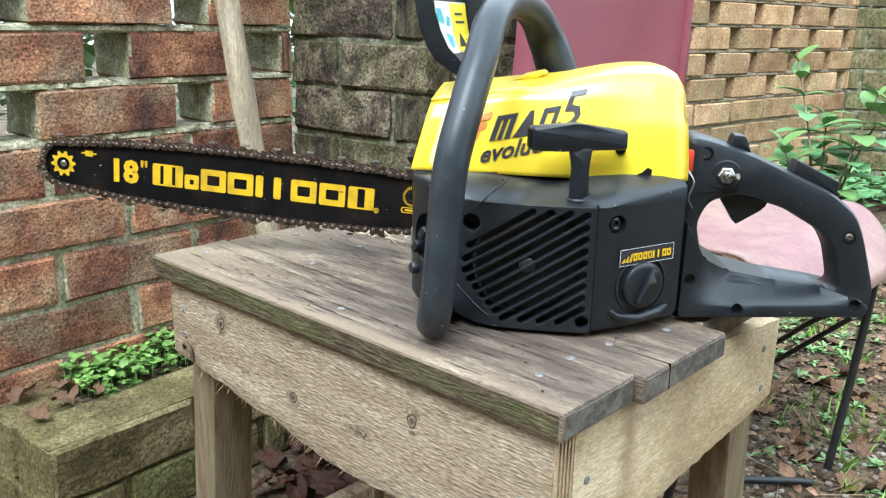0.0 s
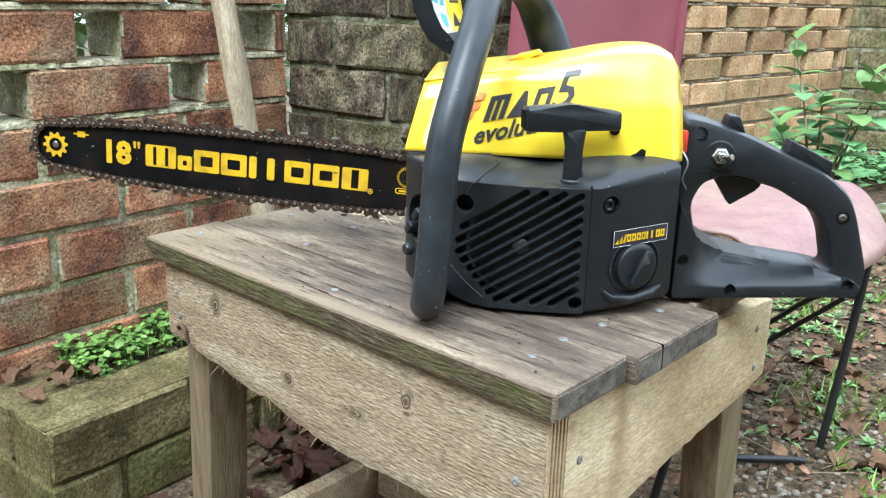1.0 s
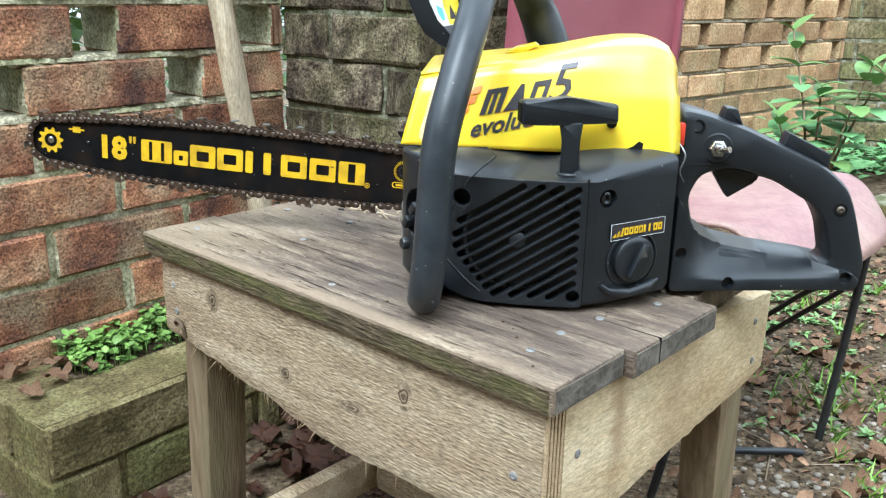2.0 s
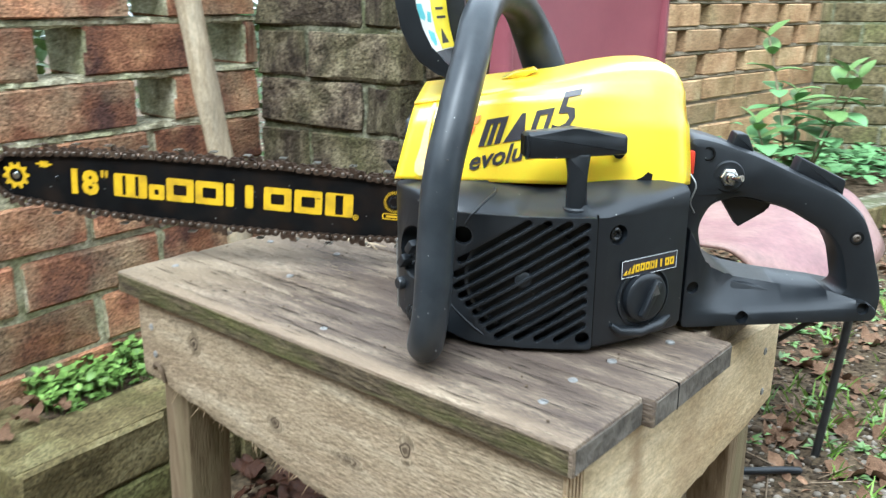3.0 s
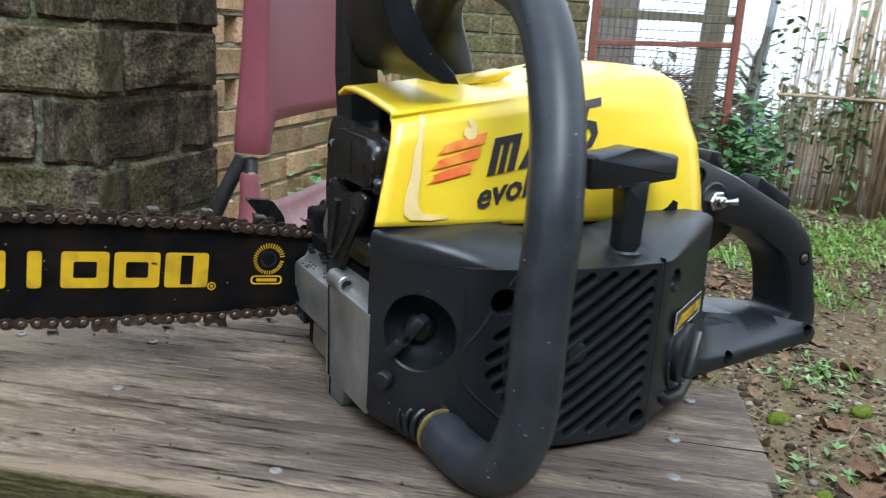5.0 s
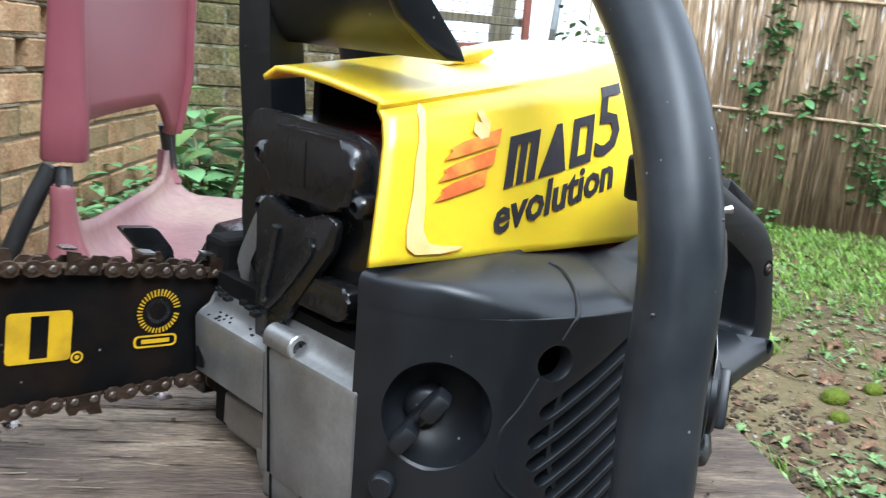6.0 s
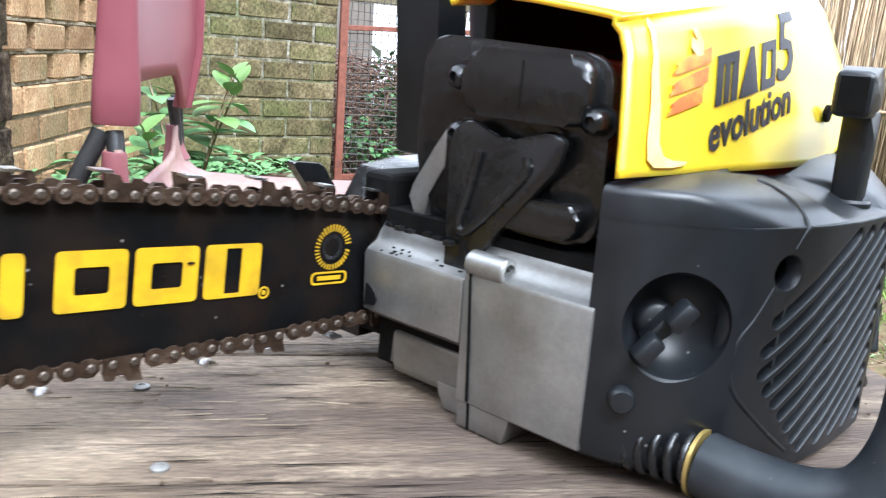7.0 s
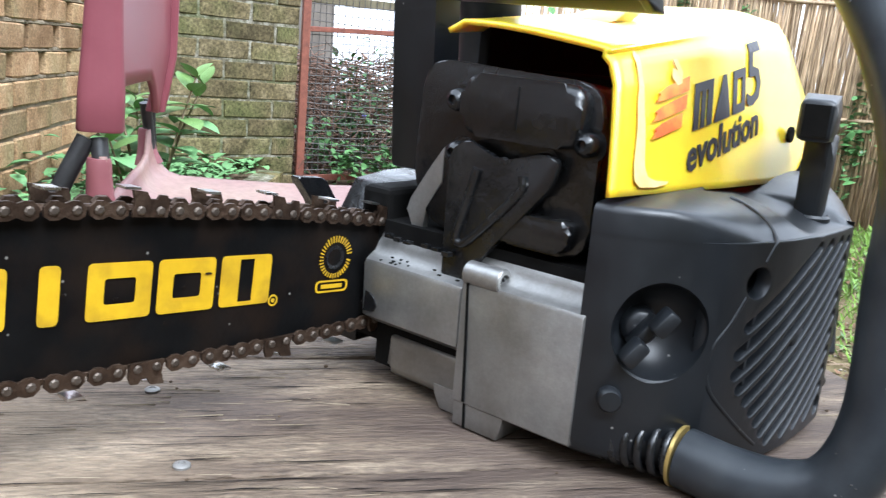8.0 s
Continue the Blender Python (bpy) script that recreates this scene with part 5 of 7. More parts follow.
prism(bm, [(-0.0950, 0.5127), (-0.0935, 0.505), (-0.0915, 0.5002), (-0.0665, 0.5002), (-0.0660, 0.5127)], 0.0, -0.05, Matrix(((0, -1, 0, 0.0186), (1, 0, 0, 0), (0, 0, 1, 0), (0, 0, 0, 1))), bevel=0.001)
part("case_foot", bm, M_ALU, case, smooth=35)
bm = bmesh.new()
prism(bm, [(-0.0640, 0.512), (-0.0640, 0.5002), (-0.0520, 0.5002), (-0.0480, 0.507), (-0.0470, 0.512)], 0.0, -0.05, Matrix(((0, -1, 0, 0.0262), (1, 0, 0, 0), (0, 0, 1, 0), (0, 0, 0, 1))), bevel=0.001)
part("case_foot", bm, M_ALU, case, smooth=35)
bm = bmesh.new()
lathe(bm, [(0.001, -0.020), (0.0058, -0.0195), (0.0058, -0.0006), (0.0052, 0.0), (0.0034, 0.0), (0.0032, -0.003), (0.001, -0.003)], Matrix.Translation((0.0222, -0.0855, 0.5725)) @ pose(0, 0, 0, 90), 22)
boss_part = part("screw_boss", bm, M_ALU, case, smooth=40)
bm = bmesh.new()
lathe(bm, [(0.0031, 0), (0.0031, 0.0012), (0.0018, 0.0012), (0.0016, 0.0004), (0.0004, 0.0004)], Matrix.Translation((0.0222, -0.0828, 0.5725)) @ pose(0, 0, 0, 90), 14)
part("socket_screw", bm, M_SOOT, boss_part, smooth=40)
# gasket line between the case halves, oily crumbs on the ledge
FACE = Matrix(((0, -1, 0, 0.0178), (1, 0, 0, 0), (0, 0, 1, 0), (0, 0, 0, 1)))
bm = bmesh.new()
prism(bm, [(-0.0684, 0.5690), (-0.0696, 0.5690), (-0.0716, 0.5400), (-0.0732, 0.5132), (-0.0720, 0.5132), (-0.0704, 0.5400)], 0.0007, -0.002, FACE)
part("gasket", bm, M_DEEP, case, "thin black gasket line")
bm = bmesh.new()
prism(bm, [(-0.0722, 0.5132), (-0.0734, 0.5132), (-0.0742, 0.5004), (-0.0730, 0.5004)], -0.0003, -0.004, FACE)
part("gasket", bm, M_DEEP, case)
bm = bmesh.new()
prism(bm, [(-0.0055, 0.5395), (-0.0125, 0.5405), (-0.0140, 0.5435), (-0.0125, 0.5470), (-0.0095, 0.5495), (-0.0060, 0.5500)], 0.0009, -0.002, FACE, bevel=0.0002)
part("oil_smear", bm, M_SOOT, case, "black oily smear")
rc = random.Random(31)
for k in range(16):
    y = -0.012 - 0.05 * rc.random()
    q, a = rc.uniform(0.0004, 0.0011), rc.uniform(0, 3.1)
    xx = rc.choice((0.0195, 0.0215, 0.0235, 0.0255))
    zz = float(np.interp(xx, [0.0178, 0.0215, 0.0248, 0.0270], [0.566, 0.567, 0.569, 0.573]))
    bm = bmesh.new()
    box(bm, (xx - 0.0004, y - q * (0.6 + abs(math.cos(a))), zz - 0.0004), (xx + 0.0004 + q * abs(math.sin(a)), y + q * (0.6 + abs(math.cos(a))), zz + 0.0005), bevel=0.0001)
    part("oily_crumb", bm, M_SOOT, case)
bm = bmesh.new()
prism(bm, [(-0.022, 0.578), (-0.027, 0.578), (-0.028, 0.595), (-0.037, 0.608), (-0.037, 0.626), (-0.030, 0.616), (-0.018, 0.598), (-0.016, 0.592), (-0.0205, 0.586)], 0.0045, 0.001, Matrix(((0, -1, 0, 0.036), (1, 0, 0, 0), (0, 0, 1, 0), (0, 0, 0, 1))), bevel=0.0006)
part("brake_lever", bm, M_ALU, saw, "bare silver metal link", smooth=35)
bm = bmesh.new()
for k in range(6):
    box(bm, (0.0185 + 0.002 * (k % 3), -0.055 + 0.008 * k, 0.5775 + 0.0006 * (k % 2)), (0.022 + 0.002 * (k % 3), -0.051 + 0.008 * k, 0.5795))
part("sawdust", bm, M_SOOT, case)["kind"] = "stuff"

# muffler with its bolts and bracket
bm = bmesh.new()
prism(bm, rounded([(-0.116, 0.588), (-0.116, 0.658), (-0.024, 0.664), (-0.02, 0.588)], 0.014, 5), 0.0, -0.055, Matrix(((0, -1, 0, 0.036), (1, 0, 0, 0), (0, 0, 1, 0), (0, 0, 0, 1))), bevel=0.004)
muffler = part("muffler", bm, M_SOOT, saw, "oily black muffler caked in soot", smooth=35)
YM = Matrix(((0, -1, 0, 0.036), (1, 0, 0, 0), (0, 0, 1, 0), (0, 0, 0, 1)))
bm = bmesh.new()
prism(bm, rounded([(-0.118, 0.587), (-0.118, 0.661), (-0.021, 0.666), (-0.018, 0.61), (-0.03, 0.587)], 0.014, 5), 0.004, 0.0, YM, bevel=0.0012)
part("flange", bm, M_SOOT, muffler, smooth=35)
bm = bmesh.new()
prism(bm, rounded([(-0.1125, 0.6335), (-0.0500, 0.6335), (-0.0500, 0.6612), (-0.1125, 0.6600)], 0.0095, 6), 0.0125, 0.0, YM, bevel=0.0042, seg=3)
bulge = part("outlet_bulge", bm, M_SOOT, muffler, smooth=50)
bm = bmesh.new()
box(bm, (0.0232, -0.0818, 0.6385), (0.0244, -0.0808, 0.6570), bevel=0.0003)
part("weld_seam", bm, M_DEEP, bulge)
bm = bmesh.new()
prism(bm, rounded([(-0.112, 0.59), (-0.05, 0.59), (-0.045, 0.602), (-0.114, 0.604)], 0.005, 4), 0.012, 0.0, YM, bevel=0.003)
part("lower_bulge", bm, M_SOOT, muffler, smooth=35)
for y, z in ((-0.0455, 0.648), (-0.1145, 0.6365), (-0.0475, 0.6245), (-0.0935, 0.6255)):
    bm = bmesh.new()
    screw_head(bm, (0.0275, y, z), (-1, 0, 0), 0.0052, 0.0045)
    lathe(bm, [(0.0072, 0), (0.0072, 0.002), (0.004, 0.002)], Matrix.Translation((0.033, y, z)) @ pose(0, 0, 0, 0, -90), 14)
    part("bolt", bm, M_SOOT, muffler, smooth=40)
bm = bmesh.new()
prism(bm, rounded([(-0.047, 0.625), (-0.056, 0.632), (-0.075, 0.6245), (-0.097, 0.6305), (-0.105, 0.629), (-0.103, 0.618), (-0.066, 0.575), (-0.065, 0.567), (-0.048, 0.564)], 0.003, 3), 0.013, 0.009, YM, bevel=0.001)
bracket = part("bracket", bm, M_SOOT, muffler, "black triangular steel bracket", smooth=35)
bm = bmesh.new()
tube(bm, spline([(0.0226, y, z) for y, z in ((-0.064, 0.6195), (-0.060, 0.604), (-0.0555, 0.588), (-0.0575, 0.5845), (-0.064, 0.588), (-0.087, 0.612), (-0.0885, 0.620))], 5), 0.0021, 10)
part("rib", bm, M_SOOT, bracket, smooth=60)
# engine block in near-black, for the shade inside the cowl
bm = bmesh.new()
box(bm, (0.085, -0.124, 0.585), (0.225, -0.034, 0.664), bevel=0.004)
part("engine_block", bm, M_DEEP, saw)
# added black sheet that closes the view and paints the cowl's inner shade
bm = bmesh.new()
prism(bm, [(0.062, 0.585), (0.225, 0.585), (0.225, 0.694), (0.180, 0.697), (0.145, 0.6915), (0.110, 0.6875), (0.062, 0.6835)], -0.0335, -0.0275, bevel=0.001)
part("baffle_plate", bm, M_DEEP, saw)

# yellow top cowl: sections across the saw, drawn along it
def cowl_top(s):
    return float(np.interp(s, [0, 0.12, 0.3, 0.46, 0.53, 0.60, 0.69, 0.79, 0.88, 0.93, 0.965, 0.985, 1.0], [0.6845, 0.6872, 0.6915, 0.6945, 0.6962, 0.6992, 0.7030, 0.7056, 0.7060, 0.7046, 0.7012, 0.6965, 0.690]))


def cowl_prof(s):
    """Section across: the top falls towards the starter side at the front, and rounds off at the rear."""
    top = cowl_top(s)
    fall = float(np.interp(s, [0, 0.3, 0.5, 0.62], [0.0088, 0.0056, 0.0016, 0.0]))
    k = float(np.interp(s, [0, 0.35, 0.6, 0.8, 1.0], [0.55, 0.7, 1.5, 2.3, 2.5]))   # corner radius grows towards the rear
    pts = [(-0.1465, 0.619), (-0.1440, 0.632), (-0.1405, 0.648), (-0.1370, 0.662), (-0.1335 + 0.002 * k, top - 0.010 * k), (-0.1305 + 0.003 * k, top - 0.0052 * k), (-0.1255 + 0.0045 * (k - 0.55), top - 0.0022 * k),
            (-0.118 + 0.006 * k, top - 0.0006 * k), (-0.098, top), (-0.07, top + 0.0008), (-0.045, top + 0.0008), (-0.026, top), (-0.018, top - 0.003 - 0.004 * k)]
    return [(y, z - (fall * min(1.0, (-y - 0.018) / 0.112) if z > 0.663 else 0.0)) for y, z in pts]


def cowl_pull(s):
    return float(np.interp(s, [0, 0.15, 0.4, 0.6, 0.88, 0.95, 0.985, 1.0], [0.0130, 0.0100, 0.0040, 0.0008, 0.0, 0.0020, 0.0060, 0.0110]))


def cowl_place(s, v):
    """s 0..1 front to rear, v 0..1 from the lower starter edge over the top to the far edge."""
    prof = cowl_prof(s)
    f = v * (len(prof) - 1)
    i = min(int(f), len(prof) - 2)
    a, b = Vector(prof[i]), Vector(prof[i + 1])
    q = a + (b - a) * (f - i)
    y, z = q.x + cowl_pull(s) * max(-1.0, min(1.0, (0.62 - v) * 5)), q.y
    x0 = 0.0175 + 0.26 * (z - 0.619)
    x1 = 0.2415 - 0.07 * max(0.0, z - 0.63)
    return Vector((x0 + (x1 - x0) * s, y, z))


def wall_y(x, z):
    """The cowl's flank at a place along and up."""
    x0, x1 = 0.0175 + 0.26 * (z - 0.619), 0.2415 - 0.07 * max(0.0, z - 0.63)
    s = min(1.0, max(0.0, (x - x0) / (x1 - x0)))
    p = cowl_prof(s)[:6]
    return float(np.interp(z, [q[1] for q in p], [q[0] for q in p])) + cowl_pull(s)


bm = bmesh.new()
NS, NV = 34, 48
grid = [[bm.verts.new(cowl_place(i / NS, j / NV)) for j in range(NV + 1)] for i in range(NS + 1)]
for i in range(NS):
    for j in range(NV):
        bm.faces.new((grid[i][j], grid[i + 1][j], grid[i + 1][j + 1], grid[i][j + 1]))
cowl = part("top_cowl", bm, M_YELLOW, saw, "glossy yellow top cowl, scuffed along its front edge", smooth=50)
mod = cowl.modifiers.new("thick", "SOLIDIFY")
mod.thickness, mod.offset = 0.0024, -1


bm = bmesh.new()
ends = [cowl_place(0.995, j / NV) for j in range(NV + 1)]
mid = sum(ends, Vector()) / len(ends)
bm.faces.new([bm.verts.new(mid + (p - mid) * 0.985) for p in ends])
part("rear_wall", bm, M_YELLOW, cowl)


def cowl_print(name, outlines, at, slope, mat, label="", lift=0.0007, text="", size=0.02, **kw):
    b = flat_shape(outlines, 0.0001, text=text, size=size, **kw)
    for ax in (0, 1):
        lo, hi = min(v.co[ax] for v in b.verts), max(v.co[ax] for v in b.verts)
        for k in range(1, int((hi - lo) / 0.004) + 1):
            co, no = [0, 0, 0], [0, 0, 0]
            co[ax], no[ax] = lo + 0.004 * k, 1
            bmesh.ops.bisect_plane(b, geom=b.verts[:] + b.edges[:] + b.faces[:], plane_co=co, plane_no=no)

    def fn(c):
        x, z = at[0] + c.x, at[1] + c.y + slope * c.x
        return (x, wall_y(x, z) - lift - 2 * c.z, z)
    return part(name, laid(b, fn), mat, cowl, label)


# slanted marks of the maker, plain blocks, then the readable word and number
SL = 0.34
MARK = [[[(0.0, 0.0), (0.0165, 0.0), (0.0165, 1.0), (0.0, 1.0)], [(0.0045, 0.0), (0.0064, 0.0), (0.0064, 0.8), (0.0045, 0.8)], [(0.0100, 0.0), (0.0120, 0.0), (0.0120, 0.8), (0.0100, 0.8)]],
        [[(0.0188, 0.0), (0.0345, 0.0), (0.0292, 1.0), (0.0262, 1.0)]],
        [[(0.0372, 0.0), (0.0505, 0.0), (0.0505, 1.0), (0.0372, 1.0)], [(0.0412, 0.2), (0.0468, 0.2), (0.0468, 0.8), (0.0412, 0.8)]]]
for shape in MARK:
    cowl_print("logo_block", [[(x + SL * 0.0188 * y, 0.0188 * y) for x, y in outline] for outline in shape], (0.0815, 0.6445), 0.20, M_INK)
cowl_print("model_number", [], (0.1330, 0.6560), 0.20, M_INK, "dark printed number", text="5", size=0.0395, shear=0.34, bold=0.0003)
cowl_print("model_word", [], (0.0735, 0.6268), 0.235, M_INK, "dark printed word", text="evolution", size=0.0190, shear=0.30, bold=0.0004)
for xa, xb, z in ((0.0535, 0.0840, 0.6550), (0.0495, 0.0800, 0.6472), (0.0475, 0.0745, 0.6402)):
    cowl_print("stripe", [[(0, 0.0008), (0.006, 0.0002), (xb - xa - 0.003, 0), (xb - xa - 0.0008, 0.0054), (0.010, 0.0050), (0.003, 0.0040), (0.0045, 0.0028)]], (xa, z), 0.25, M_REDPRINT, lift=0.0011)
band = [(0.0, 0.052), (0.0002, 0.044), (-0.0008, 0.034), (-0.0003, 0.022), (-0.0012, 0.010), (0.0, 0.0035), (0.004, 0.0008), (0.016, 0.0004), (0.024, 0.0012), (0.026, 0.0024),
        (0.016, 0.0030), (0.0095, 0.0048), (0.0062, 0.0095), (0.0054, 0.022), (0.0036, 0.034), (0.0028, 0.045), (0.0034, 0.053), (0.0016, 0.0545)]
cowl_print("scuff", [[(x + 0.26 * y, y) for x, y in band]], (0.0320, 0.6215), 0.0, M_WORN, "pale scuffed edge", lift=0.0012)
cowl_print("scuff", [[(0.0, 0.0), (0.003, -0.003), (0.007, -0.002), (0.009, 0.003), (0.006, 0.008), (0.003, 0.0075), (0.005, 0.003), (0.002, 0.004)]], (0.0690, 0.6665), 0.0, M_WORN, lift=0.0012)
bm = bmesh.new()
prism(bm, [(0.098, 0.690), (0.108, 0.6955), (0.124, 0.6992), (0.127, 0.6972), (0.115, 0.691)], -0.080, -0.060, bevel=0.0015)
part("vent_step", bm, M_YELLOW, cowl, smooth=40)
# vent hole and latch slot laid on in black: their inner shade is painted
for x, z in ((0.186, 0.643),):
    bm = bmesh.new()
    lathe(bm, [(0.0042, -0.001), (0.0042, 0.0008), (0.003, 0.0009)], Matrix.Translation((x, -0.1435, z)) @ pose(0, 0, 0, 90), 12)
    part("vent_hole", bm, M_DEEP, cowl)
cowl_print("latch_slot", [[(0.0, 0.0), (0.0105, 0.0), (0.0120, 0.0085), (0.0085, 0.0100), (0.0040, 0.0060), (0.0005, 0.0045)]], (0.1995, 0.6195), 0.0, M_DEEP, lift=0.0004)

# starter housing
PLAN = [(0.0185, -0.1265), (0.0205, -0.1345), (0.026, -0.1445), (0.033, -0.153), (0.042, -0.1615), (0.0535, -0.1695), (0.0545, -0.160),
        (0.1675, -0.170), (0.168, -0.186), (0.176, -0.1842), (0.200, -0.1722), (0.2390, -0.1490), (0.2410, -0.1265)]
bm = bmesh.new()


def housing_z(x, y):
    """Upper rim height over the plan."""
    return 0.6205 + 0.006 * max(0.0, min(1.0, (x - 0.17) / 0.06)) - 0.10 * max(0.0, -y - 0.155)


rows = []
for f, ins in ((0.0, 0.006), (0.03, 0.002), (0.08, 0.0), (1.0, 0.0)):
    row = []
    for x, y in PLAN:
        zt = 0.6042
        zb = 0.503 + 0.10 * max(0.0, x - 0.19) + 0.20 * max(0.0, 0.045 - x)
        cx, cy = 0.13, -0.128
        d = Vector((x - cx, y - cy))
        k = 1 - ins / max(d.length, 1e-4)
        row.append(bm.verts.new((cx + d.x * k, cy + d.y * k, zb + (zt - zb) * f)))
    rows.append(row)
for a, b in zip(rows, rows[1:]):
    for i in range(len(PLAN)):
        j = (i + 1) % len(PLAN)
        bm.faces.new((a[i], a[j], b[j], b[i]))
bm.faces.new(rows[0])
bm.faces.new(rows[-1])
OM = frame3((0.0350, -0.1552, 0.5660), (0.66, -0.75, 0), (0, 0, 1))
RP = frame3((0.2035, -0.1701, 0.5), (0.0390, 0.0232, 0), (0, 0, 1))   # local x along the rear panel, y up, z out
CAPM = RP @ Matrix.Translation((0.004, 0.0405, 0.0))
BOLTM = RP @ Matrix.Translation((-0.0215, 0.0905, 0.0))
bowl_cut = lathe(bmesh.new(), [(0.0290, 0.010), (0.0242, 0.0034), (0.0222, 0.0010)] + [(0.0204 * math.cos(radians(a)), -0.0012 - 0.0185 * math.sin(radians(a))) for a in range(0, 86, 8)], OM, 48)
bm = cut(bm, bowl_cut, plug(CAPM, 0.0225, -0.006, 0.02), plug(BOLTM, 0.0075, -0.008, 0.02, 20))
for f in bm.faces:
    f.material_index = 0
housing = part("starter_housing", bm, M_BLACK, saw, "matt black starter housing with slanted cooling slots", smooth=30)
PLY = ([0.05, 0.056, 0.066, 0.078, 0.092, 0.117, 0.145, 0.169], [-0.1655, -0.1695, -0.1745, -0.1788, -0.1822, -0.1858, -0.1868, -0.1862])
LID = PLAN[:5] + [(x, float(np.interp(x, *PLY))) for x in (0.05, 0.056, 0.061, 0.066, 0.072, 0.078, 0.085, 0.092, 0.100, 0.105, 0.109, 0.113, 0.117, 0.131, 0.145, 0.157, 0.163, 0.1665)] + PLAN[-4:]
CRISP = [(0.0, -0.0162), (0.0, -0.0036), (0.0004, -0.0022), (0.0012, -0.0010), (0.0024, -0.0003), (0.0042, 0.0), (0.020, 0.0022), (0.045, 0.0034)]
SLOPED = [(0.0, -0.0162), (0.0, -0.0112), (0.0020, -0.0086), (0.0050, -0.0062), (0.0100, -0.0038), (0.0180, -0.0014), (0.0300, 0.0010), (0.0480, 0.0028)]


def shoulder(x, y, level):
    """The housing's upper shoulder: crisp at the front corner, sloped over the grille, hollowed under the pull handle."""
    w = min(1.0, max(0.0, (x - 0.034) / 0.034))
    w *= min(1.0, max(0.35, (0.250 - x) / 0.075))
    i = min(int(level), len(CRISP) - 2)
    f = level - i
    ins, dz = [sum((1 - w) * CRISP[j][n] * q + w * SLOPED[j][n] * q for j, q in ((i, 1 - f), (i + 1, f))) for n in (0, 1)]
    hollow = min(1.0, max(0.0, (x - 0.102) / 0.012)) * min(1.0, max(0.0, (0.1672 - x) / 0.005)) * min(1.0, max(0.0, (level - 2) / 2)) * min(1.0, max(0.0, (7.0 - level) / 2))
    d = Vector((x - 0.13, y + 0.128))
    k = 1 - (ins - 0.0002) / max(d.length, 1e-4)
    z = max(0.6040, housing_z(x, y) + dz - 0.0042 - 0.0040 * hollow) if level > 0 else 0.6040
    return Vector((0.13 + d.x * k, -0.128 + d.y * k, z))


bm = bmesh.new()
rows = [[bm.verts.new(shoulder(x, y, n)) for x, y in LID] for n in range(8)]
for a, b in zip(rows, rows[1:]):
    for i in range(len(LID)):
        j = (i + 1) % len(LID)
        bm.faces.new((a[i], a[j], b[j], b[i]))
bm.faces.new(rows[0])
bm.faces.new(rows[-1])
part("housing_shoulder", bm, M_BLACK, housing, smooth=50)

# grille plate with real slots
slots = []
SA = radians(33)
ca, sa = math.cos(SA), math.sin(SA)


def grille_span(c):
    """Ends of a slot along its own direction, at distance c across."""
    best = []
    for k in range(-140, 141):
        t = k * 0.0006
        x, z = 0.1215 + t * ca - c * sa, 0.5535 + t * sa + c * ca
        inside = 0.0655 < x < 0.1635 and 0.5095 < z < 0.6005 and (x - 0.0655) + (z - 0.5095) * 0.9 > 0.030 and (x - 0.0655) > (z - 0.560) * 0.55
        if inside:
            best.append(t)
    return (min(best), max(best)) if best else None


for k in range(-8, 9):
    c = k * 0.00785
    sp = grille_span(c)
    if not sp or sp[1] - sp[0] < 0.010:
        continue
    r = 0.0027
    pts = []
    for t, base in ((sp[1] - r, -90), (sp[0] + r, 90)):
        for q in range(7):
            ang = radians(base + 180 * q / 6)
            pts.append((t + r * math.cos(ang), c + r * math.sin(ang)))
    slots.append([(0.1215 + t * ca - w * sa, 0.5535 + t * sa + w * ca) for t, w in pts])
outer = rounded([(0.0520, 0.513), (0.075, 0.5055), (0.09, 0.5035), (0.1685, 0.5035), (0.1685, 0.6045), (0.110, 0.6045), (0.0520, 0.6045)], 0.003, 3)
dense = []
for p, q in zip(outer, outer[1:] + outer[:1]):
    n = max(1, int((Vector(q) - Vector(p)).length / 0.006))
    dense += [(p[0] + (q[0] - p[0]) * k / n, p[1] + (q[1] - p[1]) * k / n) for k in range(n)]
holes = [ring_pts(0.0725, 0.587, 0.0068, 18), ring_pts(0.1615, 0.5125, 0.0052, 16)]
slots = [sl for sl in slots if all((p[0] - 0.0725) ** 2 + (p[1] - 0.587) ** 2 > 0.0085 ** 2 and (p[0] - 0.1615) ** 2 + (p[1] - 0.5125) ** 2 > 0.0065 ** 2 for p in sl)]
b = flat_shape([dense] + slots + holes, 0.0025, bevel=0.0008)
for k in range(1, 24):
    bmesh.ops.bisect_plane(b, geom=b.verts[:] + b.edges[:] + b.faces[:], plane_co=(0.052 + 0.0049 * k, 0, 0), plane_no=(1, 0, 0))
laid(b, lambda c: (c.x, float(np.interp(c.x, *PLY)) + 0.0025 - c.z, c.y))
grille = part("grille", b, M_BLACK, housing, "black grille with slanted slots", smooth=30)
bm = bmesh.new()
lathe(bm, [(0.043, 0), (0.043, 0.0065), (0.0405, 0.0065), (0.0405, 0.003), (0.012, 0.003)], Matrix.Translation((0.117, -0.1700, 0.556)) @ pose(0, 0, 0, 90), 40)
part("fan_ring", bm, M_BLACK, housing, smooth=40)
bm = bmesh.new()
lathe(bm, [(0.0062, 0), (0.0062, 0.0140), (0.0052, 0.0148)], Matrix.Translation((0.117, -0.1700, 0.556)) @ pose(0, 0, 0, 90), 28)
part("hub_boss", bm, M_BLACK, housing, smooth=40)
bm = bmesh.new()
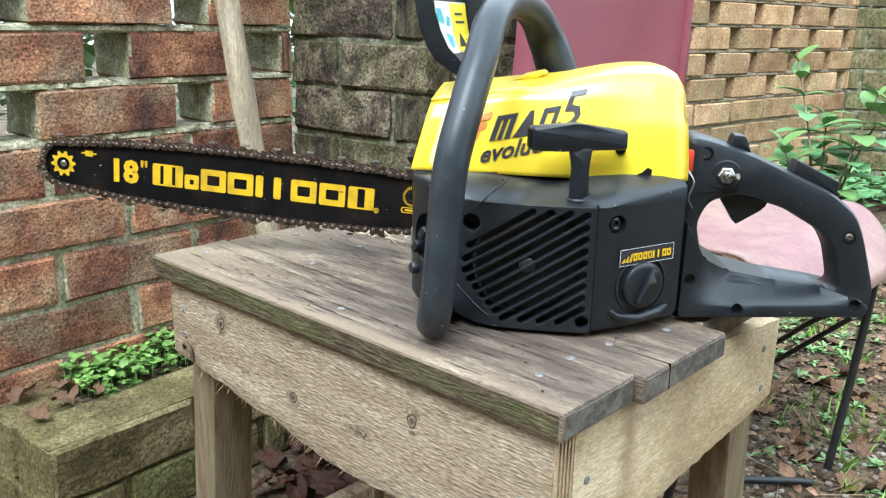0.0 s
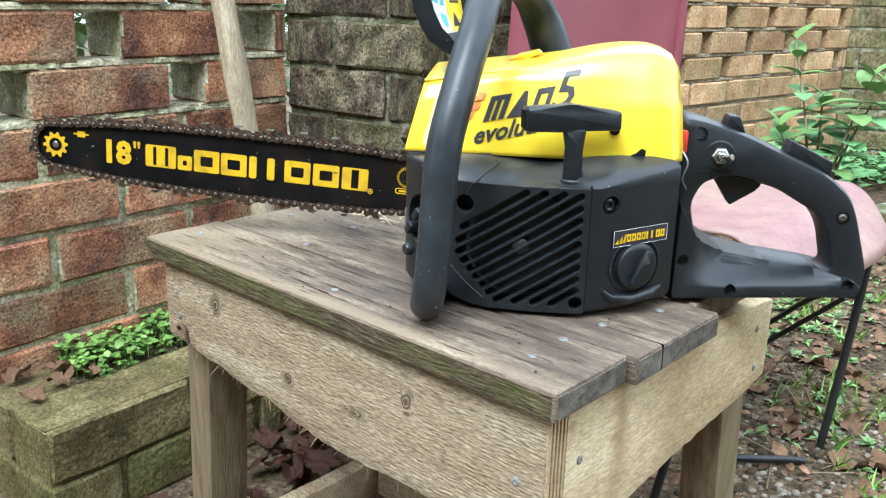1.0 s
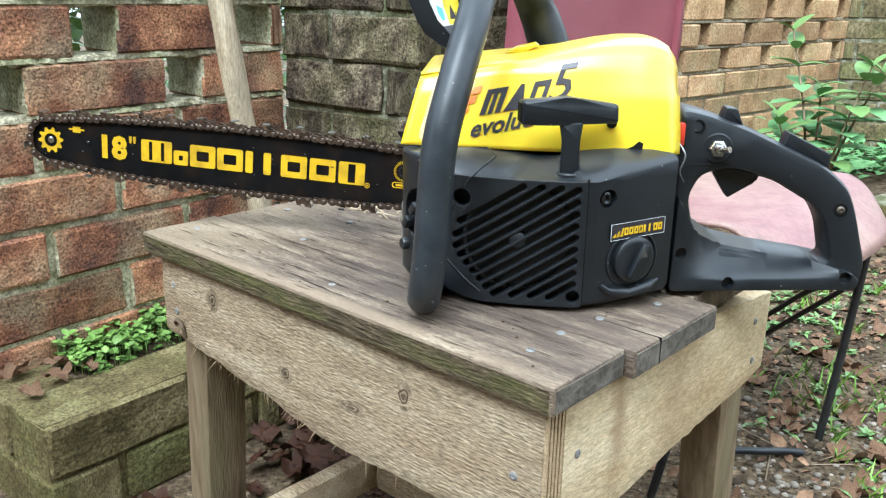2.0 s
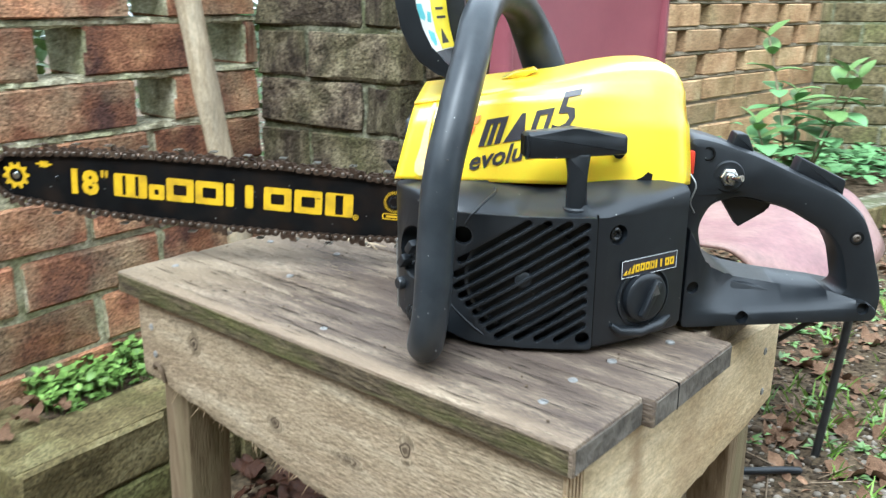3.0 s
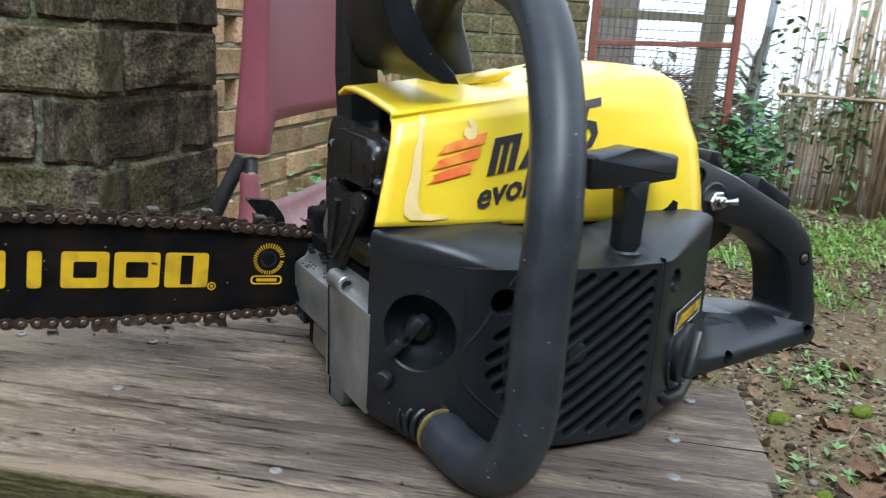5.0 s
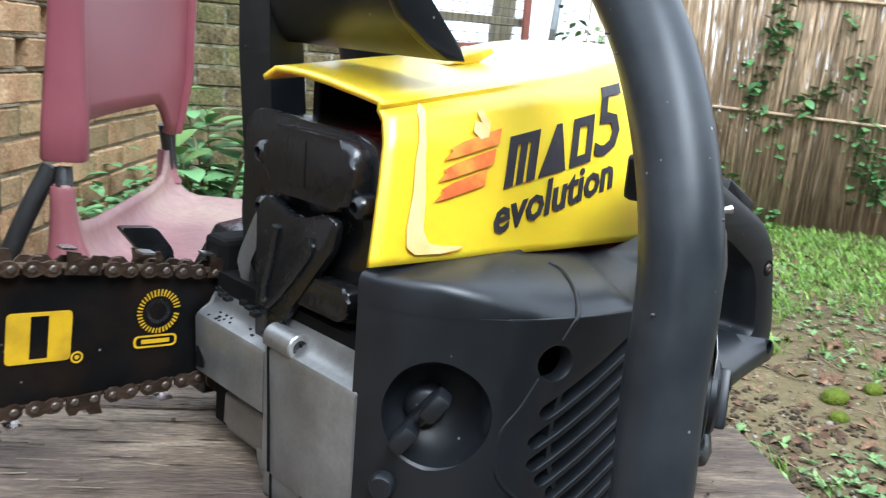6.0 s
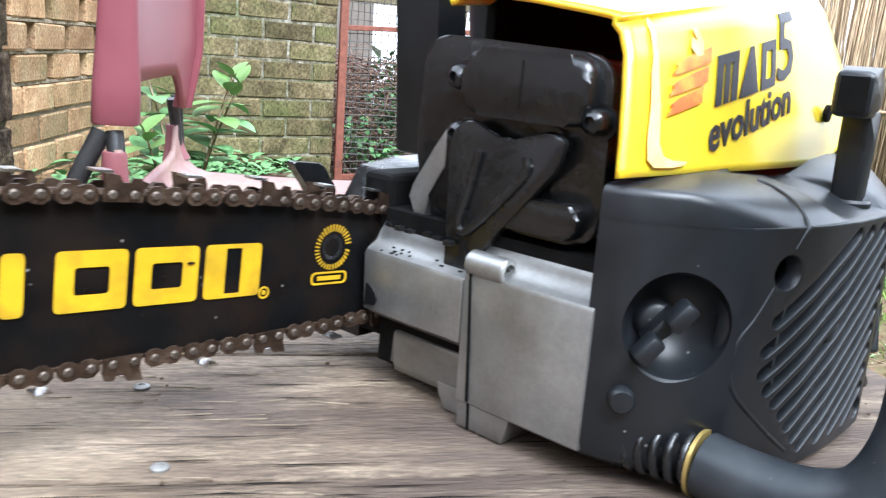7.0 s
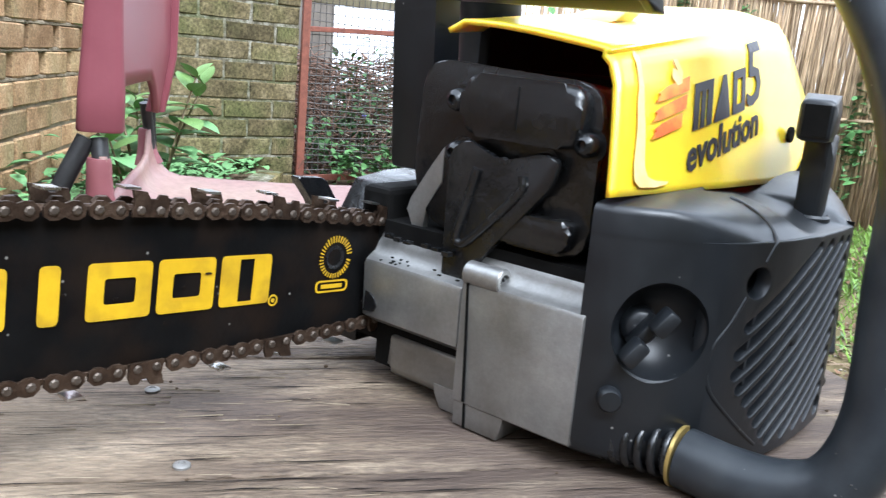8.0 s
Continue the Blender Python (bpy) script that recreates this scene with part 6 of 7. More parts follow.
over = [shoulder(x, float(np.interp(x, *PLY)), n) for x, n in ((0.062, 6.6), (0.070, 6.2), (0.0765, 5.4), (0.0797, 4.2), (0.0802, 2.6), (0.0798, 1.2))]
over += [Vector((x, float(np.interp(x, *PLY)) - 0.0002, z)) for x, z in ((0.0780, 0.6020), (0.0745, 0.5958))]
below = [Vector((x, float(np.interp(x, *PLY)) - 0.0002, z)) for x, z in ((0.0668, 0.5815), (0.061, 0.570), (0.0555, 0.5615), (0.0536, 0.5516), (0.0561, 0.5415), (0.064, 0.532), (0.0782, 0.5192), (0.0886, 0.5116))]
for pts in (over, below):
    tube(bm, spline(pts, 5), 0.0011, 8)
part("seam_ridge", bm, M_BLACK, housing, smooth=50)
bm = bmesh.new()
lathe(bm, [(0.0050, -0.007), (0.0050, -0.0035), (0.0036, -0.003), (0.0026, -0.0035), (0.0024, -0.0055), (0.0005, -0.0055)], BOLTM, 16)
part("socket_screw", bm, M_SOOT, housing, smooth=40)
bm = bmesh.new()
box(bm, (0.1678, -0.1868, 0.506), (0.1690, -0.180, 0.606))
part("seam", bm, M_DEEP, housing)

# badge, fuel cap and its lip on the angled rear panel


def on_panel(c):
    return RP @ Vector((c.x, c.y, c.z))


def badge_shape(outlines, lift):
    return laid(flat_shape(outlines, 0.0001), lambda c: on_panel(Vector((c.x, c.y + 0.045 * c.x, c.z + lift))))


badge = part("badge", badge_shape([[(-0.0185, 0.0580), (0.0325, 0.0580), (0.0325, 0.0712), (-0.0185, 0.0712)]], 0.0008), M_INK, housing, "small black and yellow maker badge")
part("badge_border", badge_shape([[(-0.0185, 0.0580), (0.0325, 0.0580), (0.0325, 0.0712), (-0.0185, 0.0712)], [(-0.01825, 0.05825), (0.03225, 0.05825), (0.03225, 0.07095), (-0.01825, 0.07095)]], 0.0012), M_STICK, badge)
for k in range(8):
    x0 = -0.0062 + k * 0.0046
    hole = [[(x0 + 0.0012, 0.0628), (x0 + 0.0026, 0.0628), (x0 + 0.0026, 0.0656), (x0 + 0.0012, 0.0656)]] if k not in (4, 5) else []
    part("badge_block", badge_shape([[(x0, 0.0612), (x0 + (0.0038 if k not in (4, 5) else 0.0016), 0.0612), (x0 + (0.0038 if k not in (4, 5) else 0.0016), 0.0672), (x0, 0.0672)]] + hole, 0.0014), M_PRINT, badge)
for k in range(3):
    x0 = -0.0172 + 0.0034 * k
    part("badge_block", badge_shape([[(x0, 0.0606), (x0 + 0.0030, 0.0606), (x0 + 0.0034, 0.0640 + 0.0018 * k), (x0 + 0.0024, 0.0632 + 0.0018 * k)]], 0.0014), M_PRINT, badge)
bm = bmesh.new()
lathe(bm, [(0.024, -0.003), (0.024, 0.0006), (0.0225, 0.0012), (0.0215, -0.001)], CAPM, 32)
part("cap_rim", bm, M_BLACK, housing, smooth=40)
bm = bmesh.new()
lathe(bm, [(0.0185, -0.004), (0.0185, 0.004), (0.0170, 0.0055), (0.0145, 0.0058), (0.001, 0.0058)], CAPM, 32)
cap = part("fuel_cap", bm, M_BLACK, housing, "grease-smeared black fuel cap", smooth=40)
bm = bmesh.new()
rot_box(bm, (0, 0, 0.008), (0.030, 0.0055, 0.006), CAPM @ pose(0, 0, 0, 0, 0, 62), bevel=0.0016)
part("grip_bar", bm, M_BLACK, cap, smooth=40)
bm = laid(flat_shape([[(0.004 * math.cos(k) + 0.007 * math.cos(2.3 * k + 1) * (k % 3 == 0), 0.004 * math.sin(k) + 0.009 * math.sin(1.7 * k) * (k % 2)) for k in range(7)]], 0.0001), lambda c: CAPM @ Vector((c.x * 0.7 + 0.001, c.y * 0.7 + 0.004, 0.0113)))
part("dust_smear", bm, M_ALU, cap)
bm = bmesh.new()
tube(bm, [RP @ Vector(p) for p in ((-0.024, 0.022, -0.001), (-0.018, 0.0165, 0.001), (0.0, 0.0135, 0.003), (0.02, 0.0165, 0.0025), (0.0315, 0.0195, -0.001))], [0.002, 0.0035, 0.0042, 0.004, 0.002], 10)
part("cap_lip", bm, M_BLACK, housing, smooth=60)

# oil cap in its bowl on the rounded front corner
bm = bmesh.new()
lathe(bm, [(0.0085, -0.0235), (0.0080, -0.0125), (0.006, -0.0105), (0.001, -0.0105)], OM @ Matrix.Translation((-0.0055, -0.0015, 0)), 24)
bowl = part("oil_cap_neck", bm, M_BLACK, housing, smooth=50)
bm = bmesh.new()
for s in (-1, 1):
    rot_box(bm, (s * 0.0085, 0, -0.0005), (0.0115, 0.0066, 0.011), OM @ Matrix.Translation((-0.0055, -0.0015, 0.0015)) @ pose(0, 0, 0, 0, 0, 52), bevel=0.0018)
rot_box(bm, (0, 0, -0.006), (0.016, 0.0052, 0.009), OM @ Matrix.Translation((-0.0055, -0.0015, 0)) @ pose(0, 0, 0, 0, 0, 52), bevel=0.001)
part("wing_cap", bm, M_BLACK, bowl, "black wing-shaped oil cap", smooth=40)
bm = bmesh.new()
lathe(bm, [(0.0052, -0.003), (0.0052, 0.0015), (0.0042, 0.0030), (0.001, 0.0032)], frame3((0.0225, -0.1425, 0.537), (0.6, -0.8, 0), (0, 0, 1)), 16)
part("nub", bm, M_BLACK, housing, smooth=50)

# pull start handle
bm = bmesh.new()
prism(bm, rounded([(0.1135, 0.6445), (0.1135, 0.663), (0.150, 0.6655), (0.1885, 0.660), (0.189, 0.6455), (0.16, 0.6455), (0.1405, 0.6445)], 0.003, 3), -0.174, -0.159, bevel=0.003)
TURN = Matrix.Translation((0.1535, -0.1665, 0)) @ pose(0, 0, 0, 0, 0, 13) @ Matrix.Translation((-0.1535, 0.1665, 0))
bm.transform(TURN)
pull = part("pull_handle", bm, M_BLACK, saw, "black T-shaped pull start handle", smooth=35)
bm = bmesh.new()
prism(bm, rounded([(0.1440, 0.647), (0.1625, 0.647), (0.1605, 0.632), (0.1615, 0.6055), (0.1465, 0.6055), (0.1470, 0.632)], 0.002, 2), -0.1745, -0.163, bevel=0.002)
part("stem", bm, M_BLACK, pull, smooth=35)
# thin black plate paints the shade of the handle's hollow end
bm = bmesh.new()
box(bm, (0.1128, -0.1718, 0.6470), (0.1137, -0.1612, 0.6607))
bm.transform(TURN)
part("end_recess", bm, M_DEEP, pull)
bm = bmesh.new()
lathe(bm, [(0.0098, 0), (0.0098, 0.002), (0.0086, 0.0032), (0.0070, 0.002), (0.001, 0.002)], Matrix.Translation((0.1538, -0.1690, 0.6052)), 24)
part("rope_collar", bm, M_BLACK, housing, smooth=40)

# front handle tube on its spring mount
HP = [(0.046, -0.168, 0.5135), (0.046, -0.188, 0.5125), (0.047, -0.207, 0.514), (0.049, -0.223, 0.521), (0.0520, -0.2315, 0.537), (0.0548, -0.2340, 0.56), (0.0570, -0.2315, 0.60),
      (0.0605, -0.2290, 0.64), (0.0690, -0.2135, 0.68), (0.0772, -0.190, 0.715), (0.0817, -0.163, 0.738), (0.0890, -0.111, 0.7515), (0.0980, -0.065, 0.7535),
      (0.1085, -0.025, 0.749), (0.1170, 0.003, 0.738), (0.1240, 0.017, 0.724), (0.1320, 0.023, 0.706), (0.1420, 0.027, 0.675), (0.148, 0.028, 0.62), (0.150, 0.028, 0.56)]
bm = bmesh.new()
line = spline(HP, 6)
tube(bm, line, [0.0128 + 0.0062 * min(1.0, max(0.0, (i / len(line) - 0.62) / 0.22)) for i in range(len(line))], 22)
fh = part("front_handle", bm, M_GRIP, saw, "thick black rubber-covered front handle, scuffed", smooth=60)
s = Soup()
rs = random.Random(9)
for _ in range(26):
    p = line[rs.randrange(14, 66)]
    a = rs.uniform(2.6, 5.4)
    q = Vector((math.cos(a) * 0.0128, math.sin(a) * 0.0128, rs.uniform(-0.006, 0.006)))
    s.stone(p + q, rs.uniform(0.0003, 0.0009), rs)
s.child("scuff", M_WIRE, fh, "pale scuffs and specks")["kind"] = "stuff"
bm = bmesh.new()
m = frame3((0.046, -0.1665, 0.5135), (1, 0, 0), (0, 0, 1))
lathe(bm, [(0.0118, -0.001), (0.0133, -0.001), (0.0133, 0.0005), (0.0118, 0.0005)], m, 24)
part("brass_ring", bm, M_BRASS, fh, "brass clamp ring", smooth=40)
bm = bmesh.new()
coil = []
for k in range(0, 90):
    a = k / 90 * 6 * 2 * math.pi
    s = k / 89
    coil.append((0.034 + 0.012 * s + 0.0098 * math.cos(a), -0.136 - 0.030 * s, 0.517 - 0.0035 * s + 0.0098 * math.sin(a)))
tube(bm, coil, 0.0019, 8)
part("mount_spring", bm, M_SOOT, fh, "oily black coil spring", smooth=60)
bm = bmesh.new()
tube(bm, [(0.033, -0.132, 0.517), (0.046, -0.168, 0.5135)], 0.0072, 12)
part("spring_core", bm, M_DEEP, fh, smooth=60)

# hand guard
bm = bmesh.new()
GZ = [0.692, 0.698, 0.706, 0.716, 0.73, 0.745, 0.765, 0.79, 0.815]
G_NEAR = [0.0580, 0.0470, 0.0350, 0.0280, 0.0215, 0.0185, 0.0150, 0.0120, 0.0100]
G_FAR = [0.0600, 0.0585, 0.0570, 0.0550, 0.0525, 0.0505, 0.0485, 0.0460, 0.0440]
GV = [0.0, 0.15, 0.35, 0.55, 0.75, 0.88, 0.95, 1.0]


def guard_at(v, i, off=0.0):
    curl = 0.003 * max(0.0, (v - 0.8) / 0.2) ** 2
    ease = v ** 0.78
    x = G_FAR[i] + (G_NEAR[i] - G_FAR[i]) * ease + curl + off
    return Vector((x, 0.016 - 0.134 * v + off * 0.25, GZ[i] + (0.003 * (1 - v) if i == 0 else 0)))


front = [[bm.verts.new(guard_at(v, i)) for i in range(len(GZ))] for v in GV]
rear = [[bm.verts.new(guard_at(v, i, 0.008)) for i in range(len(GZ))] for v in GV]
for A in (front, rear):
    for a, b in zip(A, A[1:]):
        for i in range(len(GZ) - 1):
            bm.faces.new((a[i], a[i + 1], b[i + 1], b[i]))
for i in range(len(GZ) - 1):
    for k in (0, -1):
        bm.faces.new((front[k][i], front[k][i + 1], rear[k][i + 1], rear[k][i]))
for k in range(len(GV) - 1):
    for i in (0, -1):
        bm.faces.new((front[k][i], front[k + 1][i], rear[k + 1][i], rear[k][i]))
guard = part("hand_guard", bm, M_BLACK, saw, "black plastic hand guard with a warning sticker", smooth=40)
RIM_BACK = [0.0690, 0.0655, 0.0560, 0.0440, 0.0370, 0.0340, 0.0305, 0.0270, 0.0240]
bm = bmesh.new()
prism(bm, [(x + 0.0005, z) for x, z in zip(G_NEAR, GZ)] + [(x, z) for x, z in list(zip(RIM_BACK, GZ))[::-1]], -0.1205, -0.1155, bevel=0.0014)
part("rim", bm, M_BLACK, guard, smooth=40)
bm = bmesh.new()
prism(bm, rounded([(0.056, 0.607), (0.078, 0.607), (0.068, 0.70), (0.062, 0.80), (0.047, 0.80), (0.050, 0.69)], 0.003, 2), -0.008, 0.020, bevel=0.002)
part("guard_arm", bm, M_BLACK, guard, smooth=35)


def on_guard(c):
    """c.x along +y from the near end, c.y upwards, on the rear face."""
    z, v = 0.712 + c.y, 0.93 - c.x / 0.134
    xs = [guard_at(v, i, 0.008).x for i in range(len(GZ))]
    return (float(np.interp(z, GZ, xs)) + c.z, 0.016 - 0.134 * v + 0.002, z)


def guard_print(name, pts, mat, lift):
    b = flat_shape([pts], 0.0001)
    bmesh.ops.subdivide_edges(b, edges=b.edges, cuts=2, use_grid_fill=True)
    return part(name, laid(b, lambda c: Vector(on_guard(c)) + Vector((lift, 0, 0))), mat, guard)


guard_print("sticker", [(0.006, -0.001), (0.096, -0.001), (0.096, 0.042), (0.006, 0.042)], M_STICK, 0.0003)
guard_print("sticker_panel", [(0.052, 0.0), (0.095, 0.0), (0.095, 0.041), (0.052, 0.041)], M_STICKY, 0.0009)
guard_print("pictogram", [(0.012, 0.022), (0.024, 0.020), (0.032, 0.026), (0.026, 0.036), (0.014, 0.036)], M_CYAN, 0.0009)
guard_print("pictogram", [(0.028, 0.004), (0.044, 0.003), (0.046, 0.013), (0.032, 0.016)], M_CYAN, 0.0009)
guard_print("pictogram", [(0.036, 0.022), (0.046, 0.021), (0.048, 0.029), (0.040, 0.030)], M_CYAN, 0.0009)
guard_print("pictogram", [(0.058, 0.004), (0.080, 0.004), (0.069, 0.016)], M_INK, 0.0014)
guard_print("pictogram", [(0.062, 0.024), (0.086, 0.024), (0.086, 0.026), (0.062, 0.026)], M_INK, 0.0014)
guard_print("pictogram", [(0.062, 0.031), (0.082, 0.031), (0.082, 0.033), (0.062, 0.033)], M_INK, 0.0014)

# clutch side: chain catcher blade and dark cover behind the bar
bm = bmesh.new()
prism(bm, rounded([(-0.010, 0.6045), (0.008, 0.603), (0.016, 0.592), (0.018, 0.584), (0.004, 0.584), (0.0, 0.592)], 0.002, 3), 0.018, 0.024, bevel=0.001)
part("bumper_spike", bm, M_SOOT, saw, smooth=35)
bm = bmesh.new()
prism(bm, rounded([(0.030, 0.515), (0.029, 0.562), (0.050, 0.598), (0.075, 0.601), (0.19, 0.604), (0.20, 0.515)], 0.0015, 2), 0.012, 0.040, bevel=0.0012)
part("clutch_cover", bm, M_SOOT, saw, "oily black clutch cover", smooth=35)
bm = bmesh.new()
box(bm, (0.03, -0.006, 0.52), (0.19, 0.014, 0.60), bevel=0.003)
part("drive_side_plate", bm, M_DEEP, saw)

# rear handle
outer = rounded([(0.242, 0.653), (0.263, 0.649), (0.300, 0.6365), (0.366, 0.607), (0.386, 0.590), (0.394, 0.572), (0.4085, 0.525), (0.4065, 0.506), (0.395, 0.501), (0.242, 0.501), (0.2405, 0.60)], 0.010, 4)
hole = rounded([(0.257, 0.578), (0.266, 0.597), (0.290, 0.6025), (0.325, 0.594), (0.362, 0.573), (0.371, 0.558), (0.3785, 0.527), (0.366, 0.5225), (0.318, 0.5285), (0.282, 0.537), (0.263, 0.553)], 0.008, 4)
b = flat_shape([outer, hole], 0.0150, bevel=0.0065)


def handle_y(x, z):
    low = max(0.0, min(1.0, (0.545 - z) / 0.04))
    return 1 + 0.25 * low * max(0.0, min(1.0, (0.36 - x) / 0.10)) + 0.35 * max(0.0, min(1.0, (0.275 - x) / 0.03))


laid(b, lambda c: (c.x, -0.087 - c.z * handle_y(c.x, c.y), c.y))
rh = part("rear_handle", b, M_BLACK, saw, "black rear handle with trigger and a toggle switch", smooth=40)


def grip_front(x):
    """How far the lower grip stands out, wide by the body and slimmer to the rear."""
    return float(np.interp(x, [0.24, 0.27, 0.30, 0.36, 0.41], [-0.139, -0.134, -0.129, -0.118, -0.112]))


bm = bmesh.new()
prism(bm, rounded([(0.243, 0.504), (0.244, 0.585), (0.252, 0.570), (0.262, 0.553), (0.285, 0.538), (0.318, 0.5315), (0.366, 0.5255), (0.395, 0.520), (0.404, 0.512), (0.400, 0.504)], 0.004, 2), -0.118, -0.056, bevel=0.0012, seg=2)
for co, no in [((x, 0, 0), (1, 0, 0)) for x in (0.262, 0.275, 0.29, 0.305, 0.325, 0.345, 0.365, 0.385)] + [((0, 0, z), (0, 0, 1)) for z in (0.5135, 0.5155, 0.519, 0.530)]:
    bmesh.ops.bisect_plane(bm, geom=bm.verts[:] + bm.edges[:] + bm.faces[:], plane_co=co, plane_no=no)
for v in bm.verts:
    if v.co.y < -0.09:
        lean = min(0.026, max(0.0, v.co.z - 0.5145) * 1.5) * min(1.0, max(0.0, (v.co.x - 0.254) / 0.03)) * min(1.0, max(0.0, (0.388 - v.co.x) / 0.02))
        v.co.y = grip_front(v.co.x) + (v.co.y + 0.118) + lean
GRIP_HOLES = ((0.391, 0.5150), (0.292, 0.5110), (0.2505, 0.5365))
bm = cut(bm, *[plug(Matrix.Translation((x, grip_front(x), z)) @ pose(0, 0, 0, 90), 0.0050, -0.009, 0.02, 18) for x, z in GRIP_HOLES])
part("lower_grip", bm, M_BLACK, rh, smooth=40)
bm = bmesh.new()
prism(bm, rounded([(0.272, 0.606), (0.292, 0.575), (0.3135, 0.590), (0.320, 0.602), (0.300, 0.612)], 0.002, 2), -0.094, -0.080, bevel=0.0015)
part("trigger", bm, M_BLACK, rh, smooth=35)
bm = bmesh.new()
prism(bm, rounded([(0.332, 0.622), (0.3355, 0.633), (0.3715, 0.6155), (0.3705, 0.603)], 0.0015, 2), -0.096, -0.078, bevel=0.0015)
part("throttle_lock", bm, M_BLACK, rh, smooth=35)
bm = bmesh.new()
prism(bm, rounded([(0.280, 0.642), (0.283, 0.652), (0.292, 0.651), (0.298, 0.637)], 0.002, 2), -0.097, -0.078, bevel=0.0015)
part("top_catch", bm, M_BLACK, rh, smooth=35)
# shallow black discs: the depth of these screw holes is painted
for x, z in ((0.3805, 0.572), (0.2585, 0.638)):
    y = -0.087 - 0.0215 * handle_y(x, z)
    bm = bmesh.new()
    lathe(bm, [(0.0056, -0.002), (0.0056, 0.0005), (0.0044, 0.0007), (0.0040, -0.001), (0.001, -0.001)], Matrix.Translation((x, y, z)) @ pose(0, 0, 0, 90), 16)
    part("screw_hole", bm, M_DEEP, rh, smooth=40)
    if z > 0.55 and x > 0.3:
        bm = bmesh.new()
        screw_head(bm, (x, y - 0.0002, z), (0, -1, 0), 0.0034, 0.0012)
        part("screw", bm, M_RIVET, rh, smooth=40)
SW = Matrix.Translation((0.2755, -0.1095, 0.6205)) @ pose(0, 0, 0, 90)
bm = bmesh.new()
lathe(bm, [(0.0125, -0.004), (0.0125, 0.002), (0.0115, 0.0032), (0.001, 0.0032)], SW, 24)
boss = part("switch_boss", bm, M_BLACK, rh, smooth=40)
bm = bmesh.new()
lathe(bm, [(0.0072, 0.003), (0.0072, 0.0065), (0.0060, 0.0075), (0.0036, 0.0075)], SW, 6)
part("hex_nut", bm, M_CHROME, boss)
bm = bmesh.new()
lathe(bm, [(0.0038, 0.006), (0.0038, 0.0115), (0.003, 0.0125), (0.001, 0.0125)], SW, 14)
tube(bm, [(0.2755, -0.1195, 0.6205), (0.2795, -0.1250, 0.6215), (0.2820, -0.1275, 0.6223)], [0.0017, 0.0021, 0.0026], 10)
part("toggle_lever", bm, M_CHROME, boss, smooth=50)
bm = bmesh.new()
box(bm, (0.240, -0.118, 0.622), (0.248, -0.094, 0.641), bevel=0.002)
part("choke_knob", bm, M_REDPL, saw, "small red plastic choke knob", smooth=40)
bm = bmesh.new()
tube(bm, spline([(0.241, -0.126, 0.628), (0.247, -0.131, 0.617), (0.244, -0.130, 0.604), (0.249, -0.124, 0.594)], 6), 0.0007, 6)
part("loose_wire", bm, M_ALU, saw, "thin grey wire", smooth=60)
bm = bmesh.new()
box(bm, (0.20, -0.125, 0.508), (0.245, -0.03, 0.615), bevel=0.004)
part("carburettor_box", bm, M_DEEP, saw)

# ---- wooden stool table: local x along its long edge, -y into it, z = 0 the top ----
M_LEGW = mixed("weathered_post_wood", [(0.11, 0.076, 0.043), (0.21, 0.152, 0.092), (0.29, 0.218, 0.138)], 10, 9, (0.75, 0.9), 0.5, 40, stretch=(12, 12, 1.0), random_tint=0.1, stain=(0.14, 0.14, 0.07), stain_scale=2.5, stain_amount=0.5)
M_EDGE = mixed("dark_end_grain", [(0.045, 0.04, 0.033), (0.11, 0.095, 0.078), (0.17, 0.15, 0.125)], 60, 8, (0.8, 0.95), 0.6, 120)
M_MOSSEDGE = mixed("dark_mossy_edge", [(0.026, 0.019, 0.012), (0.075, 0.056, 0.034), (0.17, 0.128, 0.078)], 40, 11, (0.8, 0.95), 0.7, 90, stretch=(1, 5, 5), stain=(0.09, 0.095, 0.025), stain_scale=13, stain_amount=0.6, grit=0.4)
M_SPLINT = mixed("fresh_split_wood", [(0.34, 0.235, 0.13), (0.5, 0.38, 0.24)], 20, 8, (0.8, 0.9), 0.5, 60, stretch=(1, 12, 12))
M_WEAR = mixed("worn_pale_grain", [(0.24, 0.19, 0.13), (0.36, 0.3, 0.215)], 40, 6, (0.8, 0.9), 0.2, 90)
M_KNOT = mixed("dark_wood_knot", [(0.05, 0.034, 0.022), (0.15, 0.108, 0.07)], 80, 7, (0.75, 0.9), 0.4, 160)
M_HALO = mixed("darkened_grain_round_knot", [(0.16, 0.118, 0.075), (0.30, 0.235, 0.155)], 90, 9, (0.75, 0.92), 0.7, 150, grit=0.4, grit_scale=260)
M_ZINC = mixed("dull_zinc_screw", [(0.17, 0.165, 0.155), (0.32, 0.31, 0.295)], 80, 5, (0.4, 0.6), 0.1, metal=0.4)
TM = frame3((0.145, -0.324, 0.5), (-0.804, 0.594, 0), (-0.594, -0.804, 0))
table = thing("wooden_stool", TM @ Matrix.Translation((0.25, -0.165, -0.46)), "rough home-made stool of weathered planks and pale boards", "stool")
TL = Matrix.Translation((-0.25, 0.165, 0.46))
rt = random.Random(77)


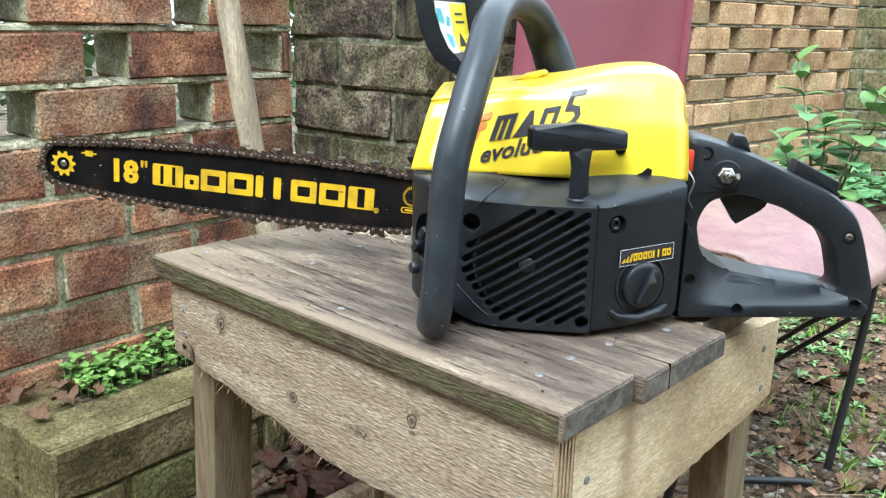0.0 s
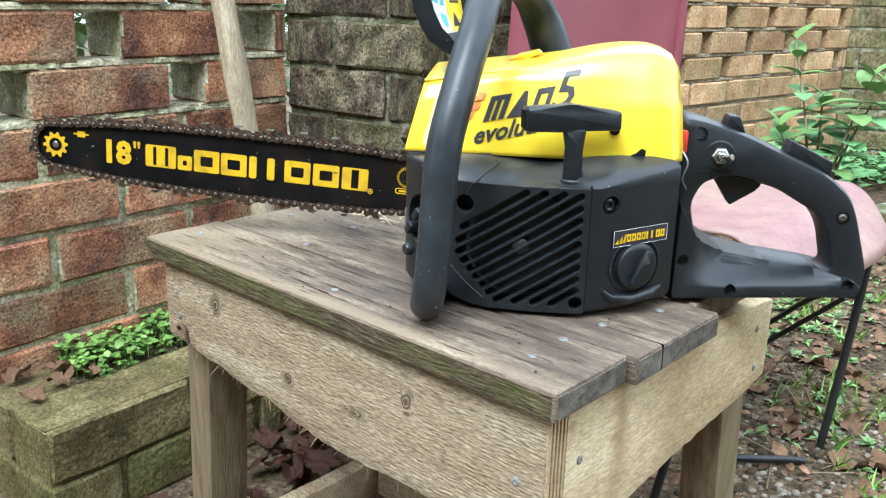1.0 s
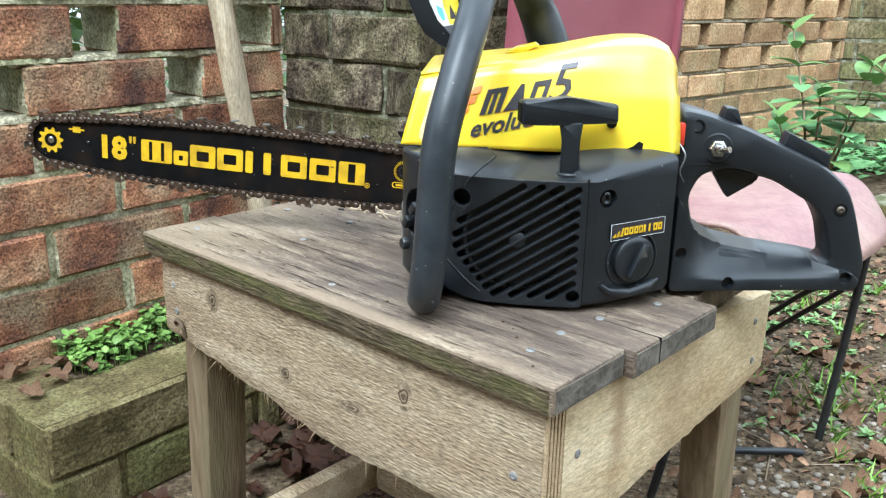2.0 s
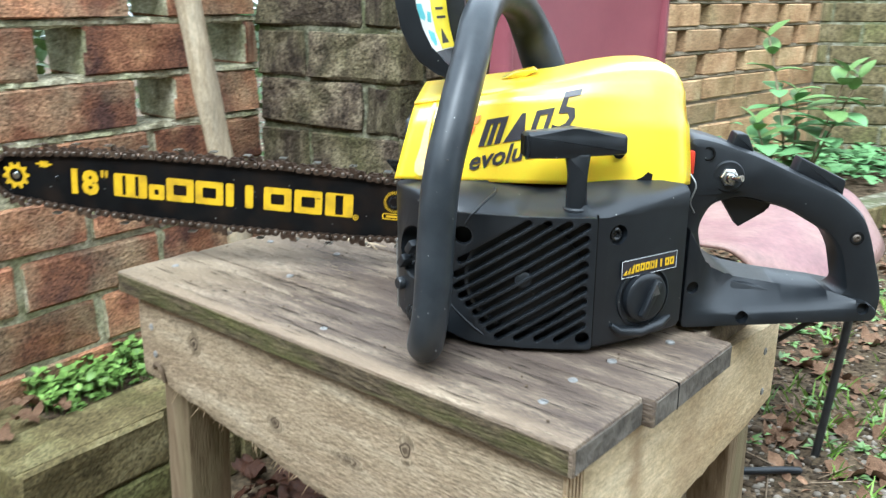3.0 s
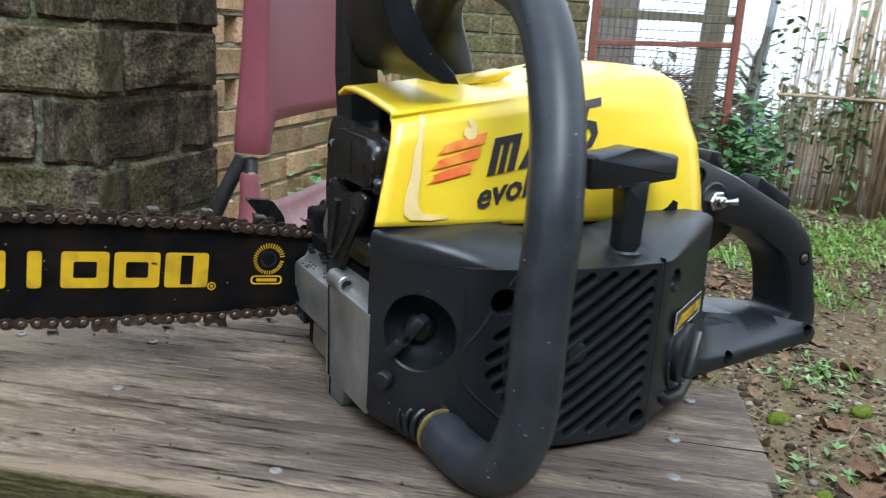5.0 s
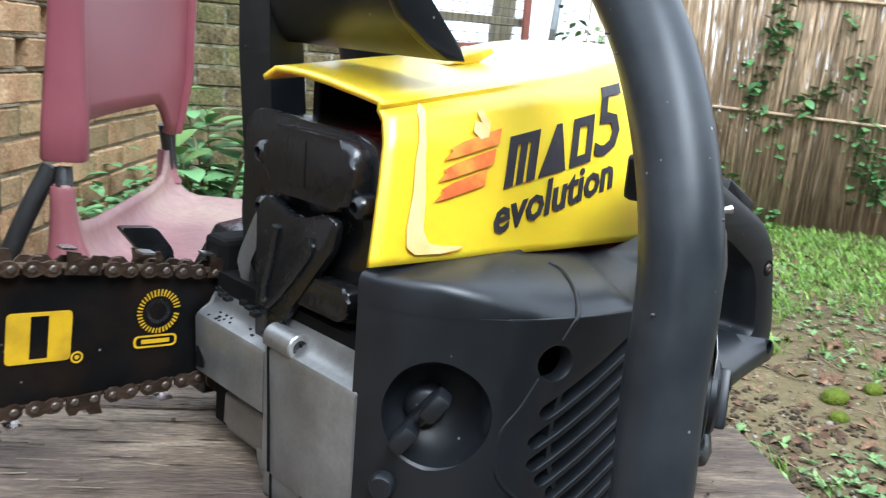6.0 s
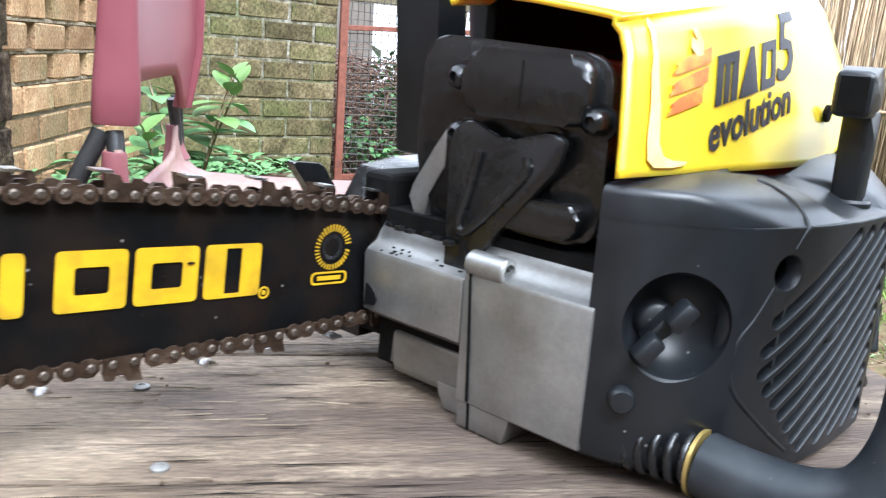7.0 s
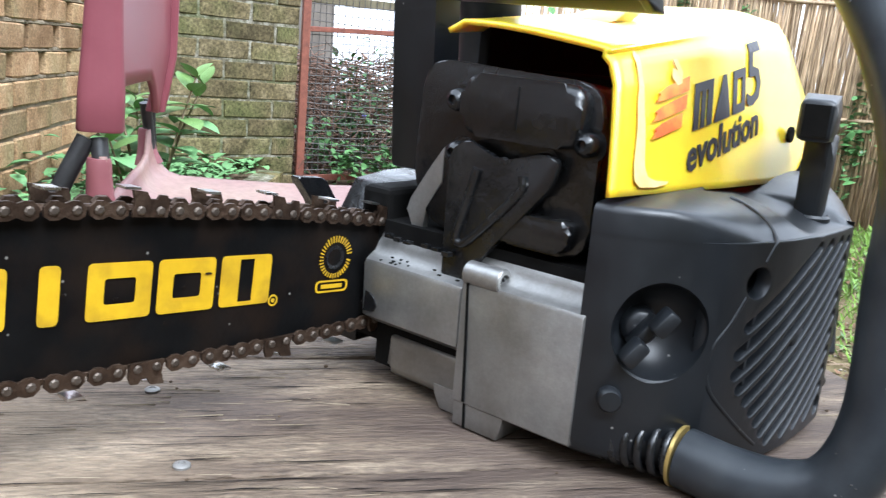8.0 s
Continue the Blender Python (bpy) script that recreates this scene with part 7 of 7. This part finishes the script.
def plank(name, lo, hi, mat, label="", cuts=(10, 3, 1), wob=0.0012, ragged=None, bevel=0.0025):
    """A board with a slightly uneven surface and worn edges, in the table's frame."""
    bm = bmesh.new()
    nx, ny, nz = cuts
    box(bm, lo, hi)
    for ax, n in ((0, nx), (1, ny), (2, nz)):
        for k in range(1, n):
            co = [0, 0, 0]
            co[ax] = lo[ax] + (hi[ax] - lo[ax]) * k / n
            no = [0, 0, 0]
            no[ax] = 1
            bmesh.ops.bisect_plane(bm, geom=bm.verts[:] + bm.edges[:] + bm.faces[:], plane_co=co, plane_no=no)
    if bevel:
        sharp = [e for e in bm.edges if len(e.link_faces) == 2 and e.calc_face_angle(0) > 1.0]
        bmesh.ops.bevel(bm, geom=sharp, offset=bevel, segments=2, affect="EDGES", profile=0.5)
    off = Vector((rt.uniform(0, 9), rt.uniform(0, 9), rt.uniform(0, 9)))
    for v in bm.verts:
        d = noise.noise(Vector((v.co.x * 9, v.co.y * 40, v.co.z * 40)) + off)
        v.co += Vector((0, d * wob, d * wob))
        if ragged:
            ragged(v, off)
    bm.transform(TL)
    return part(name, bm, mat, table, label, smooth=35, local=True)


def ragged_low(z_low):
    def fn(v, off):
        if v.co.z < z_low + 0.006:
            v.co.z += 0.004 * noise.noise(Vector((v.co.x * 22, v.co.y * 22, 3)) + off) + 0.0025 * noise.noise(Vector((v.co.x * 90, v.co.y * 90, 5)) + off)
    return fn


def broken_end(v, off):
    if v.co.x > 0.36:
        v.co.x += 0.03 * noise.noise(Vector((v.co.y * 45, v.co.z * 30, 1)) + off) + 0.25 * (v.co.y + 0.215) + 0.02


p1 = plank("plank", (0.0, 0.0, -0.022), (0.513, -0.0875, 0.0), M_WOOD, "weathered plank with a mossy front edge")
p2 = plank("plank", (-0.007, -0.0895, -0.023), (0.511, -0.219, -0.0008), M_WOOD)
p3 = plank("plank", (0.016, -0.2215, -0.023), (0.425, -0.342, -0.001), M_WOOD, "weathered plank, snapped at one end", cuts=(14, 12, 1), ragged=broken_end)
# edge strips darker than the planks, the front one with moss-green patches
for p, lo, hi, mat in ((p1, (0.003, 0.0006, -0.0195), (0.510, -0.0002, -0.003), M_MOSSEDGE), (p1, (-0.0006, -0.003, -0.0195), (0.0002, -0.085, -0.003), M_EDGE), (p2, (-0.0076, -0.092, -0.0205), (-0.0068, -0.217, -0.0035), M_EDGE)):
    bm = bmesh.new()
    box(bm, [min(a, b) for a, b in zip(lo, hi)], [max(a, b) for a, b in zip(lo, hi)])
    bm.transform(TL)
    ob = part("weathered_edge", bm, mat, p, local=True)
bm = bmesh.new()
box(bm, (-0.0080, -0.1249, -0.021), (0.05, -0.1241, -0.0006))
bm.transform(TL)
part("crack", bm, M_DEEP, p2, local=True)
s = Soup()
for _ in range(130):
    x, y = rt.uniform(0.365, 0.445), -rt.uniform(0.215, 0.30)
    l = rt.uniform(0.012, 0.05)
    a = rt.gauss(0, 0.25)
    s.stick(TL @ Vector((x, y, -0.008 + rt.uniform(-0.006, 0.008))), TL @ Vector((x + l * math.cos(a), y + l * math.sin(a), -0.004 + rt.uniform(-0.006, 0.012))), 0.0018, 0.0004, 4)
ob = s.child("splinters", M_FIBRE, p3, "pale fresh wood splinters")
# torn fibres along the planks, and drying cracks drawn as flat near-black slivers
for p, ya, yb, xa, xb, zt in ((p1, -0.004, -0.090, 0.01, 0.495, 0.0), (p2, -0.098, -0.210, 0.0, 0.50, -0.0008), (p3, -0.219, -0.315, 0.065, 0.36, -0.001)):
    fibres, cracks = Soup(), Soup()
    for _ in range(110):
        x, y, l = rt.uniform(xa, xb), rt.uniform(yb, ya), rt.uniform(0.004, 0.03)
        worn = noise.noise(Vector((x * 7, y * 9, 1.0))) + (0.25 if x > 0.3 else -0.1)
        if worn > rt.uniform(-0.25, 0.3):
            fibres.stick(TL @ Vector((x, y, zt + 0.0002)), TL @ Vector((min(x + l, xb), y + rt.gauss(0, 0.0012), zt + 0.0004)), rt.uniform(0.0002, 0.0004), 0.0001, 4)
    for _ in range(95):
        x, y, l = rt.uniform(xa, xb), rt.uniform(yb, ya), rt.uniform(0.01, 0.07)
        w = rt.uniform(0.0002, 0.0006)
        x2 = min(x + l, xb)
        ym = y + rt.gauss(0, 0.0008)
        cracks.add([TL @ Vector(c) for c in ((x, y, zt + 0.0009), ((x + x2) / 2, ym - w, zt + 0.0009), (x2, y, zt + 0.0009), ((x + x2) / 2, ym + w, zt + 0.0009))], [(0, 1, 2, 3)])
    fibres.child("torn_fibre", M_WEAR, p)["kind"] = "stuff"
    cracks.child("drying_crack", M_DEEP, p)["kind"] = "stuff"
front = plank("apron", (0.012, -0.010, -0.135), (0.497, -0.032, -0.0225), M_PALE, "pale rough-sawn board with dark knots", cuts=(70, 1, 6), ragged=ragged_low(-0.135), bevel=0.001)
for v in front.data.vertices:
    q = v.co - TL.translation
    if q.z < -0.03:
        v.co.z += (q.z + 0.0225) / -0.1125 * 0.030 * max(0.0, (q.x - 0.25) / 0.25)
side = plank("apron", (0.0105, -0.0325, -0.150), (0.030, -0.384, -0.0235), M_PLY, "pale plywood side board", cuts=(1, 30, 5), ragged=ragged_low(-0.150), bevel=0.001)
for v in side.data.vertices:
    q = v.co - TL.translation
    if q.y < -0.24:
        v.co.z -= 0.012 * (-q.y - 0.24) / 0.14 * max(0.0, 1 + (q.z + 0.0235) / 0.1265)
    if q.z < -0.03:
        v.co.z += (q.z + 0.0235) / -0.1265 * 0.034 * min(1.0, (-q.y) / 0.38)
plank("apron", (0.475, -0.0325, -0.125), (0.495, -0.312, -0.0235), M_PALE, cuts=(1, 12, 2))
plank("apron", (0.0305, -0.322, -0.125), (0.4745, -0.339, -0.0245), M_PALE, cuts=(12, 1, 2))
for k in range(5):
    bm = bmesh.new()
    box(bm, (0.0098, -0.0129 - 0.0042 * k, -0.134), (0.0121, -0.0106 - 0.0042 * k, -0.0245))
    bm.transform(TL)
    part("ply_layer", bm, M_SPLINT, side, local=True)


def splayed(v, off):
    """Legs that spread a little towards the floor."""
    v.co.x += (0.10 if v.co.x > 0.25 else 0.02) * (-0.026 - v.co.z)
    v.co.y += (-0.13 if v.co.y < -0.2 else -0.02) * (-0.026 - v.co.z)


for x0, y0 in ((0.0325, -0.034), (0.4570, -0.034), (0.0325, -0.340), (0.4300, -0.300)):
    plank("leg", (x0, y0 - 0.050, -0.462), (x0 + 0.042, y0, -0.026), M_LEGW, cuts=(1, 1, 8), wob=0.0008, ragged=splayed)
plank("stretcher", (0.392, -0.305, -0.345), (0.414, -0.03, -0.300), M_PALE, "pale rail under the stool", cuts=(1, 8, 1))
plank("stretcher", (0.112, -0.232, -0.345), (0.390, -0.210, -0.304), M_PALE, cuts=(8, 1, 1))
TI = TM.inverted()
tops = [TI @ Vector(p) for p in ((0.130, -0.265, 0.5), (0.152, -0.231, 0.5), (0.183, -0.197, 0.5), (-0.097, -0.023, 0.5), (-0.066, 0.049, 0.5), (0.232, -0.158, 0.5))]
spots = [(p.x, p.y, 0.0, (0, 0, 1)) for p in tops] + [(0.482, -0.045, 0, (0, 0, 1)), (0.480, -0.16, 0, (0, 0, 1)), (0.25, -0.03, 0, (0, 0, 1))]
spots += [(0.036, -0.0098, -0.083, (0, 1, 0)), (0.476, -0.0098, -0.052, (0, 1, 0)), (0.474, -0.0098, -0.080, (0, 1, 0))]
spots += [(0.0102, -0.050, -0.072, (-1, 0, 0)), (0.0102, -0.048, -0.118, (-1, 0, 0)), (0.0102, -0.352, -0.058, (-1, 0, 0)), (0.0102, -0.356, -0.100, (-1, 0, 0))]
for x, y, z, n in spots:
    bm = bmesh.new()
    screw_head(bm, TL @ Vector((x, y, z)), n, 0.0036, 0.0009)
    part("screw", bm, M_ZINC, table, smooth=40, local=True)
for x, z, a, b in ((0.144, -0.060, 0.0062, 0.0075), (0.293, -0.090, 0.0065, 0.006), (0.205, -0.092, 0.012, 0.0035), (0.405, -0.050, 0.0065, 0.0075)):
    for mat, size, up in ((M_HALO, 1.55, -0.00985), (M_KNOT, 0.85, -0.00955), (M_HALO, 0.62, -0.0093), (M_KNOT, 0.38, -0.0091)):
        bm = bmesh.new()
        pts = [(size * a * (1 + 0.16 * math.sin(3 * t + size)) * math.cos(t), size * b * (1 + 0.14 * math.cos(2 * t + 1 + size)) * math.sin(t)) for t in [2 * math.pi * k / 24 for k in range(24)]]
        prism(bm, [(x + p, z + q) for p, q in pts], -0.0112, up)
        bm.transform(TL)
        part("knot", bm, mat, front, local=True)
s = Soup()
for _ in range(110):
    x = rt.uniform(0.05, 0.46)
    zz = -0.135 + 0.030 * max(0.0, (x - 0.25) / 0.25)
    s.stick(TL @ Vector((x, -rt.uniform(0.012, 0.028), zz + 0.003)), TL @ Vector((x + rt.uniform(-0.012, 0.012), -rt.uniform(0.006, 0.03), zz - rt.uniform(0.003, 0.014))), 0.0006, 0.0002, 3)
s.child("torn_fibre", M_SPLINT, front)["kind"] = "stuff"
bm = bmesh.new()
tube(bm, spline([TL @ Vector(p) for p in ((0.478, -0.0095, -0.094), (0.470, -0.007, -0.088), (0.461, -0.0065, -0.090), (0.459, -0.0085, -0.104))], 5), 0.0022, 6)
part("bark_scar", bm, M_KNOT, front, smooth=60, local=True)

# crumbs and sawdust on the top
s = Soup()
for _ in range(46):
    p = TM @ Vector((rt.uniform(0.02, 0.5), -rt.uniform(0.01, 0.21), 0.0012))
    s.stone(p, rt.uniform(0.0004, 0.0011), rt)
s.thing("sawdust_crumbs", M_KNOT, "small dark crumbs on the table top", "crumbs", "stuff")

# ---- garden chair: plastic seat and back on a black tube frame ----
CB = frame3((0.2235, 0.582, 0.0), (0.81, -0.588, 0), (0.588, 0.81, 0))
chair = thing("garden_chair", CB @ Matrix.Translation((0.2, 0, 0.05)), "old garden chair, faded burgundy plastic on black tubes", "chair")
M_LUG = mixed("worn_burgundy_plastic", [(0.16, 0.045, 0.055), (0.24, 0.085, 0.09)], 8, 7, (0.38, 0.55), 0.04, 200)
M_TUBE = mixed("black_painted_tube", [(0.012, 0.012, 0.013), (0.03, 0.03, 0.03)], 60, 6, (0.35, 0.55), 0.1, 300)


def sheet(fn, nu, nv, keep=lambda u, v: True):
    bm = bmesh.new()
    g = [[bm.verts.new(CB @ Vector(fn(i / nu, j / nv))) for j in range(nv + 1)] for i in range(nu + 1)]
    for i in range(nu):
        for j in range(nv):
            if keep((i + 0.5) / nu, (j + 0.5) / nv):
                bm.faces.new((g[i][j], g[i + 1][j], g[i + 1][j + 1], g[i][j + 1]))
    bmesh.ops.delete(bm, geom=[v for v in bm.verts if not v.link_faces], context="VERTS")
    return bm


def seat_at(a, b):
    """Seat from its raised rear edge, round a soft bend, forward to the rolled front lip."""
    w = -0.012 + 0.226 * (2 * b - 1)
    k = min(1.0, max(0.0, (abs(w + 0.012) - 0.085) / 0.135))
    tip = min(1.0, max(0.0, (abs(w + 0.012) - 0.190) / 0.02))
    rear = 0.503 - 0.035 * w + 0.047 * k ** 2.0 * (0.35 + 0.65 * tip)
    floor_z, bend = 0.462 + 0.010 * (abs(w) / 0.22) ** 3, 0.042
    d = a * (0.43 + 0.07)
    up = 0.07
    if d < up:
        q = d / up
        ang = 0.5 * math.pi * q
        return 0.002 + bend * (1 - math.cos(ang)) * 0.9 + 0.004 * k, w, floor_z + (rear - floor_z) * (1 - math.sin(ang)) ** 1.0
    u = 0.0398 + (d - up) * 0.93
    roll = max(0.0, (u - 0.335) / 0.105)
    narrow = 1 - 0.10 * max(0.0, (u - 0.30) / 0.14) ** 2
    u -= 0.035 * (abs(w) / 0.22) ** 4 * roll
    return u, w * narrow, floor_z - 0.006 * math.sin(math.pi * min(1, u / 0.4)) - 0.062 * roll * roll


seat = part("seat", sheet(seat_at, 44, 48), M_PINK, chair, "sun-bleached pink plastic seat", smooth=60)
mod = seat.modifiers.new("thick", "SOLIDIFY")
mod.thickness, mod.offset = 0.006, -1
for w0, top in ((-0.231, 0.556), (0.209, 0.537)):
    bm = bmesh.new()
    tube(bm, [CB @ Vector((0.005 + 0.004 * (1 - q) ** 2, w0, 0.490 + (top - 0.490) * q)) for q in (0, 0.25, 0.5, 0.75, 0.95, 1.0)], [0.019, 0.0145, 0.0118, 0.0106, 0.0104, 0.0095], 16)
    part("seat_lug", bm, M_LUG, chair, "burgundy-pink socket moulded into the seat", smooth=60)


def back_mid(w):
    return 0.010 + 0.05 * (w + 0.05) + 0.23 * (w + 0.05) ** 2


def back_at(a, b):
    """Backrest: a gently hollowed sheet over an arched opening, with a strap down each side."""
    w = -0.222 + 0.424 * b
    side = min(1.0, max(0.0, (w - 0.085) / 0.085)) if w > 0 else min(1.0, max(0.0, (-w - 0.160) / 0.022))
    low = 0.578 if w < 0 else 0.562
    z_low = 0.608 - (0.608 - low) * side * side * (3 - 2 * side)
    z = z_low + (1.0 - z_low) * a
    hollow = 0.010 * math.sin(math.pi * min(1.0, max(0.0, (z - 0.56) / 0.4))) * (1 - (w / 0.22) ** 2)
    bulge = 0.012 * math.sin(math.pi * min(1.0, max(0.0, (z - 0.56) / 0.22))) * max(0.0, (w - 0.1) / 0.1)
    tuck = 0.014 * min(1.0, max(0.0, (0.640 - z) / 0.075)) * min(1.0, max(0.0, (w - 0.07) / 0.12))
    return back_mid(w) + 0.02 * (z - 0.6) - hollow - tuck, w + bulge * 0.5, z


back = part("backrest", sheet(back_at, 26, 64), M_BURG, chair, "dark burgundy plastic backrest", smooth=60)
mod = back.modifiers.new("thick", "SOLIDIFY")
mod.thickness, mod.offset = 0.007, 0
for w0, low, rad in ((-0.224, 0.578, 0.0195), (0.190, 0.562, 0.0125)):
    bm = bmesh.new()
    flat = [(0.0, 1.0), (0.03, 0.98), (0.07, 0.86), (0.12, 0.76), (0.22, 0.72), (0.42, 0.7)]
    n = 20
    rings = []
    for dz, kk in [(0.0, 0.93)] + flat:
        z = low + dz + (0.0 if kk == 0.93 and dz == 0 else 0.002)
        c = Vector((back_mid(w0) - 0.003 + 0.03 * dz - (0.014 * min(1.0, max(0.0, (0.640 - z) / 0.075)) if w0 > 0 else 0.0), w0, z))
        rings.append([bm.verts.new(CB @ (c + Vector((rad * kk * math.copysign(abs(math.cos(t)) ** 0.6, math.cos(t)), 0.60 * rad * kk * math.copysign(abs(math.sin(t)) ** 0.6, math.sin(t)), 0)))) for t in [2 * math.pi * q / n for q in range(n)]])
    for A, B in zip(rings, rings[1:]):
        for q in range(n):
            bm.faces.new((A[q], A[(q + 1) % n], B[(q + 1) % n], B[q]))
    bm.faces.new(rings[0][::-1])
    bm.faces.new(rings[-1])
    part("back_sleeve", bm, M_BURG, chair, smooth=50)
for sgn, w0 in ((-1, -0.230), (1, 0.207)):
    bm = bmesh.new()
    tube(bm, spline([CB @ Vector(p) for p in ((0.004, w0 * 0.97, 0.572), (0.008, w0, 0.54), (0.016, w0 * 0.98, 0.485), (0.05, w0 * 0.95, 0.451), (0.12, w0 * 0.92, 0.440), (0.30, w0 * 0.88, 0.434), (0.375, w0 * 0.86, 0.425))], 6), 0.0075, 10)
    part("seat_tube", bm, M_TUBE, chair, smooth=60)
    bm = bmesh.new()
    tube(bm, spline([CB @ Vector(p) for p in (((-0.006, w0 * 0.97, 0.572), (-0.036, w0, 0.505), (-0.10, w0 * 1.02, 0.335), (-0.205, w0 * 1.04, 0.045)) if sgn < 0 else ((0.008, w0 + 0.016, 0.575), (0.008, w0 + 0.016, 0.54), (0.010, w0 + 0.016, 0.48), (0.0, w0 + 0.01, 0.33), (-0.06, w0, 0.045)))], 6), 0.0085, 10)
    part("rear_leg", bm, M_TUBE, chair, smooth=60)
for pts, name in ((((0.40, 0.165, 0.432), (0.405, 0.16, 0.40), (0.395, 0.152, 0.22), (0.380, 0.147, 0.03)), "front_leg"), (((0.38, -0.19, 0.428), (0.36, -0.195, 0.40), (0.30, -0.20, 0.22), (0.262, -0.20, 0.04)), "front_leg"),
                  (((0.395, 0.10, 0.322), (0.294, 0.10, 0.223), (0.16, 0.10, 0.09)), "brace"), (((0.40, 0.12, 0.335), (0.346, 0.10, 0.307), (0.291, 0.10, 0.254), (0.18, 0.10, 0.15)), "brace")):
    bm = bmesh.new()
    tube(bm, spline([CB @ Vector(p) for p in pts], 6), 0.0064 if name == "front_leg" else 0.0042, 10)
    part(name, bm, M_TUBE, chair, smooth=60)
bm = bmesh.new()
tube(bm, [CB @ Vector((0.385, w, 0.421)) for w in (-0.18, 0, 0.165)], 0.007, 10)
part("cross_tube", bm, M_TUBE, chair, smooth=60)
bm = bmesh.new()
prism(bm, rounded([(0.12, 0.447), (0.34, 0.440), (0.31, 0.418), (0.27, 0.408), (0.17, 0.418)], 0.012, 4), -0.006, 0.006, CB @ Matrix.Translation((0, -0.17, 0)), bevel=0.002)
part("seat_bracket", bm, M_TUBE, chair, smooth=40)

# ---- pole leaning on the red wall ----
M_POLE = mixed("bare_weathered_handle_wood", [(0.29, 0.22, 0.135), (0.47, 0.38, 0.26), (0.56, 0.48, 0.35)], 10, 8, (0.65, 0.85), 0.3, 60, stretch=(10, 10, 0.8), stain=(0.2, 0.16, 0.11), stain_scale=5, stain_amount=0.5, grit=0.4, grit_scale=70)
pole = thing("wooden_pole", (-0.288, 0.54, 0.05), "pale weathered wooden tool handle leaning on the wall", "pole")
bm = bmesh.new()
line = spline([(-0.280, 0.54, 0.05), (-0.310, 0.492, 0.392), (-0.328, 0.462, 0.58), (-0.344, 0.438, 0.759), (-0.377, 0.385, 1.14)], 7)
tube(bm, line, [0.0198 + 0.0008 * math.sin(i * 0.9) - 0.002 * i / len(line) for i in range(len(line))], 14)
part("shaft", bm, M_POLE, pole, smooth=60)

# ---- black hose end and netting by the stool ----
bm = bmesh.new()
tube(bm, spline([(0.40, 0.36, 0.062), (0.45, 0.385, 0.064), (0.505, 0.395, 0.062), (0.545, 0.41, 0.056), (0.575, 0.42, 0.05)], 6), 0.006, 10)
solid("hose", bm, M_BLACK, "length of black hose lying on the soil", "hose", smooth=60)
net = thing("wire_netting", (-0.1, 0.46, 0.04), "dark green wire netting standing behind the stool", "netting")
M_NET = mixed("dark_green_wire", [(0.012, 0.03, 0.018), (0.03, 0.06, 0.035)], 60, 5, (0.45, 0.6), 0.0)
nd = Vector((0.857, -0.515, 0))
for k in range(15):
    b = Vector((-0.315, 0.575, 0.04)) + nd * 0.032 * k
    bm = bmesh.new()
    tube(bm, [b, b + Vector((0.002, 0, 0.17)), b + Vector((0.006 * math.sin(k), 0, 0.33))], 0.0013, 5)
    part("upright_wire", bm, M_NET, net)
for z in (0.09, 0.16, 0.23, 0.30):
    bm = bmesh.new()
    tube(bm, [Vector((-0.315, 0.573, z)) + nd * q for q in (0, 0.15, 0.3, 0.45)], 0.0013, 5)
    part("cross_wire", bm, M_NET, net)
bm = bmesh.new()
tube(bm, spline([(-0.30, 0.40, 0.14), (-0.2, 0.40, 0.13), (-0.08, 0.42, 0.15), (0.04, 0.41, 0.19)], 6), 0.003, 6)
solid("bramble_stem", bm, M_BARK, "thin dark bramble stem above the leaves", "stem", smooth=60)
